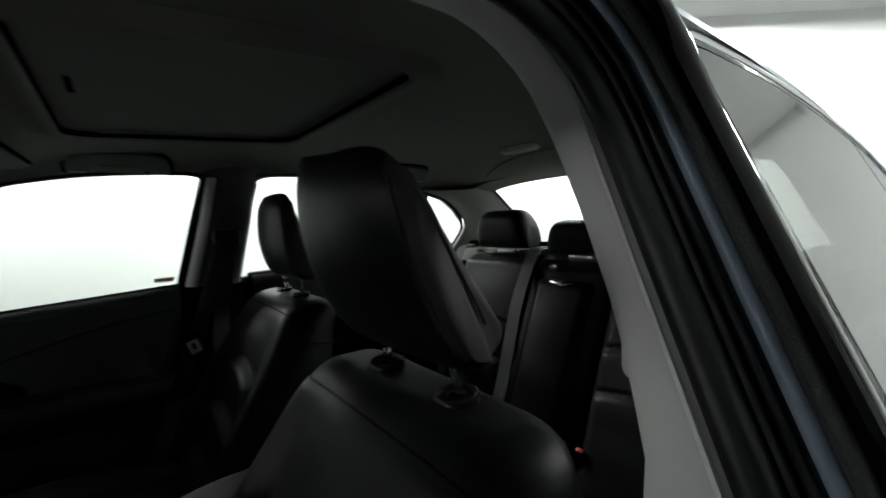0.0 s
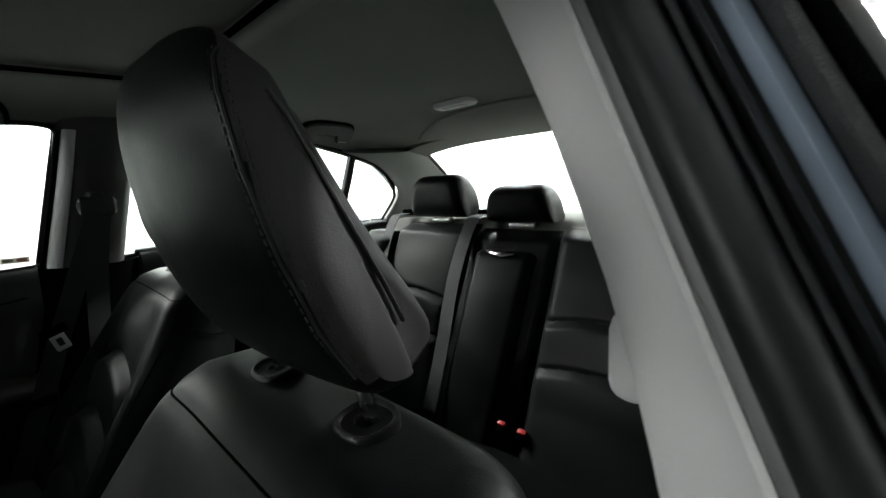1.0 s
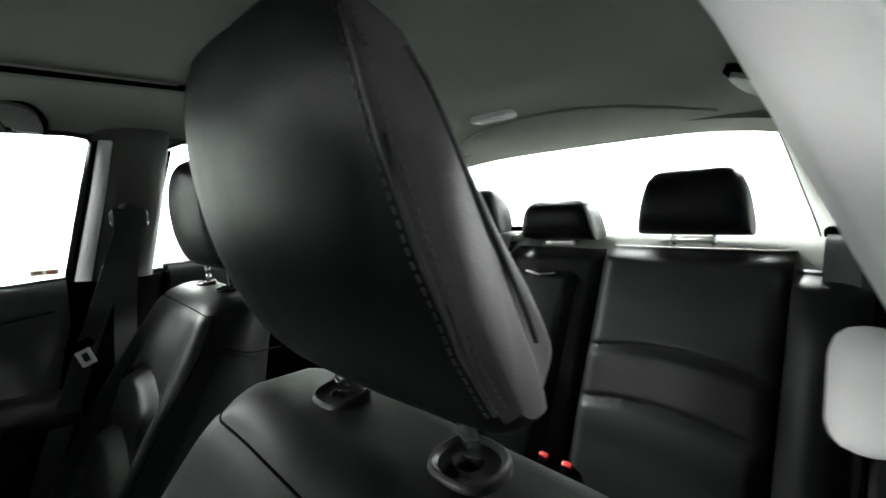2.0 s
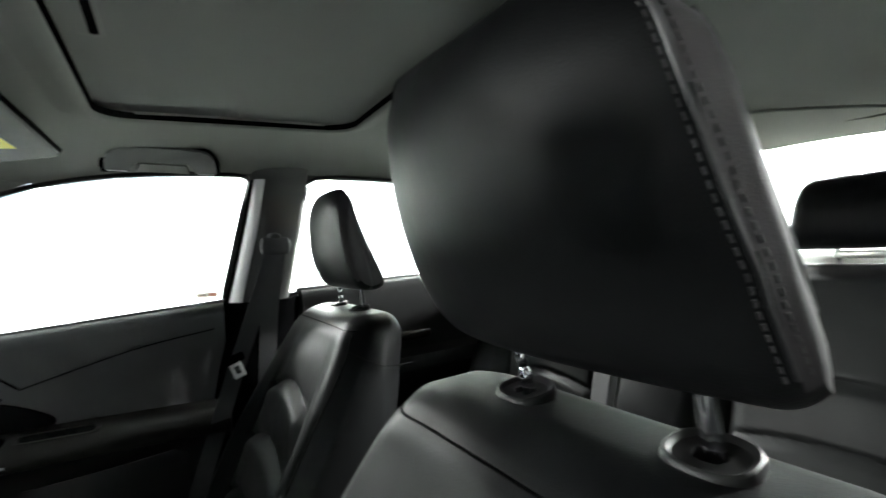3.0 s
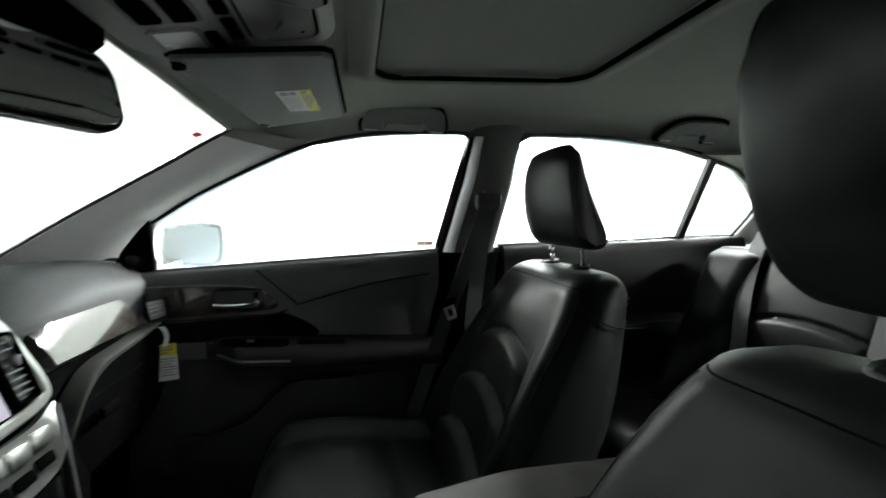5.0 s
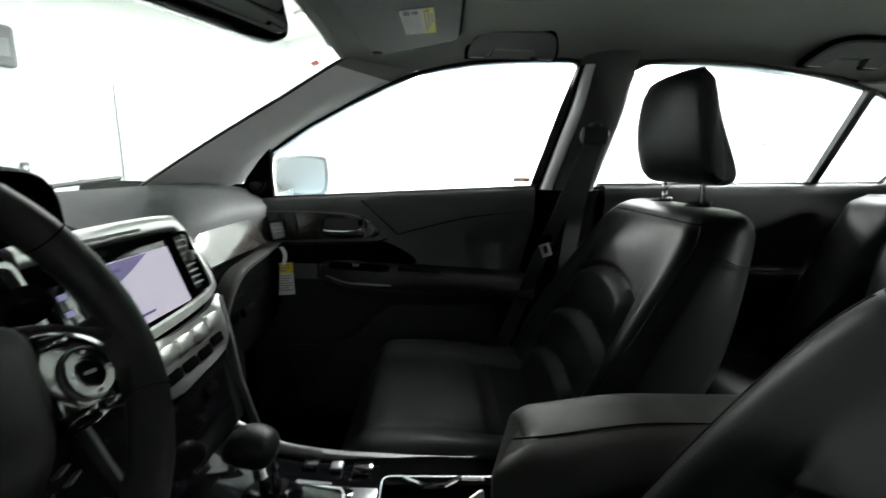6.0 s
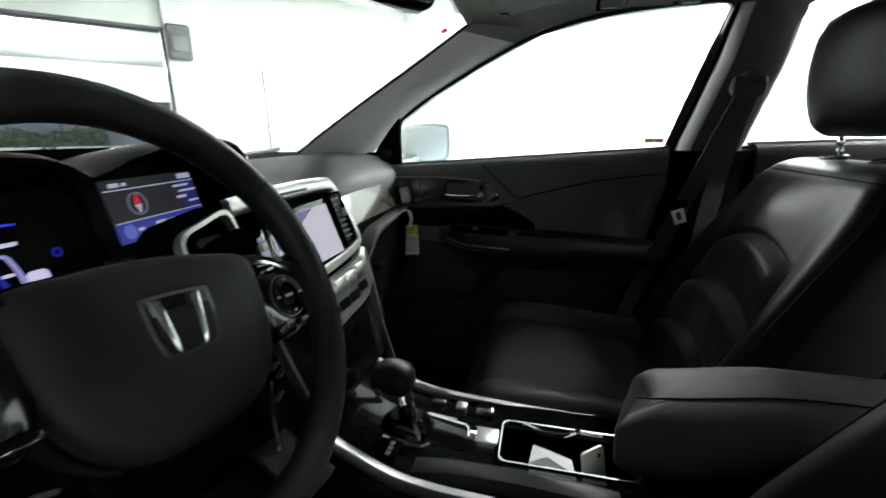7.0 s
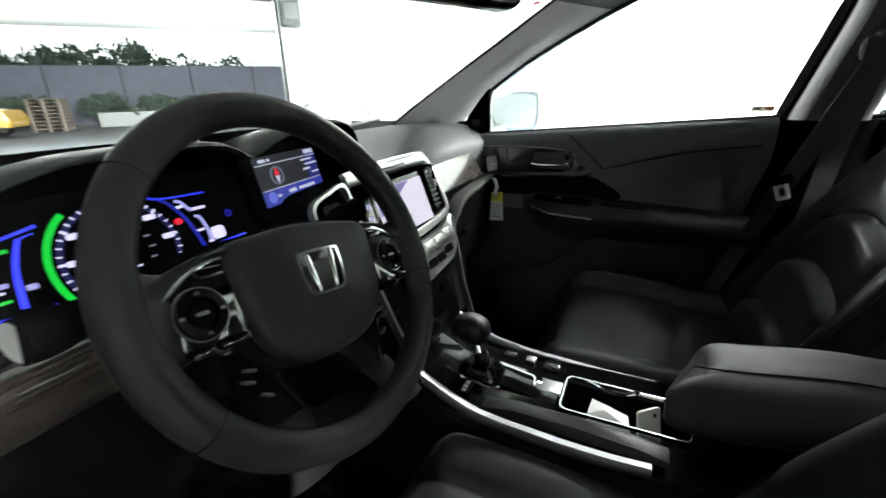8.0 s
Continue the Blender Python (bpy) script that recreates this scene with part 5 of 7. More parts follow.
def dash_prof(x):
    d = smooth(-x, 0.10, 0.2)
    c = math.exp(-((x - 0.0) / 0.13) ** 2)
    e = abs(x) / 0.72
    zt = 1.030 + 0.004 * d
    yb = 0.895 - 0.05 * c + 0.02 * d
    # opening for the instruments and the display
    k = smooth(x, -0.60, -0.57) * (1 - smooth(x, 0.055, 0.08))
    yu = yb + 0.13 * k
    return [(1.34, 0.97), (1.24, zt - .012), (1.12, zt), (1.06, zt + .002), (max(0.955, yu + .02), zt - .012), (yu + .015, zt - .045), (yu, zt - .06), (yu - .002, zt - .085), (yu + .012, .922), (yb + .015 - .03 * k, .885), (yb - .012, .868),
            (yb - .03, .845), (yb - .035, .80), (yb - .03, .72), (yb - .005, .64), (yb + .04, .57), (1.05, .50), (1.34, .50)]


part("dash_pad", loft([[(x, y, z) for y, z in dash_prof(x)] for x in [-0.75 + 1.5 * i / 90 for i in range(91)]]), M_DASH, DB, "soft black dash pad", sharp=50)
part("lower_dash", loft([[(x, y - .005, z) for y, z in dash_prof(x)[10:16]] + [(x, y + .02, z) for y, z in dash_prof(x)[15:9:-1]] for x in [-0.745 + 1.49 * i / 60 for i in range(61)]]), M_PLASTIC, DB, "hard black lower dash", sharp=50)
# passenger wood panel under the brow and silver strip
_w = []
for i in range(21):
    x = 0.315 + 0.285 * i / 20
    p = dash_prof(x)
    y0 = p[7][0]
    k = smooth(i / 20, 0, .25)
    _w.append([(x, y0 + .014, .955 - .012 * (1 - k)), (x, y0 + .008, .960 - .012 * (1 - k)), (x, y0 - .010, .936), (x, y0 - .029, .909), (x, y0 - .041, .889), (x, y0 - .030, .880), (x, y0 + .012, .90)])
part("wood_panel", loft(_w), M_WOOD, DB, "glossy dark wood panel", sharp=60)
part("trim_strip", loft([[p + Vector((0, -.004, .012 * k)), p + Vector((0, -.010, .006 * k)), p + Vector((0, -.010, -.010 * k)), p + Vector((0, .0, -.014 * k)), p + Vector((0, .03, 0))] for p, k in zip(curve_pts([(.27, .824, .770), (.288, .822, .803), (.323, .822, .840), (.387, .826, .866), (.506, .832, .873), (.655, .845, .878)], 28), [1.15 - .85 * (i / 27) ** .7 for i in range(28)])]), M_ARM, DB, "satin dark strip", sharp=60)
part("wood_panel", loft([[(x, .878 + dy, z) for dy, z in ((0, .912), (-.016, .906), (-.022, .88), (-.014, .845), (.01, .84))] for x in [-.70 + .27 * i / 8 for i in range(9)]]), M_WOOD, DB, "glossy dark wood panel", sharp=60)


def vent(c, u, v, n, w, h, slats, parent, label="air vent with black slats"):
    o = Vector(c)
    F = (o, u, v, n)
    vt = part("air_vent", frame_ring(rrect(w, h, .008), rrect(w - .010, h - .010, .006), .006, F, .002), M_PLASTIC, parent, label)
    part("vent_duct", prism(rrect(w - .010, h - .010, .006), .0012, (o - Vector(n) * .004, u, v, n)), M_RUBBER, vt)
    for i in range(slats):
        b = -h / 2 + .008 + (h - .016) * (i + .5) / slats
        part("slat", prism([(-w / 2 + .006, b - .0014), (w / 2 - .006, b - .0014), (w / 2 - .006, b + .0014), (-w / 2 + .006, b + .0014)], .006, (o - Vector(n) * .003, u, v, n), .0006, 1), M_EDGE if slats > 6 else M_RING, vt)
    return vt


vent((.634, .836, .916), (.95, -.30, 0), (0, .18, .98), (-.30, -.94, .17), .070, .054, 4, DB)
vent((-.672, .845, .925), (.95, -.3, 0), (0, .18, .98), (-.3, -.94, .14), .075, .058, 5, DB)
# glove box line
part("glovebox_lid", loft([[(x, dash_prof(.4)[12][0] - .006 + d, z) for d, z in ((.0, .80), (-.004, .795), (-.004, .66), (.004, .65), (.03, .66), (.03, .80))] for x in (.20, .21, .40, .59, .60)]), M_PLASTIC, DB, "black glove box lid")
part("glovebox_latch", rbox((.06, .012, .022), .006, 3, (.40, .822, .775)), M_PLASTIC, DB)

# one double-humped brow over the instruments and the display
BROW = curve_pts([(-.585, .885, .915), (-.577, .885, .970), (-.545, .885, 1.015), (-.495, .885, 1.042), (-.454, .885, 1.054), (-.419, .885, 1.064), (-.381, .885, 1.0685), (-.300, .885, 1.0695), (-.246, .885, 1.066), (-.219, .886, 1.057), (-.201, .888, 1.046), (-.182, .890, 1.049), (-.140, .893, 1.063), (-.100, .896, 1.0705), (-.035, .90, 1.078), (.025, .905, 1.074), (.054, .91, 1.05), (.062, .915, .965)], 90)
_bc = Vector((-.30, 0, .97))
_br = lambda p, k, y, dz: (_bc.x + (p.x - _bc.x) * k, y, _bc.z + (p.z - _bc.z) * k + dz)
part("brow", loft([[_br(p, k, p.y + dy, dz) for p in BROW] for k, dy, dz in ((.985, .014, -.003), (.990, .003, -.0015), (.997, -.003, 0), (1.004, -.001, .001), (1.012, .012, .003), (1.016, .05, .003), (1.015, .11, -.006), (1.0, .19, -.026), (.98, .25, -.05))], closed=False, caps=False), M_HOOD, DB, "black brow over instruments and display", sharp=70)
# black inner skin stands in for the shade under the brow
part("brow_shade", loft([[_br(p, k, y, dz) for p in BROW] for k, y, dz in ((.986, .897, -.003), (.975, .93, -.006), (.965, 1.0, -.014), (.960, 1.035, -.022))], closed=False, caps=False), M_MATT, DB, "black inner skin painting the shade under the brow", sharp=70)
part("instrument_recess", rbox((.66, .006, .19), .001, 1, (-.262, 1.02, .975)), M_MATT, DB, "dull black wall behind the instruments")
CF = (Vector((-.345, .945, .972)), Vector((1, 0, 0)), Vector((0, .28, .96)), Vector((0, -.96, .28)))
cl = thing("instrument_cluster", CF[0], "lit instrument cluster with green, blue and white dials", "instrument cluster")
part("dial_face", prism(rrect(.385, .132, .03, 6, -.020, -.006), .004, CF), M_MATT, cl, "dull black dial face")
G_BLUE, G_GREEN, G_WHITE, G_RED = glow("blue_light", (.03, .045, 1.0), 2.2), glow("green_light", (.0, .8, .05), 1.5), glow("white_light", (.74, .72, 1.0), 2.0), glow("red_light", (1.0, .02, .05), 1.5)
G_DEEP, G_LILAC = glow("deep_blue_light", (.012, .02, .55), 1.1), glow("lilac_light", (.45, .45, .95), 1.5)


def arc(cx, cy, r0, r1, a0, a1, n=16, frm=CF, lift=.006):
    A = [radians(a0 + (a1 - a0) * i / n) for i in range(n + 1)]
    return prism([(cx + r1 * math.cos(a), cy + r1 * math.sin(a)) for a in A] + [(cx + r0 * math.cos(a), cy + r0 * math.sin(a)) for a in A[::-1]], lift, frm)


def light_line(name, pts, w0, w1, m, label="", lift=.006, n=20):
    """Lit band along a smooth line on the dial face, w0 wide at its start and w1 at its end."""
    P = curve_pts([(u, v, 0) for u, v in pts], n)
    a, b = [], []
    for i, p in enumerate(P):
        t = (P[min(i + 1, len(P) - 1)] - P[max(i - 1, 0)]).normalized()
        w = (w0 + (w1 - w0) * i / (len(P) - 1)) / 2
        a.append((p.x - t.y * w, p.y + t.x * w))
        b.append((p.x + t.y * w, p.y - t.x * w))
    return part(name, prism(a + b[::-1], lift, CF), m, cl, label)


def lit_bar(u, v, w, h, m, name="info_bar", label=""):
    return part(name, prism(rrect(w, h, min(w, h) * .2, 1, u, v), .0065, CF), m, cl, label)


DX, DY = -.009, -.0176
part("scale_band", arc(DX, DY, .0565, .0625, -28, 208, 60, lift=.005), glow("scale_blue", (.012, .018, .13), .8), cl, "dim blue scale band")
part("eco_arc", arc(DX, DY, .0672, .0728, 126, 208, 40), G_GREEN, cl, "green light arc")
for i in range(29):
    a = 207 - 234 * i / 28
    big = i % 4 == 0
    part("tick", arc(DX, DY, .0568 if big else .0585, .0625, a - (1.3 if big else .8), a + (1.3 if big else .8), 2), G_WHITE, cl)
for u, v in ((.030, .015), (.0429, -.0119), (.0363, -.0425), (-.048, .015), (-.0575, -.0119), (-.054, -.0425), (-.009, .026)):
    lit_bar(u, v, .0135, .0062, G_WHITE, "dial_mark")
for u, v in ((.0118, .0058), (.0187, -.0051), (.0205, -.018), (.0176, -.0304), (-.036, -.005), (-.038, -.018), (-.001, .012)):
    lit_bar(u, v, .0062, .0022, glow("dim_white_light", (.5, .5, .7), .5), "inner_mark")
part("ready_lamp", prism([(-.0109 + .0062 * math.cos(a), -.0185 + .0062 * math.sin(a)) for a in [i * .35 for i in range(18)]], .008, CF), G_GREEN, cl, "green lamp")
lit_bar(-.0040, -.0175, .010, .0016, G_LILAC)
lit_bar(-.0170, -.0212, .006, .0040, G_LILAC)
lit_bar(-.0115, -.0362, .025, .0034, G_WHITE)
lit_bar(-.0160, -.0408, .013, .0036, G_WHITE)
part("warning_lamp", prism([(.0605 + .0044 * math.cos(a), .0008 + .0040 * math.sin(a)) for a in [i * .45 for i in range(14)]], .008, CF), G_RED, cl, "red lamp")
light_line("guide_line", [(.029, .0425), (.036, .0375), (.047, .0335), (.070, .0312), (.108, .0295)], .0022, .0016, G_BLUE, "blue light line")
light_line("guide_arc", [(.048, .0325), (.0583, .0240), (.0708, .0034), (.0778, -.0194), (.0816, -.0390)], .0028, .0048, G_DEEP, "blue light arc", .0055)
light_line("guide_line", [(.056, -.0425), (.09, -.0415), (.146, -.0405)], .0030, .0018, G_BLUE, "blue light line")
light_line("fuel_arc", [(.0660, .0262), (.0720, .0240), (.0786, .0150), (.0826, .0105)], .0030, .0040, G_LILAC)
lit_bar(.0930, .0112, .018, .0036, G_WHITE)
lit_bar(.0690, .0178, .008, .0034, G_WHITE)
light_line("fuel_arc", [(.0838, .0020), (.0890, .0000), (.0920, -.0080), (.0942, -.0200), (.0940, -.0350)], .0030, .0038, G_LILAC)
lit_bar(.0846, -.0172, .009, .0030, G_WHITE)
lit_bar(.0935, -.0352, .006, .0030, G_WHITE)
lit_bar(.1070, -.0270, .0185, .0170, G_WHITE, "fuel_block")
part("pump_icon", frame_ring([(.132 + .0046 * math.cos(a), -.006 + .0052 * math.sin(a)) for a in [i * .35 for i in range(18)]], [(.132 + .0028 * math.cos(a), -.006 + .0032 * math.sin(a)) for a in [i * .35 for i in range(18)]], .006, CF), G_DEEP, cl)
light_line("guide_arc", [(-.0905, .0250), (-.0985, .0080), (-.1040, -.0100), (-.1090, -.0390)], .0035, .0055, G_BLUE, "blue light arc")
light_line("guide_line", [(-.150, .0185), (-.1019, .0285), (-.0735, .0340)], .0020, .0032, G_BLUE, "blue light line")
light_line("guide_line", [(-.0905, .0250), (-.078, .0275)], .0016, .0012, G_BLUE, "blue light line")
light_line("guide_line", [(-.165, -.0400), (-.1295, -.0435), (-.0860, -.0460)], .0022, .0030, G_BLUE, "blue light line")
for u, v, w, h, m in ((-.1060, .0170, .009, .0036, G_GREEN), (-.1200, -.0284, .010, .0028, G_GREEN), (-.0969, -.0216, .0085, .0055, G_LILAC), (-.1165, -.0135, .008, .0045, G_LILAC), (-.1210, -.0195, .008, .0022, G_WHITE), (-.135, .012, .012, .004, G_WHITE), (-.140, -.020, .010, .005, G_LILAC)):
    lit_bar(u, v, w, h, m)

# upper display in its own hood
IF = (Vector((-.068, .955, .995)), Vector((.985, .13, .0)).normalized(), Vector((.0, .26, .965)).normalized(), Vector((.13, -.955, .26)).normalized())
im = thing("information_display", IF[0], "lit blue and white information display with a compass dial", "display")
part("bezel", prism(rrect(.205, .108, .012), .004, (IF[0] - IF[3] * .004, *IF[1:])), M_MATT, im, "black bezel")
G_SCR, G_NAVY, G_BAR = glow("display_grey", (.03, .03, .042), 1.0), glow("display_blue", (.07, .10, .75), .75), glow("display_white", (.75, .78, 1.0), 1.1)
part("screen", prism(rrect(.158, .078, .003), .0012, IF), G_SCR, im, "lit grey screen")
part("blue_field", prism(rrect(.158, .024, .002, 2, 0, -.027), .002, IF), G_NAVY, im, "blue field")
part("blue_field", prism(rrect(.030, .050, .002, 2, .062, .012), .002, IF), glow("display_blue_dim", (.05, .06, .45), .6), im, "blue field")
for v in (.026, -.014):
    part("screen_line", prism(rrect(.154, .0012, .0003, 1, 0, v), .003, IF), G_BAR, im)
for u, v, w, h in ((-.06, .032, .014, .005), (-.045, .032, .006, .004), (.062, .033, .026, .007), (.05, .020, .030, .003), (.06, .012, .034, .003), (.045, .004, .018, .004), (.066, -.004, .020, .003), (-.01, -.024, .018, .006), (.03, -.024, .046, .005), (.02, -.034, .07, .003), (-.045, -.026, .008, .004)):
    part("text_bar", prism(rrect(w, h, .0006, 1, u, v), .003, IF), G_BAR, im)
part("compass_ring", frame_ring([(-.035 + .015 * math.cos(a), .006 + .015 * math.sin(a)) for a in [i * .2618 for i in range(24)]], [(-.035 + .0128 * math.cos(a), .006 + .0128 * math.sin(a)) for a in [i * .2618 for i in range(24)]], .003, IF), glow("ring_blue", (.25, .27, .42), .8), im, "pale compass ring")
part("compass_needle", prism([(-.039, .006), (-.035, .018), (-.031, .006)], .0035, IF), G_RED, im, "red compass needle")
part("compass_needle", prism([(-.039, .005), (-.035, -.006), (-.031, .005)], .0035, IF), G_BAR, im)
part("dial_icon", prism([(-.062 + .009 * math.cos(a), -.026 + .009 * math.sin(a)) for a in [i * .35 for i in range(18)]], .003, IF), glow("icon_blue", (.2, .25, 1.0), 1.0), im)
# centre stack
SA = radians(20)
SF = (Vector((-.015, .790, .953)), Vector((1, 0, 0)), Vector((0, math.sin(SA), math.cos(SA))), Vector((0, -math.cos(SA), math.sin(SA))))
ST = thing("centre_stack", SF[0], "satin silver centre stack with touch screen, vents and climate buttons", "centre console")
part("stack_body", prism(rrect(.36, .29, .04, 6, .0, -.085), .06, (SF[0] - SF[3] * .064, *SF[1:]), .01), M_PLASTIC, ST)
_ou = curve_pts([(-.104, .062, 0), (.0, .067, 0), (.120, .065, 0), (.150, .052, 0), (.168, -.01, 0), (.173, -.045, 0), (.160, -.066, 0), (.10, -.076, 0), (-.02, -.080, 0), (-.10, -.076, 0)], 56)
_in = curve_pts([(-.104, .040, 0), (.0, .043, 0), (.112, .042, 0), (.138, .035, 0), (.154, -.01, 0), (.158, -.042, 0), (.148, -.054, 0), (.10, -.062, 0), (-.02, -.066, 0), (-.10, -.064, 0)], 56)
_ic = [(p.x, p.y) for p in _in]
_q = lambda p, d: SF[0] + SF[1] * p.x + SF[2] * p.y + SF[3] * d
part("silver_surround", loft([[_q(p, 0), _q(p, .007), _q(p.lerp(q, .2), .010), _q(p.lerp(q, .8), .010), _q(q, .007), _q(q, 0)] for p, q in zip(_ou, _in)]), M_SILVER, ST, "satin silver surround")
part("surround_back", prism(_ic, .002, SF), M_MATT, ST)
_lo = closed_curve([(-.190, .018), (-.180, .036), (-.150, .044), (-.112, .050), (-.106, .02), (-.110, -.036), (-.145, -.032), (-.178, -.014)], 40)
_li = [(-.146 + (x + .146) * .88, .008 + (y - .008) * .84) for x, y in _lo]
part("vent_surround", frame_ring(_lo, _li, .010, SF, .003), M_SILVER, ST, "satin silver vent surround")
part("disc_slot", prism(rrect(.115, .004, .001, 1, .005, .052), .0108, SF), M_RUBBER, ST, "dark disc slot")
part("touch_screen_bezel", prism(rrect(.172, .100, .006, 3, .022, -.018), .006, SF, .001), M_GLOSS, ST)
part("touch_screen", prism(rrect(.155, .082, .002, 2, .024, -.018), .007, SF), glow("touch_screen_light", (.88, .85, 1.0), 1.5), ST, "bright lit touch screen")
part("screen_field", prism([(-.052, -.02), (-.052, .022), (.06, .022), (.02, .006), (-.01, -.004)], .0076, SF), glow("screen_violet", (.42, .38, .75), .9), ST, "violet menu field")
bars([(-.035, .010, .04, .004), (-.045, -.012, .012, .012), (-.045, -.034, .012, .012), (-.02, -.05, .05, .003)], SF, glow("screen_icon", (.3, .28, .7), .8), ST, "screen_icon", .008)
vent(SF[0] + SF[1] * .132 + SF[2] * -.008 + SF[3] * .006, (.98, 0, 0), SF[2], SF[3], .042, .092, 8, ST)
vent(SF[0] + SF[1] * -.146 + SF[2] * .006 + SF[3] * .003, (.98, 0, 0), SF[2], SF[3], .056, .052, 4, ST)
part("vent_knob", rbox((.005, .012, .014), .002, 2, SF[0] + SF[1] * .134 + SF[3] * .014), M_SILVER, ST)
part("button_strip", prism(rrect(.024, .070, .004, 3, -.080, -.018), .009, SF, .002), M_GLOSS, ST)
for v in (.004, -.014, -.034):
    part("button_light", prism(rrect(.010, .006, .001, 2, -.080, v), .0098, SF), glow("button_violet", (.6, .6, 1.0), .9), ST)
# climate panel below
_cl = closed_curve([(-.02, -.087), (.04, -.086), (.12, -.082), (.165, -.070), (.160, -.11), (.13, -.145), (.05, -.154), (-.02, -.150)], 44)
part("climate_panel", prism(_cl, .010, SF, .003), M_SILVER, ST, "satin silver climate panel")
for i in range(2, 6):
    part("climate_button", prism(rrect(.030, .020, .003, 2, -.07 + .038 * i, -.104 + .004 * (i > 4)), .014, SF, .001), M_SILVER, ST)
    part("climate_button", prism(rrect(.030, .014, .003, 2, -.07 + .036 * i, -.132 + .005 * (i > 4)), .013, SF, .001), M_PLASTIC, ST)
part("lower_panel", prism([(-.12, -.16), (.13, -.155), (.105, -.25), (-.10, -.25)], .004, SF, .001), M_GLOSS, ST)
for u in (-.05, .06):
    part("seat_heat_switch", prism(rrect(.026, .016, .003, 2, u, -.18), .008, SF, .001), M_PLASTIC, ST)
part("edge_blade", loft([[SF[0] + SF[1] * (u + a) + SF[2] * v + SF[3] * b for a, b in ((-.0025, 0), (.0025, 0), (.0025, .012), (-.0025, .012))] for u, v in ((.165, -.075), (.150, -.13), (.125, -.20), (.115, -.28))]), M_EDGE, ST)
part("edge_blade", loft([[SF[0] + SF[1] * (u + a) + SF[2] * v + SF[3] * b for a, b in ((-.0025, 0), (.0025, 0), (.0025, .012), (-.0025, .012))] for u, v in ((-.125, -.085), (-.12, -.15), (-.115, -.20), (-.11, -.28))]), M_EDGE, ST)

# column shroud, stalks
col = thing("steering_column", (-.34, .85, .93), "black steering column shroud with two stalks", "steering column")
part("shroud", loft([[(-.335 + u * k, y, .935 + (y - .78) * -.35 + v * k) for u, v in rrect(.12, .10, .03, 4)] for y, k in ((.74, .8), (.77, 1), (.90, 1.1), (1.0, 1.15))]), M_PLASTIC, col)
st_ = part("indicator_stalk", tube([(-.385, .80, .950), (-.43, .79, .960), (-.482, .785, .9655)], [.010, .015, .0162], 16), M_PLASTIC, col)
part("stalk_knob", tube([(-.482, .785, .9655), (-.496, .783, .9665), (-.509, .782, .967)], [.0178, .0185, .0172], 18), M_PLASTIC, st_)
part("stalk_icon", prism([(.0160 * math.cos(a), .0160 * math.sin(a)) for a in [i * .35 for i in range(18)]], .0012, ((-.5085, .782, .967), (0.25, -.968, 0), (0, 0, 1), (-.968, -.25, 0))), mat("pale_stalk_face", (.16, .16, .155), .5), st_, "pale grey knob face")
st2 = part("wiper_stalk", tube([(-.285, .80, .945), (-.24, .785, .949), (-.20, .778, .956), (-.175, .775, .961)], [.009, .013, .016, .0165], 14), M_PLASTIC, col)
part("stalk_knob", tube([(-.174, .775, .961), (-.138, .771, .969), (-.131, .770, .971)], [.0180, .0172, .013], 16), M_PLASTIC, st2)

# ---------------------------------------------------------------- steering wheel
WC, WT, WR = Vector((-.312, .697, .962)), radians(26), 0.186
WU, WV = Vector((1, 0, 0)), Vector((0, math.sin(WT), math.cos(WT)))
WN = Vector((0, -math.cos(WT), math.sin(WT)))
W = lambda u, v, n: WC + WU * u + WV * v + WN * n
RO = radians(-9)
sw = thing("steering_wheel", WC, "black leather steering wheel with chrome badge and button pods", "steering wheel")
RG = WR - .0165


def rim_arc(a0, a1, n, r, ring=False):
    pts = [W(RG * math.cos(radians(a0 + (a1 - a0) * i / n)), RG * .970 * math.sin(radians(a0 + (a1 - a0) * i / n)), 0) for i in range(n + (0 if ring else 1))]
    return tube(pts, r, 16, ring=ring, up=tuple(WN))


rim = part("rim", rim_arc(0, 360, 96, .0165, True), M_LEATHER_G, sw, "black leather rim", sharp=80)
for a in (134, 28, 205, -25):
    part("rim_seam", rim_arc(a - .25, a + .25, 2, .0168), M_MATT, rim)


WU0, WV0 = WU, WV
WU, WV = WU0 * math.cos(RO) + WV0 * math.sin(RO), WV0 * math.cos(RO) - WU0 * math.sin(RO)
W = lambda u, v, n: WC + WU * u + WV * v + WN * n


def wheel_poly(pts, n0, n1, bev, m, name, label="", n=48):
    P = closed_curve(pts, n)
    return part(name, prism(P, n1 - n0, (W(0, 0, n0), WU, WV, WN), bev, 3), m, sw, label)


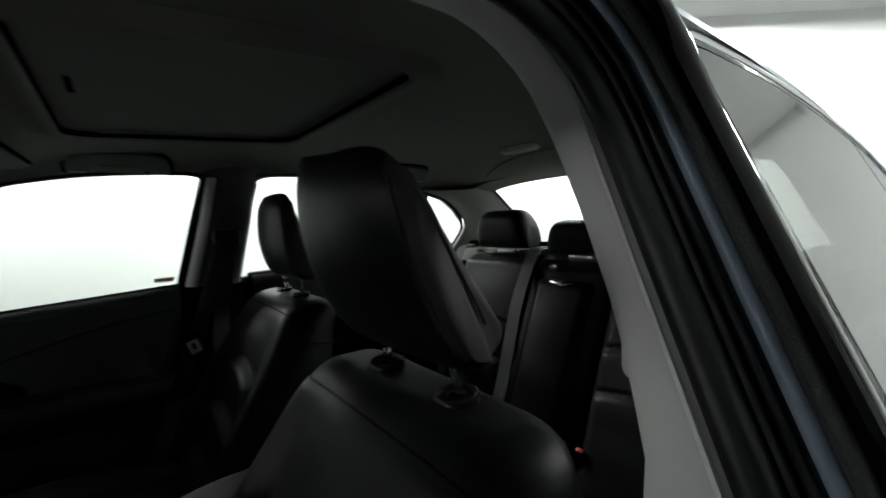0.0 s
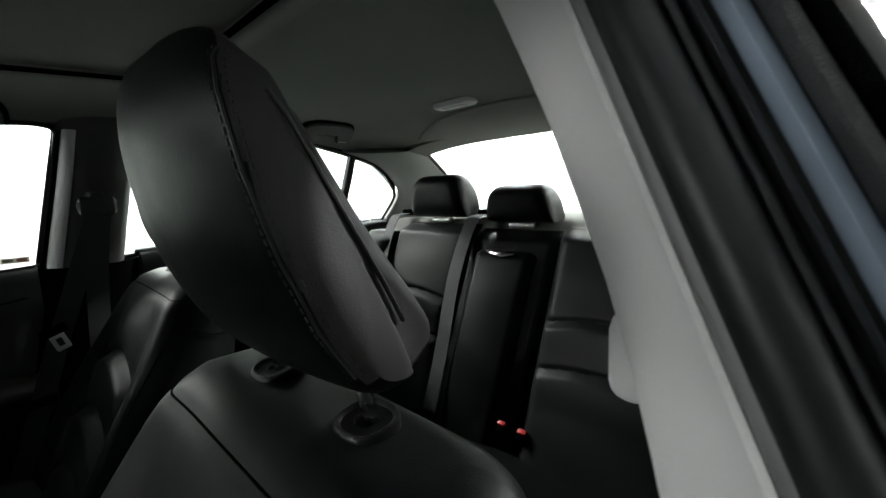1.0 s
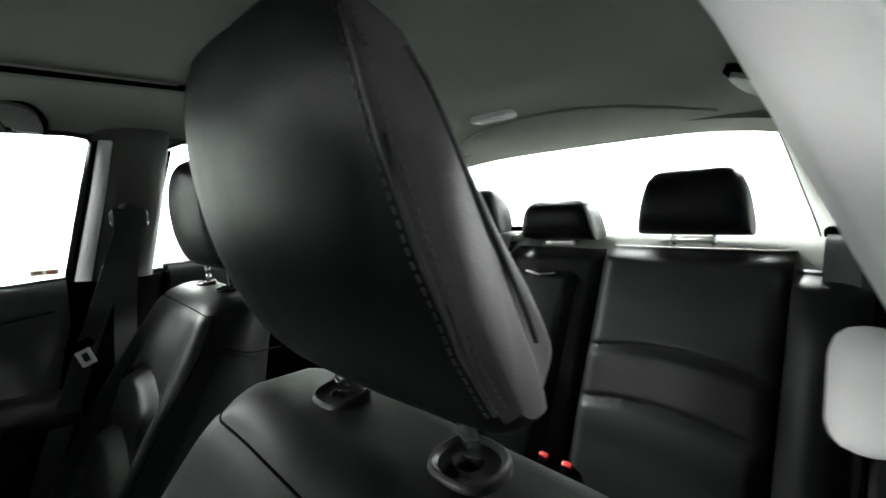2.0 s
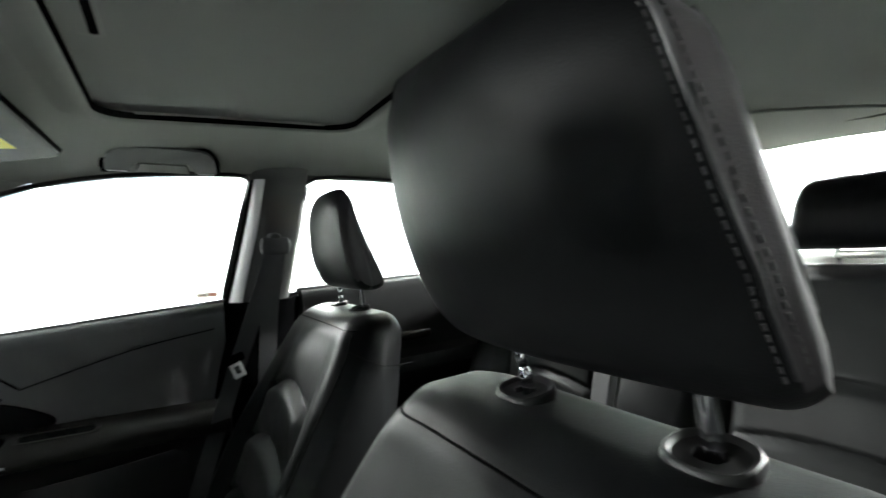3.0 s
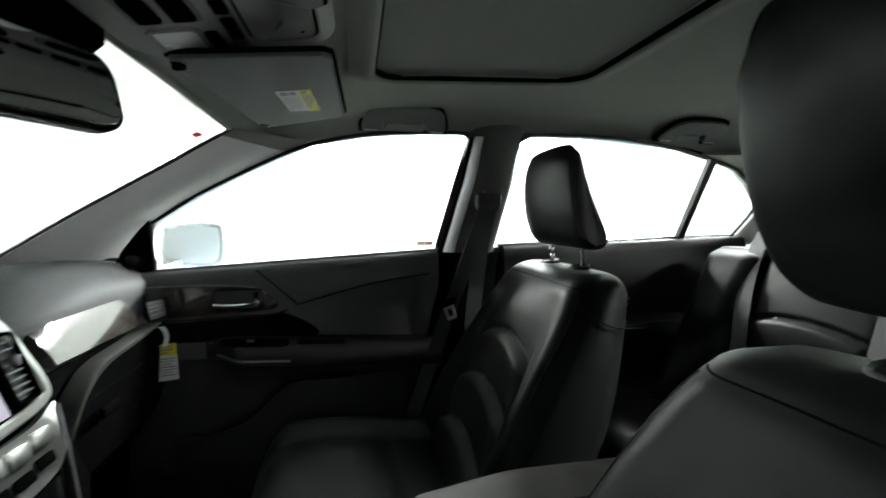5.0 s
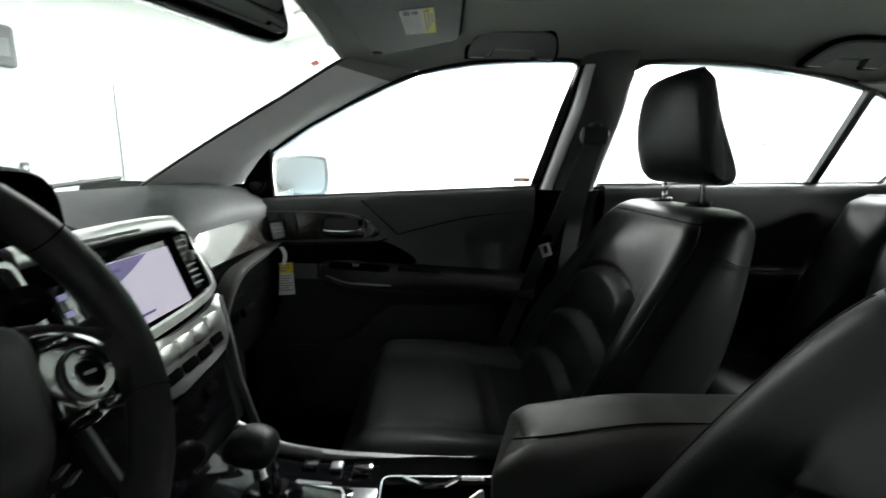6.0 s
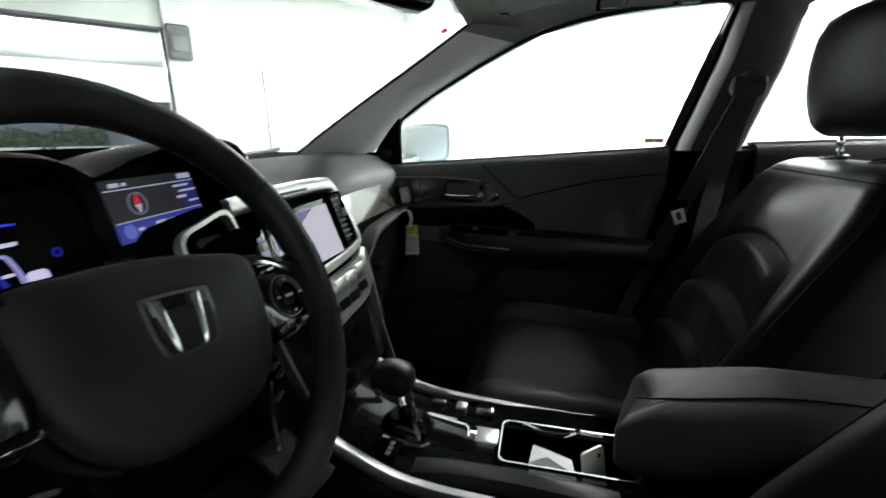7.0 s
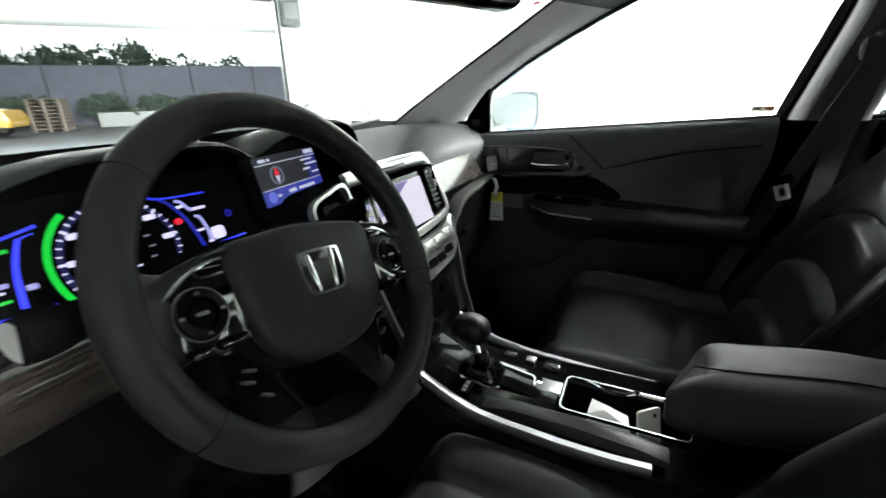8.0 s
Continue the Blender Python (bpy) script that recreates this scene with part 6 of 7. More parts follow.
# spokes and pods
circle = lambda r, n=28: [(r * math.cos(a), r * math.sin(a)) for a in [2 * math.pi * i / n for i in range(n)]]
for s in (-1, 1):
    loops = []
    for i in range(11):
        f = i / 10
        x = s * (.070 + (.166 - .070) * f)
        hh = .034 - .004 * f + .020 * f ** 4
        cy = -.008 - .002 * f
        n0 = -.030 + .027 * f
        loops.append([W(x, cy + hh * math.cos(a), n0 + .012 * math.sin(a)) for a in [2 * math.pi * k / 20 for k in range(20)]])
    part("spoke", loft(loops), M_LEATHER_G, sw, sharp=60)
    pod = wheel_poly([(s * .086, .0265), (s * .101, .0245), (s * .117, .0190), (s * .132, .0105), (s * .144, .0), (s * .148, -.014), (s * .142, -.034), (s * .118, -.047), (s * .094, -.047), (s * .084, -.010)], -.022, .0, .005, M_GLOSS, "button_pod", "gloss black button pod")
    o = W(s * .119, -.0125, .0)
    F4 = (o, WU, WV, WN)
    part("control_ring", frame_ring(circle(.0200), circle(.0118), .0045, F4, .0016), M_GLOSS, pod, "gloss black control ring")
    part("ring_edge", frame_ring(circle(.0212), circle(.0202), .0022, F4, .0004), M_EDGE, pod, "thin satin edge")
    part("control_button", prism(circle(.0098), .0035, F4, .0012), M_PLASTIC, pod)
    part("button_print", prism(rrect(.010, .0028, .0006, 1), .0039, F4), M_EDGE, pod)
    for q in range(4):
        part("button_print", prism(rrect(.0036, .0026, .0006, 1, .0158 * math.cos(q * 1.571), .0158 * math.sin(q * 1.571)), .0049, F4), M_EDGE, pod)
    for u, v, w, h in ((.103, .0165, .024, .0085), (.101, -.040, .026, .009), (.128, -.0405, .018, .008)):
        part("rocker", prism(rrect(w, h, .0035, 3, s * u, v), .004, (W(0, 0, .0), WU, WV, WN), .0018), M_GLOSS, pod, "gloss black rocker button")
    part("rocker_line", prism(rrect(.018, .0012, .0004, 1, s * .103, .0207), .0042, (W(0, 0, .0), WU, WV, WN)), M_CHROME, pod)
    part("trim_blade", tube(curve_pts([W(s * .090, .0265, .000), W(s * .105, .0250, .001), W(s * .126, .0155, .001), W(s * .144, .0030, -.001)], 14), .0024, 8), M_CHROME, sw, "bright blade along the pod")
    # leather skin that runs from the rim over the pod to the cover
    skin = []
    for u, up, lo, nc in ((.170, .036, -.006, -.006), (.160, .0235, .000, -.005), (.150, .0195, .002, -.005), (.138, .0225, .0070, -.005), (.125, .0270, .0160, -.005), (.110, .0315, .0235, -.005), (.096, .0340, .0262, -.004), (.084, .0350, .0262, -.004)):
        skin.append([W(s * u, (up + lo) / 2 + (up - lo) / 2 * math.cos(a), nc + .009 * math.sin(a)) for a in [2 * math.pi * k / 16 for k in range(16)]])
    part("spoke_skin", loft(skin), M_LEATHER_G, sw, "leather skin over the spoke", sharp=70)
    # same blade on both sides; the left one is blackened to imitate shade
    part("trim_blade", tube(curve_pts([W(s * .0710, -.0780, -.010), W(s * .0640, -.0950, -.011), W(s * .0570, -.1130, -.011), W(s * .0505, -.1310, -.008)], 12), .0022, 8), M_CHROME if s > 0 else M_MATT, sw, "lower spoke blade, chrome at right, blackened for shade at left")
    for u, v, a in ((.088, -.0690, 20), (.093, -.0775, 25), (.080, -.0945, 30)):
        c, d = math.cos(radians(a)), s * math.sin(radians(a))
        part("switch_tip", prism([(s * u + p * c - q * d, v + p * d + q * c) for p, q in rrect(.011, .0026, .0010, 2)], .006, (W(0, 0, -.020), WU, WV, WN), .001), M_EDGE, sw, "satin switch tip")
    # lower arm: dull plastic above, leather stub where it meets the rim
    arm = []
    for i in range(13):
        f = i / 12
        v = -.050 - .122 * f
        c = s * (.052 + .006 * f) - (.014 if s < 0 else .0)
        w = .022 + .003 * math.cos(math.pi * f) + .012 * max(0, (f - .72) / .28) ** 2
        n0 = -.046 + .044 * smooth(f, .25, .95)
        arm.append([W(c + w * math.cos(a), v, n0 + .010 * math.sin(a)) for a in [2 * math.pi * k / 20 for k in range(20)]])
    part("lower_arm", loft(arm[:8]), M_MATT, sw, "black plastic lower arm")
    part("arm_stub", loft([[p + WN * .0015 for p in l] for l in arm[7:]]), M_LEATHER_G, sw, "black leather stub at the rim", sharp=60)
# airbag cover
_pad = closed_curve([(-.088, .034), (-.045, .043), (.0, .046), (.045, .043), (.088, .034), (.0905, .0), (.083, -.040), (.066, -.068), (.032, -.086), (-.032, -.086), (-.066, -.068), (-.083, -.040), (-.0905, 0)], 72)
part("airbag_cover", loft([[W(x * k, -.012 + (y + .012) * k, n) for x, y in _pad] for k, n in ((1, -.04), (1.0, -.012), (.988, -.004), (.955, .003), (.90, .007), (.8, .010), (.5, .013), (.2, .014))]), M_LEATHER_G, sw, "smooth black airbag cover", sharp=60)
part("cover_groove", tube([W(x * 1.006, -.012 + (y + .012) * 1.006, -.011) for x, y in _pad], .0016, 6, ring=True), M_MATT, sw)
# badge: plain chrome frame with two bars
bo = W(-.004, -.008, .0128)
_bo = closed_curve([(-.0265, .0185), (-.022, .0215), (0, .0222), (.022, .0215), (.0265, .0185), (.0255, -.004), (.0215, -.0185), (.016, -.0218), (0, -.0224), (-.016, -.0218), (-.0215, -.0185), (-.0255, -.004)], 48)
part("badge_frame", frame_ring(_bo, [(x * .87, y * .86) for x, y in _bo], .0045, (bo, WU, WV, WN), .0014), M_CHROME, sw, "chrome badge frame")
part("badge_back", prism([(x * .88, y * .88) for x, y in _bo], .001, (bo, WU, WV, WN)), M_GLOSS, sw)
for s in (-1, 1):
    part("badge_bar", prism([(s * .0085, -.019), (s * .0125, -.019), (s * .0185, .0185), (s * .0120, .0185)], .0045, (bo, WU, WV, WN), .001), M_CHROME, sw, "chrome bar")

# ---------------------------------------------------------------- centre console
CC = thing("centre_console", (0, .4, .3), "black centre console with satin silver edges and gloss black top", "centre console")
_l = []
for y in sorted([-.12 + .92 * i / 26 for i in range(27)] + [.3035, .3045, .4865, .4875]):
    zw = .070 if .304 < y < .487 else 0
    zt = .632 + .035 * smooth(y, .60, .80) - .06 * smooth(-y, -.30, .02)
    _l.append([(-.118, y, .31), (-.122, y, zt - .03), (-.118, y, zt - .004), (-.108, y, zt), (-.09, y, zt - .006), (-.0315, y, zt - .006), (-.0305, y, zt - .006 - zw), (.0555, y, zt - .006 - zw), (.0565, y, zt - .006), (.09, y, zt - .006), (.108, y, zt), (.118, y, zt - .004), (.122, y, zt - .03), (.118, y, .31)])
part("console_body", loft(_l), M_PLASTIC, CC)
part("gloss_top", loft([[(-.088, y, z + .001), (-.088, y, z + .006), (-.08, y, z + .010), (.08, y, z + .010), (.088, y, z + .006), (.088, y, z + .001)] for y, z in ((.495, .627), (.56, .628), (.62, .632), (.68, .645), (.74, .668), (.78, .69))]), M_GLOSS, CC, "gloss black gear plate")
for s in (-1, 1):
    p = curve_pts([(s * .113, .352, .645), (s * .114, .42, .642), (s * .114, .50, .644), (s * .114, .60, .654), (s * .114, .68, .688), (s * .118, .76, .735)] if s < 0 else [(.113, .345, .622), (.114, .42, .622), (.114, .50, .626), (.114, .60, .634), (.114, .68, .656), (.118, .78, .72)], 40)
    part("edge_trim", loft([[q + Vector((-.010 * s, 0, .0)), q + Vector((-.006 * s, 0, .007)), q + Vector((.004 * s, 0, .007)), q + Vector((.009 * s, 0, -.004)), q + Vector((.006 * s, 0, -.010)), q + Vector((-.008 * s, 0, -.008))] for q in p]), M_RAIL, CC, "dark satin silver edge strip", sharp=60)
# gear lever
gl = part("gear_gate", prism(rrect(.055, .16, .010, 4, .005, .590), .004, ((0, .0, .5595), (1, 0, 0), (0, .99, .14), (0, -.14, .99)), .001), M_GLOSS, CC, "gloss black gear gate")
part("gate_trim", loft([[(x + a, y, .6405 + .10 * (y - .56) + b) for a, b in ((-.0016, 0), (-.0016, .004), (.0016, .004), (.0016, 0))] for x, y in ((.034, .640), (.032, .60), (.028, .545))]), M_CHROME, CC, "chrome gate strip")
part("gate_trim", tube([(.028, .545, .643), (.020, .538, .642), (.002, .536, .641)], .0028, 8), M_CHROME, CC, "chrome gate strip")
part("gate_plate", prism(rrect(.034, .040, .004, 3, .018, .512), .004, ((0, 0, .634), (1, 0, 0), (0, 1, 0), (0, 0, 1)), .001), M_EDGE, CC, "dark satin plate behind the gate")
part("gate_letters", prism(rrect(.004, .050, .001, 1, .040, .585), .0012, ((0, 0, .5835), (1, 0, 0), (0, 1, .1), (0, -.1, 1))), M_GREY, CC)
gear = part("gear_lever", tube([(.0, .628, .645), (.0, .632, .68), (.0, .640, .705)], [.017, .013, .012], 14), M_GLOSS, CC, "gloss black gear lever shaft")
_k = closed_curve([(-.034, -.004), (-.028, .016), (-.006, .027), (.022, .022), (.036, .002), (.030, -.014), (.006, -.020), (-.022, -.022)], 36)
part("gear_knob", loft([[(x, .652 + a * k, .728 + b * k) for a, b in _k] for x, k in ((-.027, .30), (-.0245, .6), (-.017, .88), (-.008, .98), (0, 1), (.008, .98), (.017, .88), (.0245, .6), (.027, .30))]), M_LEATHER, gear, "black leather gear knob", sharp=70)
part("knob_collar", tube([(.0, .636, .692), (.0, .640, .706)], [.0165, .0145], 16), M_CHROME, gear, "chrome collar")
part("release_button", rbox((.012, .010, .014), .003, 2, (-.020, .668, .716)), M_EDGE, gear)
part("lever_boot", loft([[(u * k, .632 + v * k, z) for u, v in rrect(.062, .085, .02, 4)] for k, z in ((1, .643), (.92, .654), (.55, .668))]), M_GLOSS, CC)
part("boot_trim", frame_ring([(u, .632 + v) for u, v in rrect(.072, .096, .022, 5)], [(u, .632 + v) for u, v in rrect(.062, .085, .02, 5)], .005, ((0, 0, .5795), (1, 0, 0), (0, 1, .1), (0, -.1, 1)), .0015), M_CHROME, CC, "chrome ring round the lever")
part("button_block", rbox((.034, .026, .008), .003, 2, (-.060, .640, .650)), M_PLASTIC, CC)
bars([(-.074, .634, .007, .007), (-.064, .634, .007, .007), (-.054, .634, .007, .007)], ((0, 0, .6545), (1, 0, 0), (0, 1, 0), (0, 0, 1)), M_GREY, CC)
part("drive_button", rbox((.020, .024, .007), .002, 2, (.078, .600, .641)), M_GLOSS, CC)
part("drive_button", rbox((.018, .018, .008), .002, 2, (.076, .560, .640)), M_EDGE, CC, "satin push button")
part("brake_switch", rbox((.030, .030, .008), .003, 2, (.074, .520, .638)), M_GLOSS, CC)
# leather hand ramp beside the gear plate
part("side_pad", loft([[(-.075 + a, y, .640 + b * k) for a, b in ((-.018, 0), (-.012, .016), (.006, .02), (.018, .012), (.02, 0))] for y, k in ((.33, .2), (.37, .7), (.45, 1), (.55, .9), (.60, .3))]), M_LEATHER, CC)
# cup holder well with its chrome rim
CUP = [(p[0], p[1]) for p in rrect(.092, .192, .012, 4, .0125, .393)]
part("cup_rim", frame_ring([(x * 1, y) for x, y in CUP], [(.0125 + (x - .0125) * .94, .393 + (y - .393) * .972) for x, y in CUP], .006, ((0, 0, .634), (1, 0, 0), (0, 1, 0), (0, 0, 1)), .002), M_CHROME, CC, "chrome cup holder rim")
_ci = [(.0125 + (x - .0125) * .94, .393 + (y - .393) * .972) for x, y in CUP]
part("cup_floor", prism([(.0125 + (x - .0125) * .97, y) for x, y in _ci], .003, ((0, 0, .5585), (1, 0, 0), (0, 1, 0), (0, 0, 1))), M_RUBBER, CC, "black rubber cup holder mat")
part("cup_divider", tube([(.047, .455, .645), (.025, .425, .650), (.030, .395, .648), (.048, .372, .645)], .004, 8), M_CHROME, CC, "chrome cup divider")
# armrest box: one domed pad that rises to the rear, its front edge slanted forward on the driver's side
ARM_SEC = [(-.084, .698), (-.093, .705), (-.096, .718), (-.090, .737), (-.075, .755), (-.055, .765), (-.035, .770), (-.015, .771), (.01, .771), (.03, .770), (.05, .762), (.07, .745), (.085, .725), (.088, .710), (.082, .698)]
arm_lift = lambda y: .022 * smooth(.30 - y, -.02, .17)


def padded(y1, zm, nose, low):
    out = []
    for i in range(37):
        f = (i / 36) ** 1.8
        l = []
        for u, z in ARM_SEC:
            y0 = .300 + .047 * smooth(-u, .028, .072)
            y = y0 + (y1 - y0) * f
            k = math.sqrt(max(0.0, 1 - max(0.0, 1 - (y0 - y) / nose) ** 2))
            l.append((u * (.90 + .10 * k), y, zm + (z + arm_lift(y) - zm) * (low + (1 - low) * k)))
        out.append(l)
    return loft(out)


part("armrest_pad", padded(-.12, .724, .026, .60), M_ARM, CC, "padded charcoal vinyl armrest", sharp=60)
_sy = [.318 - .40 * i / 30 for i in range(31)]
part("armrest_seam", tube([(-.035, y, .7702 + arm_lift(y) - .05 * max(0, y - .285)) for y in _sy], .0011, 6), M_MATT, CC)
part("armrest_bin", loft([[(u * .095, y, z) for u, z in ((-.8, .40), (-.8, .70), (.8, .70), (.8, .40))] for y in (.285, .1, -.11)]), M_PLASTIC, CC)
part("pen_strip", rbox((.012, .05, .006), .002, 2, (.105, .315, .635)), M_PLASTIC, CC)
# things in the cup holder
fob = thing("key_card", (.0, .345, .565), "pale grey key card with an eyelet in the cup holder", "key card")
FF = (Vector((-.010, .366, .594)), Vector((.66, -.75, 0)).normalized(), Vector((.16, .14, .97)).normalized(), Vector((-.735, -.647, .213)).normalized())
part("card_body", prism(rrect(.042, .080, .005, 3, .02, .014), .004, FF, .001), mat("pale_key_plastic", (.62, .62, .56), .5), fob)
part("eyelet", prism([(.030 + .0035 * math.cos(a), .042 + .0035 * math.sin(a)) for a in [i * .52 for i in range(12)]], .0046, FF), M_RUBBER, fob)
pap = thing("paper_slip", (-.02, .40, .565), "crumpled white paper slip in the cup holder", "paper")
part("sheet", loft([[(x, y, .600 + z * 1.6) for x, y, z in r] for r in (((-.04, .44, .0), (-.03, .42, .004), (-.035, .375, 0)), ((-.02, .445, .02), (-.012, .42, .026), (-.018, .38, .014)), ((.0, .44, .03), (.004, .415, .024), (.0, .385, .02)))], closed=False), M_WHITE, pap)

# ---------------------------------------------------------------- overhead: visors, console, mirror, handles, lamps
def visor(s, label):
    v = thing("sun_visor", (s * .33, .5, 1.34), label, "sun visor", "sun visors")
    plan = [(.105, .585), (.055, .398), (.062, .388), (.352, .380), (.372, .386), (.385, .402), (.492, .530), (.497, .548), (.485, .560), (.30, .578), (.115, .592)]
    P = []
    for a, b in zip(plan, plan[1:] + plan[:1]):
        P += [(s * (a[0] + (b[0] - a[0]) * i / 4), a[1] + (b[1] - a[1]) * i / 4) for i in range(4)]
    if s < 0:
        P = P[::-1]
    cx, cy = s * .27, .49
    zf = lambda x, y: 1.3425
    part("panel", loft([[(cx + (x - cx) * k, cy + (y - cy) * k, zf(x, y) + dz) for x, y in P] for k, dz in ((.93, .006), (.97, .005), (.992, .002), (1, -.002), (.996, -.006), (.984, -.0085), (.96, -.0090), (.5, -.0090), (.1, -.0090))]), M_VISOR, v, "grey vinyl visor panel", sharp=30)
    # black tube stands in for the shadow along the visor's edge
    part("edge_shade", tube([(cx + (x - cx) * 1.004, cy + (y - cy) * 1.004, zf(x, y) - .001) for x, y in P], .0036, 8, ring=True), M_CARPET, v, "black tube painting the shadow round the visor edge")
    part("pivot", tube([(s * .478, .548, 1.33), (s * .478, .548, 1.36)], .010, 10), M_VISOR, v)
    part("clip", tube([(s * .125, .582, 1.328), (s * .125, .586, 1.345), (s * .128, .592, 1.352)], .009, 10), M_PLASTIC, v, "dark visor clip")
    return v


visor(1, "grey sun visor folded up with a yellow warning label")
FR = (Vector((.223, .483, 1.3333)), Vector((-.40, -.915, 0)), Vector((1, -.045, 0)), Vector((0, 0, -1)))
lab = thing("warning_label", FR[0], "white and yellow printed warning label on the visor", "label")
part("paper", prism(rrect(.060, .120, .002, 2, .030, .060), .0006, FR), M_WHITE, lab)
part("yellow_band", prism(rrect(.021, .120, .001, 2, .0495, .060), .001, FR), M_YELLOW, lab, "yellow band")
bars([(.042 + .006 * i, .020, .003, .085 - .02 * i) for i in range(3)], FR, M_INK, lab, lift=.0013)
bars([(.042, .006, .010, .009)], FR, M_INK, lab, lift=.0013)
bars([(.006, .006, .012, .016), (.021, .008, .012, .012)], FR, M_INK, lab, lift=.0013)
bars([(.006 + .005 * i, .030, .0018, .080 - .01 * (i % 3)) for i in range(6)], FR, mat("pale_ink", (.5, .5, .5), .7), lab, lift=.0013)
visor(-1, "grey sun visor folded up against the headliner")

oc = thing("overhead_console", (0, .49, 1.37), "grey overhead console with map lamps, buttons and sunglasses bin", "overhead console")
# its underside is one sloping plane
OF = (Vector((0, .505, 1.3565)), Vector((1, 0, 0)), Vector((0, .986, -.168)), Vector((0, -.168, -.986)))
oq = lambda x, y, d=0.0: OF[0] + OF[1] * x + OF[2] * y + OF[3] * d
_p = rrect(.27, .245, .05, 6)
part("housing", loft([[(x * 1.03, .505 + y * 1.03, roof_z(x, min(.505 + y, .63)) + .006) for x, y in _p]] + [[oq(x * k, y * k, d) for x, y in _p] for k, d in ((1.0, -.006), (.985, -.002), (.96, 0), (.6, 0), (.2, 0))]), M_TRIM, oc, sharp=40)
_b = rrect(.182, .078, .016, 5, 0, -.061)
_bs = lambda k: [(x * k, -.061 + (y + .061) * (1 - (1 - k) * 2)) for x, y in _b]
part("bin_groove", frame_ring(_bs(1.03), _bs(.975), .0008, OF), M_CARPET, oc, "dark gap round the bin lid")
part("bin_rim", frame_ring(_bs(1.085), _bs(1.03), .0030, OF, .001), M_TRIM, oc, "raised rim round the bin lid")
part("sunglasses_bin", loft([[oq(x, y, d) for x, y in _bs(k)] for k, d in ((.98, -.001), (.98, .0035), (.965, .005), (.8, .006), (.4, .006))]), M_TRIM, oc, "sunglasses bin lid", sharp=40)
part("bin_mark", prism(rrect(.005, .004, .001, 2, .068, -.083), .0066, OF), M_CARPET, oc)
part("button_panel", prism(rrect(.20, .020, .004, 3, 0, -.006), .0022, OF, .0008), M_BTRIM, oc, "darker button strip")
for x in (-.068, -.038, .038, .068):
    part("roof_button", prism(rrect(.024, .014, .003, 3, x, -.006), .0052, OF, .0015), M_PLASTIC, oc)
part("roof_button", prism(rrect(.030, .015, .003, 3, 0, -.006), .0052, OF, .0015), M_PLASTIC, oc)
part("button_panel", prism(rrect(.066, .070, .006, 3, 0, .052), .0022, OF, .0008), M_BTRIM, oc, "darker button plate")
for v in (.034, .068):
    part("roof_button", prism(rrect(.050, .024, .004, 3, 0, v), .0062, OF, .002), M_PLASTIC, oc)
for g in (-1, 1):
    part("lamp_bezel", frame_ring(rrect(.078, .058, .012, 4, g * .085, .058), rrect(.066, .046, .008, 4, g * .085, .058), .003, OF, .001), M_TRIM, oc)
    part("map_lamp", prism(rrect(.066, .046, .008, 4, g * .085, .058), .0025, OF, .001), mat("lamp_lens", (.62, .63, .63), .25), oc, "clear map lamp lens")
    part("lamp_button", prism(rrect(.050, .014, .003, 3, g * .085, .020), .006, OF, .002), M_PLASTIC, oc)
part("sensor_cover", loft([[(x * k, .655 + y * k, z) for x, y in rrect(.12, .06, .02, 5)] for k, z in ((1, 1.345), (1, 1.325), (.8, 1.312), (.5, 1.308))]), M_PLASTIC, oc, "black sensor cover on the windscreen")

rm = thing("rear_view_mirror", (-.14, .56, 1.23), "black interior rear-view mirror hanging from the windscreen", "rear-view mirror")
MF = (Vector((-.14, .62, 1.247)), Vector((.93, -.36, .02)).normalized(), Vector((0, .20, .98)).normalized())
MF = (*MF, MF[1].cross(MF[2]))
q = lambda x, y, n: MF[0] + MF[1] * x + MF[2] * y + MF[3] * n
_mo = rrect(.235, .072, .022, 6)
part("mirror_housing", loft([[q(x * k, y * k, n) for x, y in _mo] for k, n in ((.98, .002), (1.0, -.002), (1, -.014), (.92, -.026), (.6, -.036), (.2, -.038))]), M_GLOSS, rm, "black mirror housing", sharp=60)
part("mirror_glass", prism([(x * .95, y * .90) for x, y in _mo], .003, (q(0, 0, .0005), MF[1], MF[2], MF[3]), .001), M_MIRROR, rm, "mirror glass")
part("mirror_stem", tube([q(0, .0, -.03), q(.02, .04, -.05), (-.06, .66, 1.315)], [.014, .012, .014], 12), M_PLASTIC, rm)


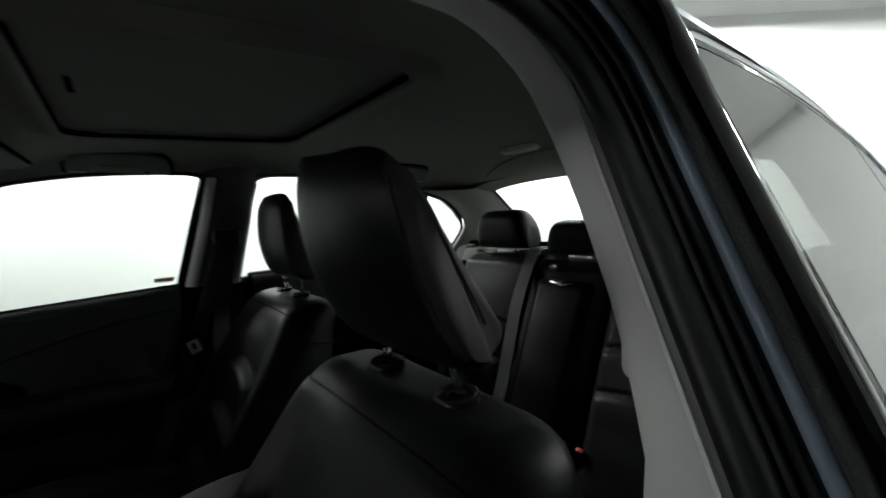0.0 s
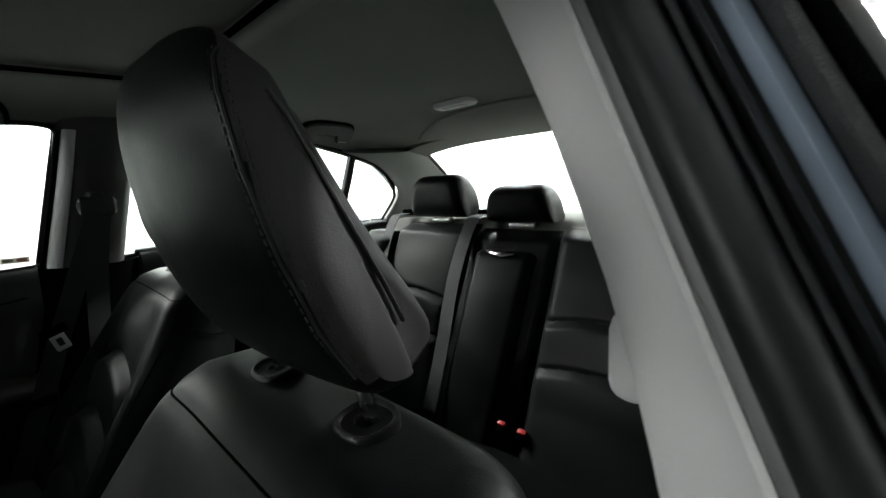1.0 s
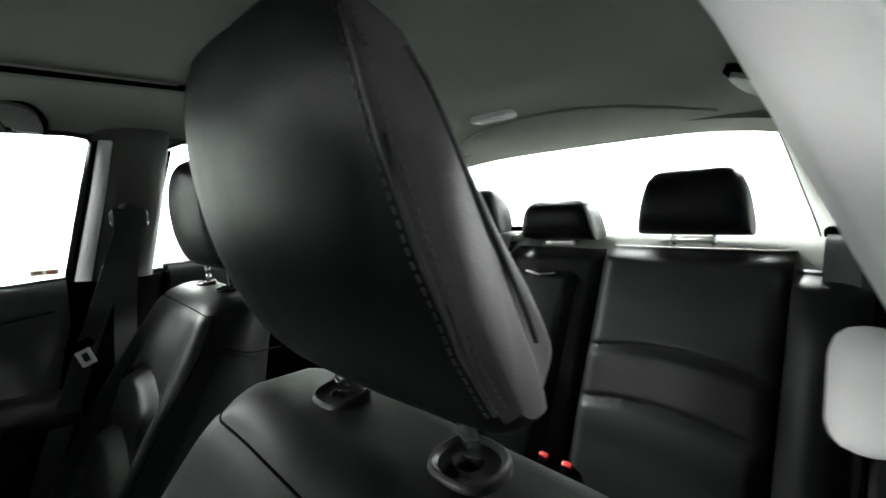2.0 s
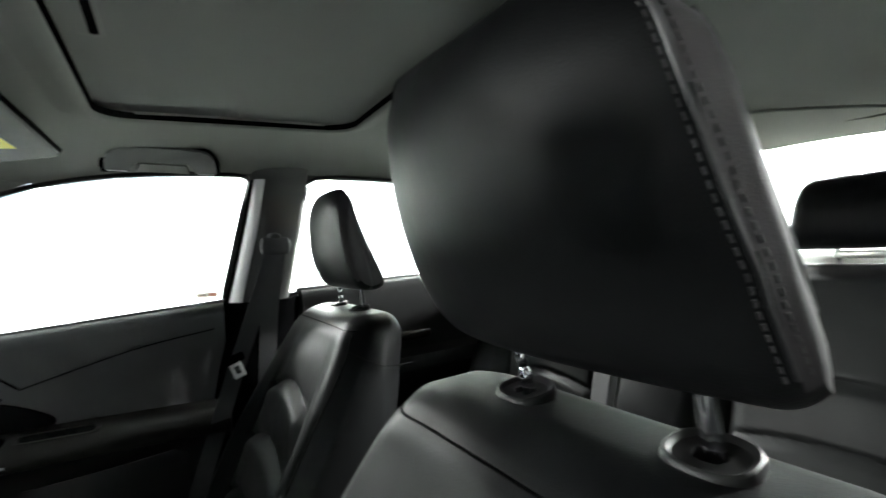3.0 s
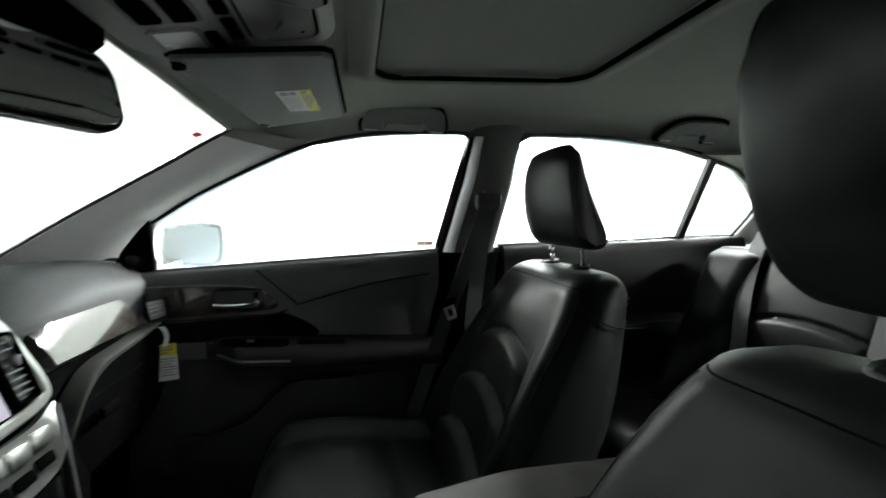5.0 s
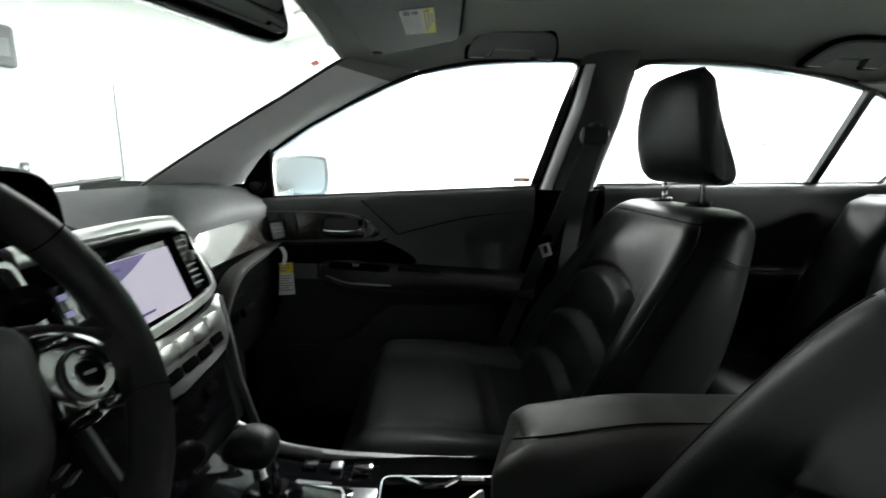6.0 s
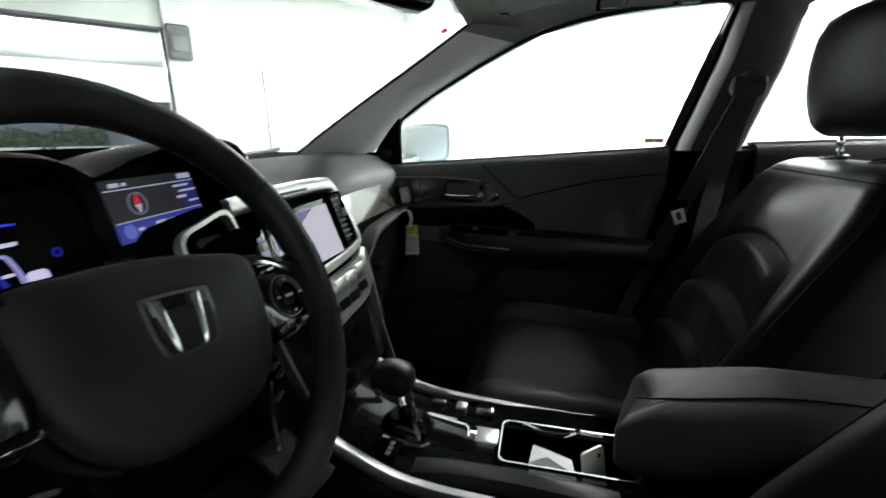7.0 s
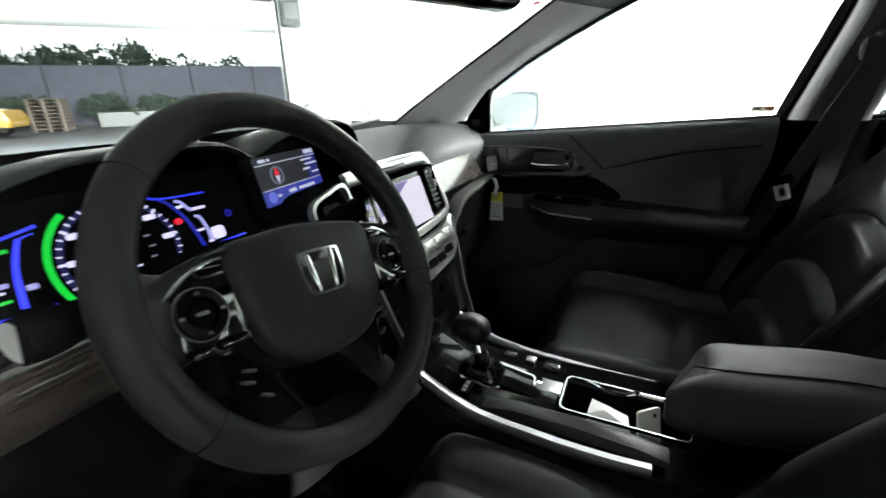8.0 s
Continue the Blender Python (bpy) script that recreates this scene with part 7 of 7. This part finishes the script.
def grab(s, y0, y1, xx, z0):
    """Flat arched grip folded against the roof edge; a dark plate paints the shadow round it."""
    g = thing("grab_handle", (s * xx, (y0 + y1) / 2, z0), "grey folding grab handle above the door", "grab handle", "grab handles")
    L = abs(y0 - y1)
    F = (Vector((s * xx, (y0 + y1) / 2, z0)), Vector((0, 1, 0)), Vector((-s * 1.49, 0, .71)), Vector((-s * .43, 0, -.90)))
    def arch(w, t, gap, r):
        out = [(p.x, p.y) for p in curve_pts([(-L / 2 - gap, -gap, 0), (-L / 2 - gap, .014, 0), (-L / 2 + .012, .040 + gap * .6, 0), (-L / 2 + .04, .050 + gap, 0), (0, .052 + gap, 0), (L / 2 - .04, .050 + gap, 0), (L / 2 - .012, .040 + gap * .6, 0), (L / 2 + gap, .014, 0), (L / 2 + gap, -gap, 0)], 33)]
        inn = [(L / 2 - t + gap, -gap), (L / 2 - t + gap, .012), (L / 2 - t - .010, .024 - gap), (-L / 2 + t + .010, .024 - gap), (-L / 2 + t - gap, .012), (-L / 2 + t - gap, -gap)]
        return out + inn
    part("recess", prism(arch(0, .042, .008, 0), .012, (F[0] - F[3] * .004, *F[1:])), M_CARPET, g, "dark plate painting the shadow round the grip")
    part("grip", prism(arch(0, .042, 0, 0), .018, (F[0] - F[3] * .002, *F[1:]), .004, 2), M_GRIP, g, "grey plastic grip", sharp=30)
    part("back_plate", prism([(-L / 2 + .052, -.004), (L / 2 - .052, -.004), (L / 2 - .060, .013), (-L / 2 + .060, .013)], .010, (F[0] - F[3] * .001, *F[1:])), M_LINER, g)
    for sg in (-1, 1):
        part("hinge_line", prism([(sg * (L / 2 - .020) - .016, .0015), (sg * (L / 2 - .020) + .016, .0015), (sg * (L / 2 - .020) + .016, .003), (sg * (L / 2 - .020) - .016, .003)], .0006, (F[0] + F[3] * .016, *F[1:])), M_PILLAR, g)


grab(1, .345, .142, .580, 1.366)
grab(1, -.47, -.65, .572, 1.372)
grab(-1, -.60, -.79, .485, 1.352)
rl = thing("rear_reading_lamp", (.09, -.66, 1.40), "small grey reading lamp set in the rear headliner", "reading lamp")
part("bezel", loft([[(.09 + x * k, -.66 + y * k, roof_z(.09, -.66) + dz) for x, y in rrect(.13, .05, .02, 5)] for k, dz in ((1, .004), (1, -.006), (.9, -.010), (.5, -.011))]), M_PILLAR, rl)
part("lens", prism(rrect(.075, .028, .01, 4, .09, -.66), .003, ((0, 0, roof_z(.09, -.66) - .010), (1, 0, 0), (0, 1, 0), (0, 0, -1)), .001), mat("rear_lens", (.7, .7, .7), .25), rl, "clear lens")


# ---------------------------------------------------------------- seat belts
def belt(s, label):
    b = thing("seat_belt", (s * .62, .05, .9), label, "seat belt", "front seat belts")
    dx, dy, dz = .609 * s, .012, 1.185
    part("belt_guide", loft([[(dx - s * .006 + s * .012 * math.cos(a) * k, dy + .036 * w, dz + .024 * math.sin(a) * k) for a in [2 * math.pi * i / 14 for i in range(14)]] for w, k in ((-1, .5), (-.85, .9), (-.3, 1), (.3, 1), (.85, .9), (1, .5))]), M_BELT, b, "dark grey belt guide loop")
    part("guide_cap", tube([(dx + s * .012, dy, dz + .022), (dx - s * .004, dy, dz + .020), (dx - s * .012, dy, dz + .018)], [.022, .020, .012], 16), M_VISOR, b)
    path = curve_pts([(dx - s * .010, dy + .002, dz - .008), (s * .615, .045, 1.08), (s * .628, .085, .96), (s * .640, .112, .88), (s * .652, .15, .76), (s * .668, .20, .60), (s * .69, .24, .42), (s * .70, .25, .33)], 40)
    part("webbing", loft([[p + Vector((s * .0012, -.023, .006)), p + Vector((-s * .0012, -.023, .006)), p + Vector((-s * .0012, .023, -.006)), p + Vector((s * .0012, .023, -.006))] for p in path]), M_BELT, b, "grey woven webbing")
    path2 = curve_pts([(dx - s * .002, dy - .004, dz - .01), (s * .630, .02, 1.08), (s * .65, .03, .96), (s * .69, .04, .7), (s * .71, .05, .45)], 24)
    part("webbing", loft([[p + Vector((s * .0012, -.022, .003)), p + Vector((-s * .0012, -.022, .003)), p + Vector((-s * .0012, .022, -.003)), p + Vector((s * .0012, .022, -.003))] for p in path2]), M_BELT, b, "grey woven webbing")
    if s < 0:
        part("height_button", rbox((.024, .032, .046), .010, 3, (-.560, .040, 1.163)), M_PILLAR, b, "pale grey height adjuster button")
    T = Vector((s * .634, .113, .891))
    u, v = Vector((0, .94, -.34)), Vector((s * .1, .33, .94)).normalized()
    n = Vector((-s, .0, .0))
    tg = part("latch_plate", frame_ring(rrect(.028, .042, .004, 3, 0, -.008), rrect(.011, .020, .002, 3, 0, -.010), .003, (T + n * .006, u, v, n), .0006), M_STEEL, b, "bright steel latch plate")
    part("latch_grip", prism(rrect(.052, .020, .006, 3, 0, .018), .010, (T + n * .002, u, v, n), .003), M_PLASTIC, tg, "black plastic grip")
    return b


belt(1, "grey front seat belt with a bright steel latch plate")
belt(-1, "grey front seat belt hanging beside the driver's seat").location += Vector((-.02, -.09, -.06))
for x, y in ((.155, .10),):
    bk = thing("belt_buckle", (x, y, .6), "black front seat belt buckle beside the cushion", "belt buckle")
    part("body", rbox((.026, .035, .10), .006, 2, (x, y + .02, .60), Matrix.Rotation(radians(25), 4, "X")), M_PLASTIC, bk)
    part("release_button", rbox((.02, .02, .014), .003, 2, (x, y - .002, .650), Matrix.Rotation(radians(25), 4, "X")), M_RED, bk, "red release button")
# rear belts
for x0, x1, nm in ((.52, .42, 1), (-.54, -.55, 1), (.16, .13, 0)):
    rb = thing("rear_seat_belt", (x0, -.8, 1.0), "dark rear seat belt lying over the backrest", "seat belt", "rear seat belts")
    pth = curve_pts([(x0, -.93, 1.115), (x0, -.84, 1.112), (x0, -.79, 1.09), (x0 * .6 + x1 * .4, rear_y(.95) + .02, .95), (x1, rear_y(.75) + .02, .75), (x1 * .9, rear_y(.62) + .03, .62)], 30)
    part("webbing", loft([[p + Vector((-.023, 0, 0)), p + Vector((.023, 0, 0)), p + Vector((.023, .002, .002)), p + Vector((-.023, .002, .002))] for p in pth]), M_BELT, rb)
    part("shoulder_guide", rbox((.06, .04, .022), .008, 3, (x0, -.875, 1.118)), M_PLASTIC, rb)

# ---------------------------------------------------------------- tag, stickers
tg = thing("airbag_tag", (.672, .845, .87), "white and yellow printed tag hanging from the dash vent", "tag")
part("strap", loft([[p + Vector((-.004, .004, 0)), p + Vector((.004, -.004, 0)), p + Vector((.005, -.003, 0)), p + Vector((-.003, .005, 0))] for p in curve_pts([(.668, .852, .862), (.678, .842, .860), (.686, .836, .835), (.688, .842, .808)], 14)]), M_WHITE, tg, "white paper strap")
TF = (Vector((.690, .872, .716)), Vector((.10, -.99, .05)).normalized() * 1.25, Vector((.0, .05, 1)).normalized() * 1.16, Vector((-1, -.1, 0)))
part("card", prism(rrect(.046, .082, .001, 2, .023, .041), .001, TF), paper_mat("tag_card", (.84, .84, .82)), tg)
part("yellow_band", prism(rrect(.046, .026, .001, 2, .023, .069), .0015, TF), paper_mat("tag_yellow", (.80, .70, .04)), tg, "yellow band")
bars([(.005, .075, .034, .003), (.005, .068, .034, .003), (.005, .061, .025, .003)], TF, M_INK, tg, lift=.002)
bars([(.005, .048 - .0062 * i, .036 - .006 * (i % 3 == 2), .0022) for i in range(7)], TF, M_INK, tg, lift=.0016)

SN = Vector((0, -.485, -.875))
sk = Vector((.482, .683, 1.3085))
sti = thing("windscreen_sticker", sk, "small red sticker on the inside of the windscreen", "sticker")
part("paper", prism(rrect(.030, .014, .001, 2), .0006, (sk, (1, 0, 0), (0, -.875, .485), SN)), M_REDP, sti)
bars([(-.012, -.004, .024, .002), (-.012, .001, .018, .002)], (sk, (1, 0, 0), (0, -.875, .485), SN), M_WHITE, sti, lift=.001)

# wiper lying at the foot of the windscreen
wp = thing("wiper", (.3, 1.28, 1.03), "black windscreen wiper at the foot of the glass", "wiper")
part("blade", tube(curve_pts([(.10, 1.275, 1.012), (.35, 1.262, 1.022), (.62, 1.225, 1.045)], 16), .006, 6), M_RUBBER, wp)
part("arm", tube(curve_pts([(.0, 1.33, 1.0), (.2, 1.30, 1.025), (.38, 1.27, 1.034)], 12), .007, 6), M_PLASTIC, wp)
# bonnet outside
_b = [[(x, y, z - .07 * abs(x / .8) ** 2.5) for x in [-.8 + 1.6 * i / 12 for i in range(13)]] for y, z in ((1.36, .985), (1.6, .965), (1.9, .90), (2.15, .80), (2.25, .70))]
_bm = loft(_b, closed=False)
_x = bmesh.ops.extrude_face_region(_bm, geom=_bm.faces[:])
bmesh.ops.translate(_bm, verts=[g for g in _x["geom"] if isinstance(g, bmesh.types.BMVert)], vec=(0, 0, -.01))
solid("bonnet", _bm, M_PAINT, "dark blue-grey painted car bonnet", "bonnet", "structure")

# outer body that closes the car: wings with wheel arches, boot, bumpers, wheels
def wing(name, s, pts, axle, label):
    arch = [(axle + .37 * math.cos(a), .33 + .37 * math.sin(a)) for a in [math.pi * i / 16 for i in range(17)]]
    arch = [p for p in arch if p[1] > .345]
    outline = [p for p in pts] + arch
    solid(name, prism(outline, .05, ((s * .83, 0, 0), (0, 1, 0), (0, 0, 1), (s, 0, 0)), .018, 3), M_PAINT, label, "car wing", "structure", sharp=50)


for s, nm in ((1, "right"), (-1, "left")):
    wing("front_wing_" + nm, s, [(1.33, .35), (1.0, .35), (1.0, .95), (1.36, .93), (1.9, .86), (2.2, .74), (2.28, .55), (2.25, .35), (2.10, .35)], 1.72, "dark blue-grey painted front wing of the car")
    wing("rear_wing_" + nm, s, [(-1.52, .35), (-1.85, .35), (-1.95, .6), (-1.93, .92), (-1.4, 1.03), (-.98, 1.05), (-.98, .35), (-.79, .35)][::1], -1.15, "dark blue-grey painted rear wing of the car")
_bt = [[(x, y, z - .05 * abs(x / .8) ** 3) for x in [-.82 + 1.64 * i / 12 for i in range(13)]] for y, z in ((-1.34, 1.062), (-1.5, 1.058), (-1.75, 1.03), (-1.90, 1.0), (-1.96, .93), (-1.97, .7), (-1.92, .36))]
_bm = loft(_bt, closed=False)
_x = bmesh.ops.extrude_face_region(_bm, geom=_bm.faces[:])
bmesh.ops.translate(_bm, verts=[g for g in _x["geom"] if isinstance(g, bmesh.types.BMVert)], vec=(0, .012, -.012))
solid("boot_lid", _bm, M_PAINT, "dark blue-grey painted boot lid and tail of the car", "boot lid", "structure")
_bf = [[(x, y - .10 * abs(x / .8) ** 3, z) for x in [-.82 + 1.64 * i / 12 for i in range(13)]] for y, z in ((2.24, .72), (2.32, .66), (2.36, .52), (2.34, .38), (2.26, .30))]
_bm = loft(_bf, closed=False)
_x = bmesh.ops.extrude_face_region(_bm, geom=_bm.faces[:])
bmesh.ops.translate(_bm, verts=[g for g in _x["geom"] if isinstance(g, bmesh.types.BMVert)], vec=(0, -.015, 0))
solid("front_bumper", _bm, M_PAINT, "dark blue-grey painted front bumper of the car", "bumper", "structure")
for y in (1.72, -1.15):
    for s in (-1, 1):
        wl = thing("car_wheel", (s * .78, y, .32), "black tyre on a silver alloy rim standing on concrete", "wheel", "car wheels")
        ring = lambda r, x: [(s * x, y + r * math.cos(a), .32 + r * math.sin(a)) for a in [2 * math.pi * i / 36 for i in range(36)]]
        part("tyre", loft([ring(.22, .70), ring(.30, .69), ring(.32, .71), ring(.32, .84), ring(.30, .86), ring(.22, .85)], ring=True), M_RUBBER, wl, sharp=50)
        part("rim", loft([ring(.222, .71), ring(.222, .83), ring(.20, .835), ring(.18, .80), ring(.05, .82), ring(.01, .822)]), M_SILVER, wl, "silver alloy rim")

# the driver's side of the shell stands a little nearer to the middle, its pillar a little further back
for ob in list(scene.objects):
    root = ob
    while root.parent:
        root = root.parent
    door_l = root.name.startswith("rear_door") and PLACE[root].x < 0
    bands = root.name.startswith(("jamb_back", "opening_trim", "seal_", "jamb_strip", "frame_edge"))
    shell = root.name in ("ceiling_headliner", "roof", "window_rear", "pillar_c_left", "rear_seal_left", "rear_header", "parcel_shelf", "headliner_ridge", "pillar_b_left", "pillar_b_lower_left", "sunroof")
    outer = bands or door_l or root.name.startswith("pillar_b")
    if ob.type == "MESH" and (door_l or shell or bands):
        x0 = PLACE[ob].x
        for v in ob.data.vertices:
            if v.co.x + x0 < 0:
                v.co.x = (v.co.x + x0) * (OPENING_IN if outer else LEFT_IN) - x0
    if ob is root and (door_l or root.name.startswith(("pillar_b_left", "pillar_b_lower_left"))):
        ob.location.y += LEFT_BACK
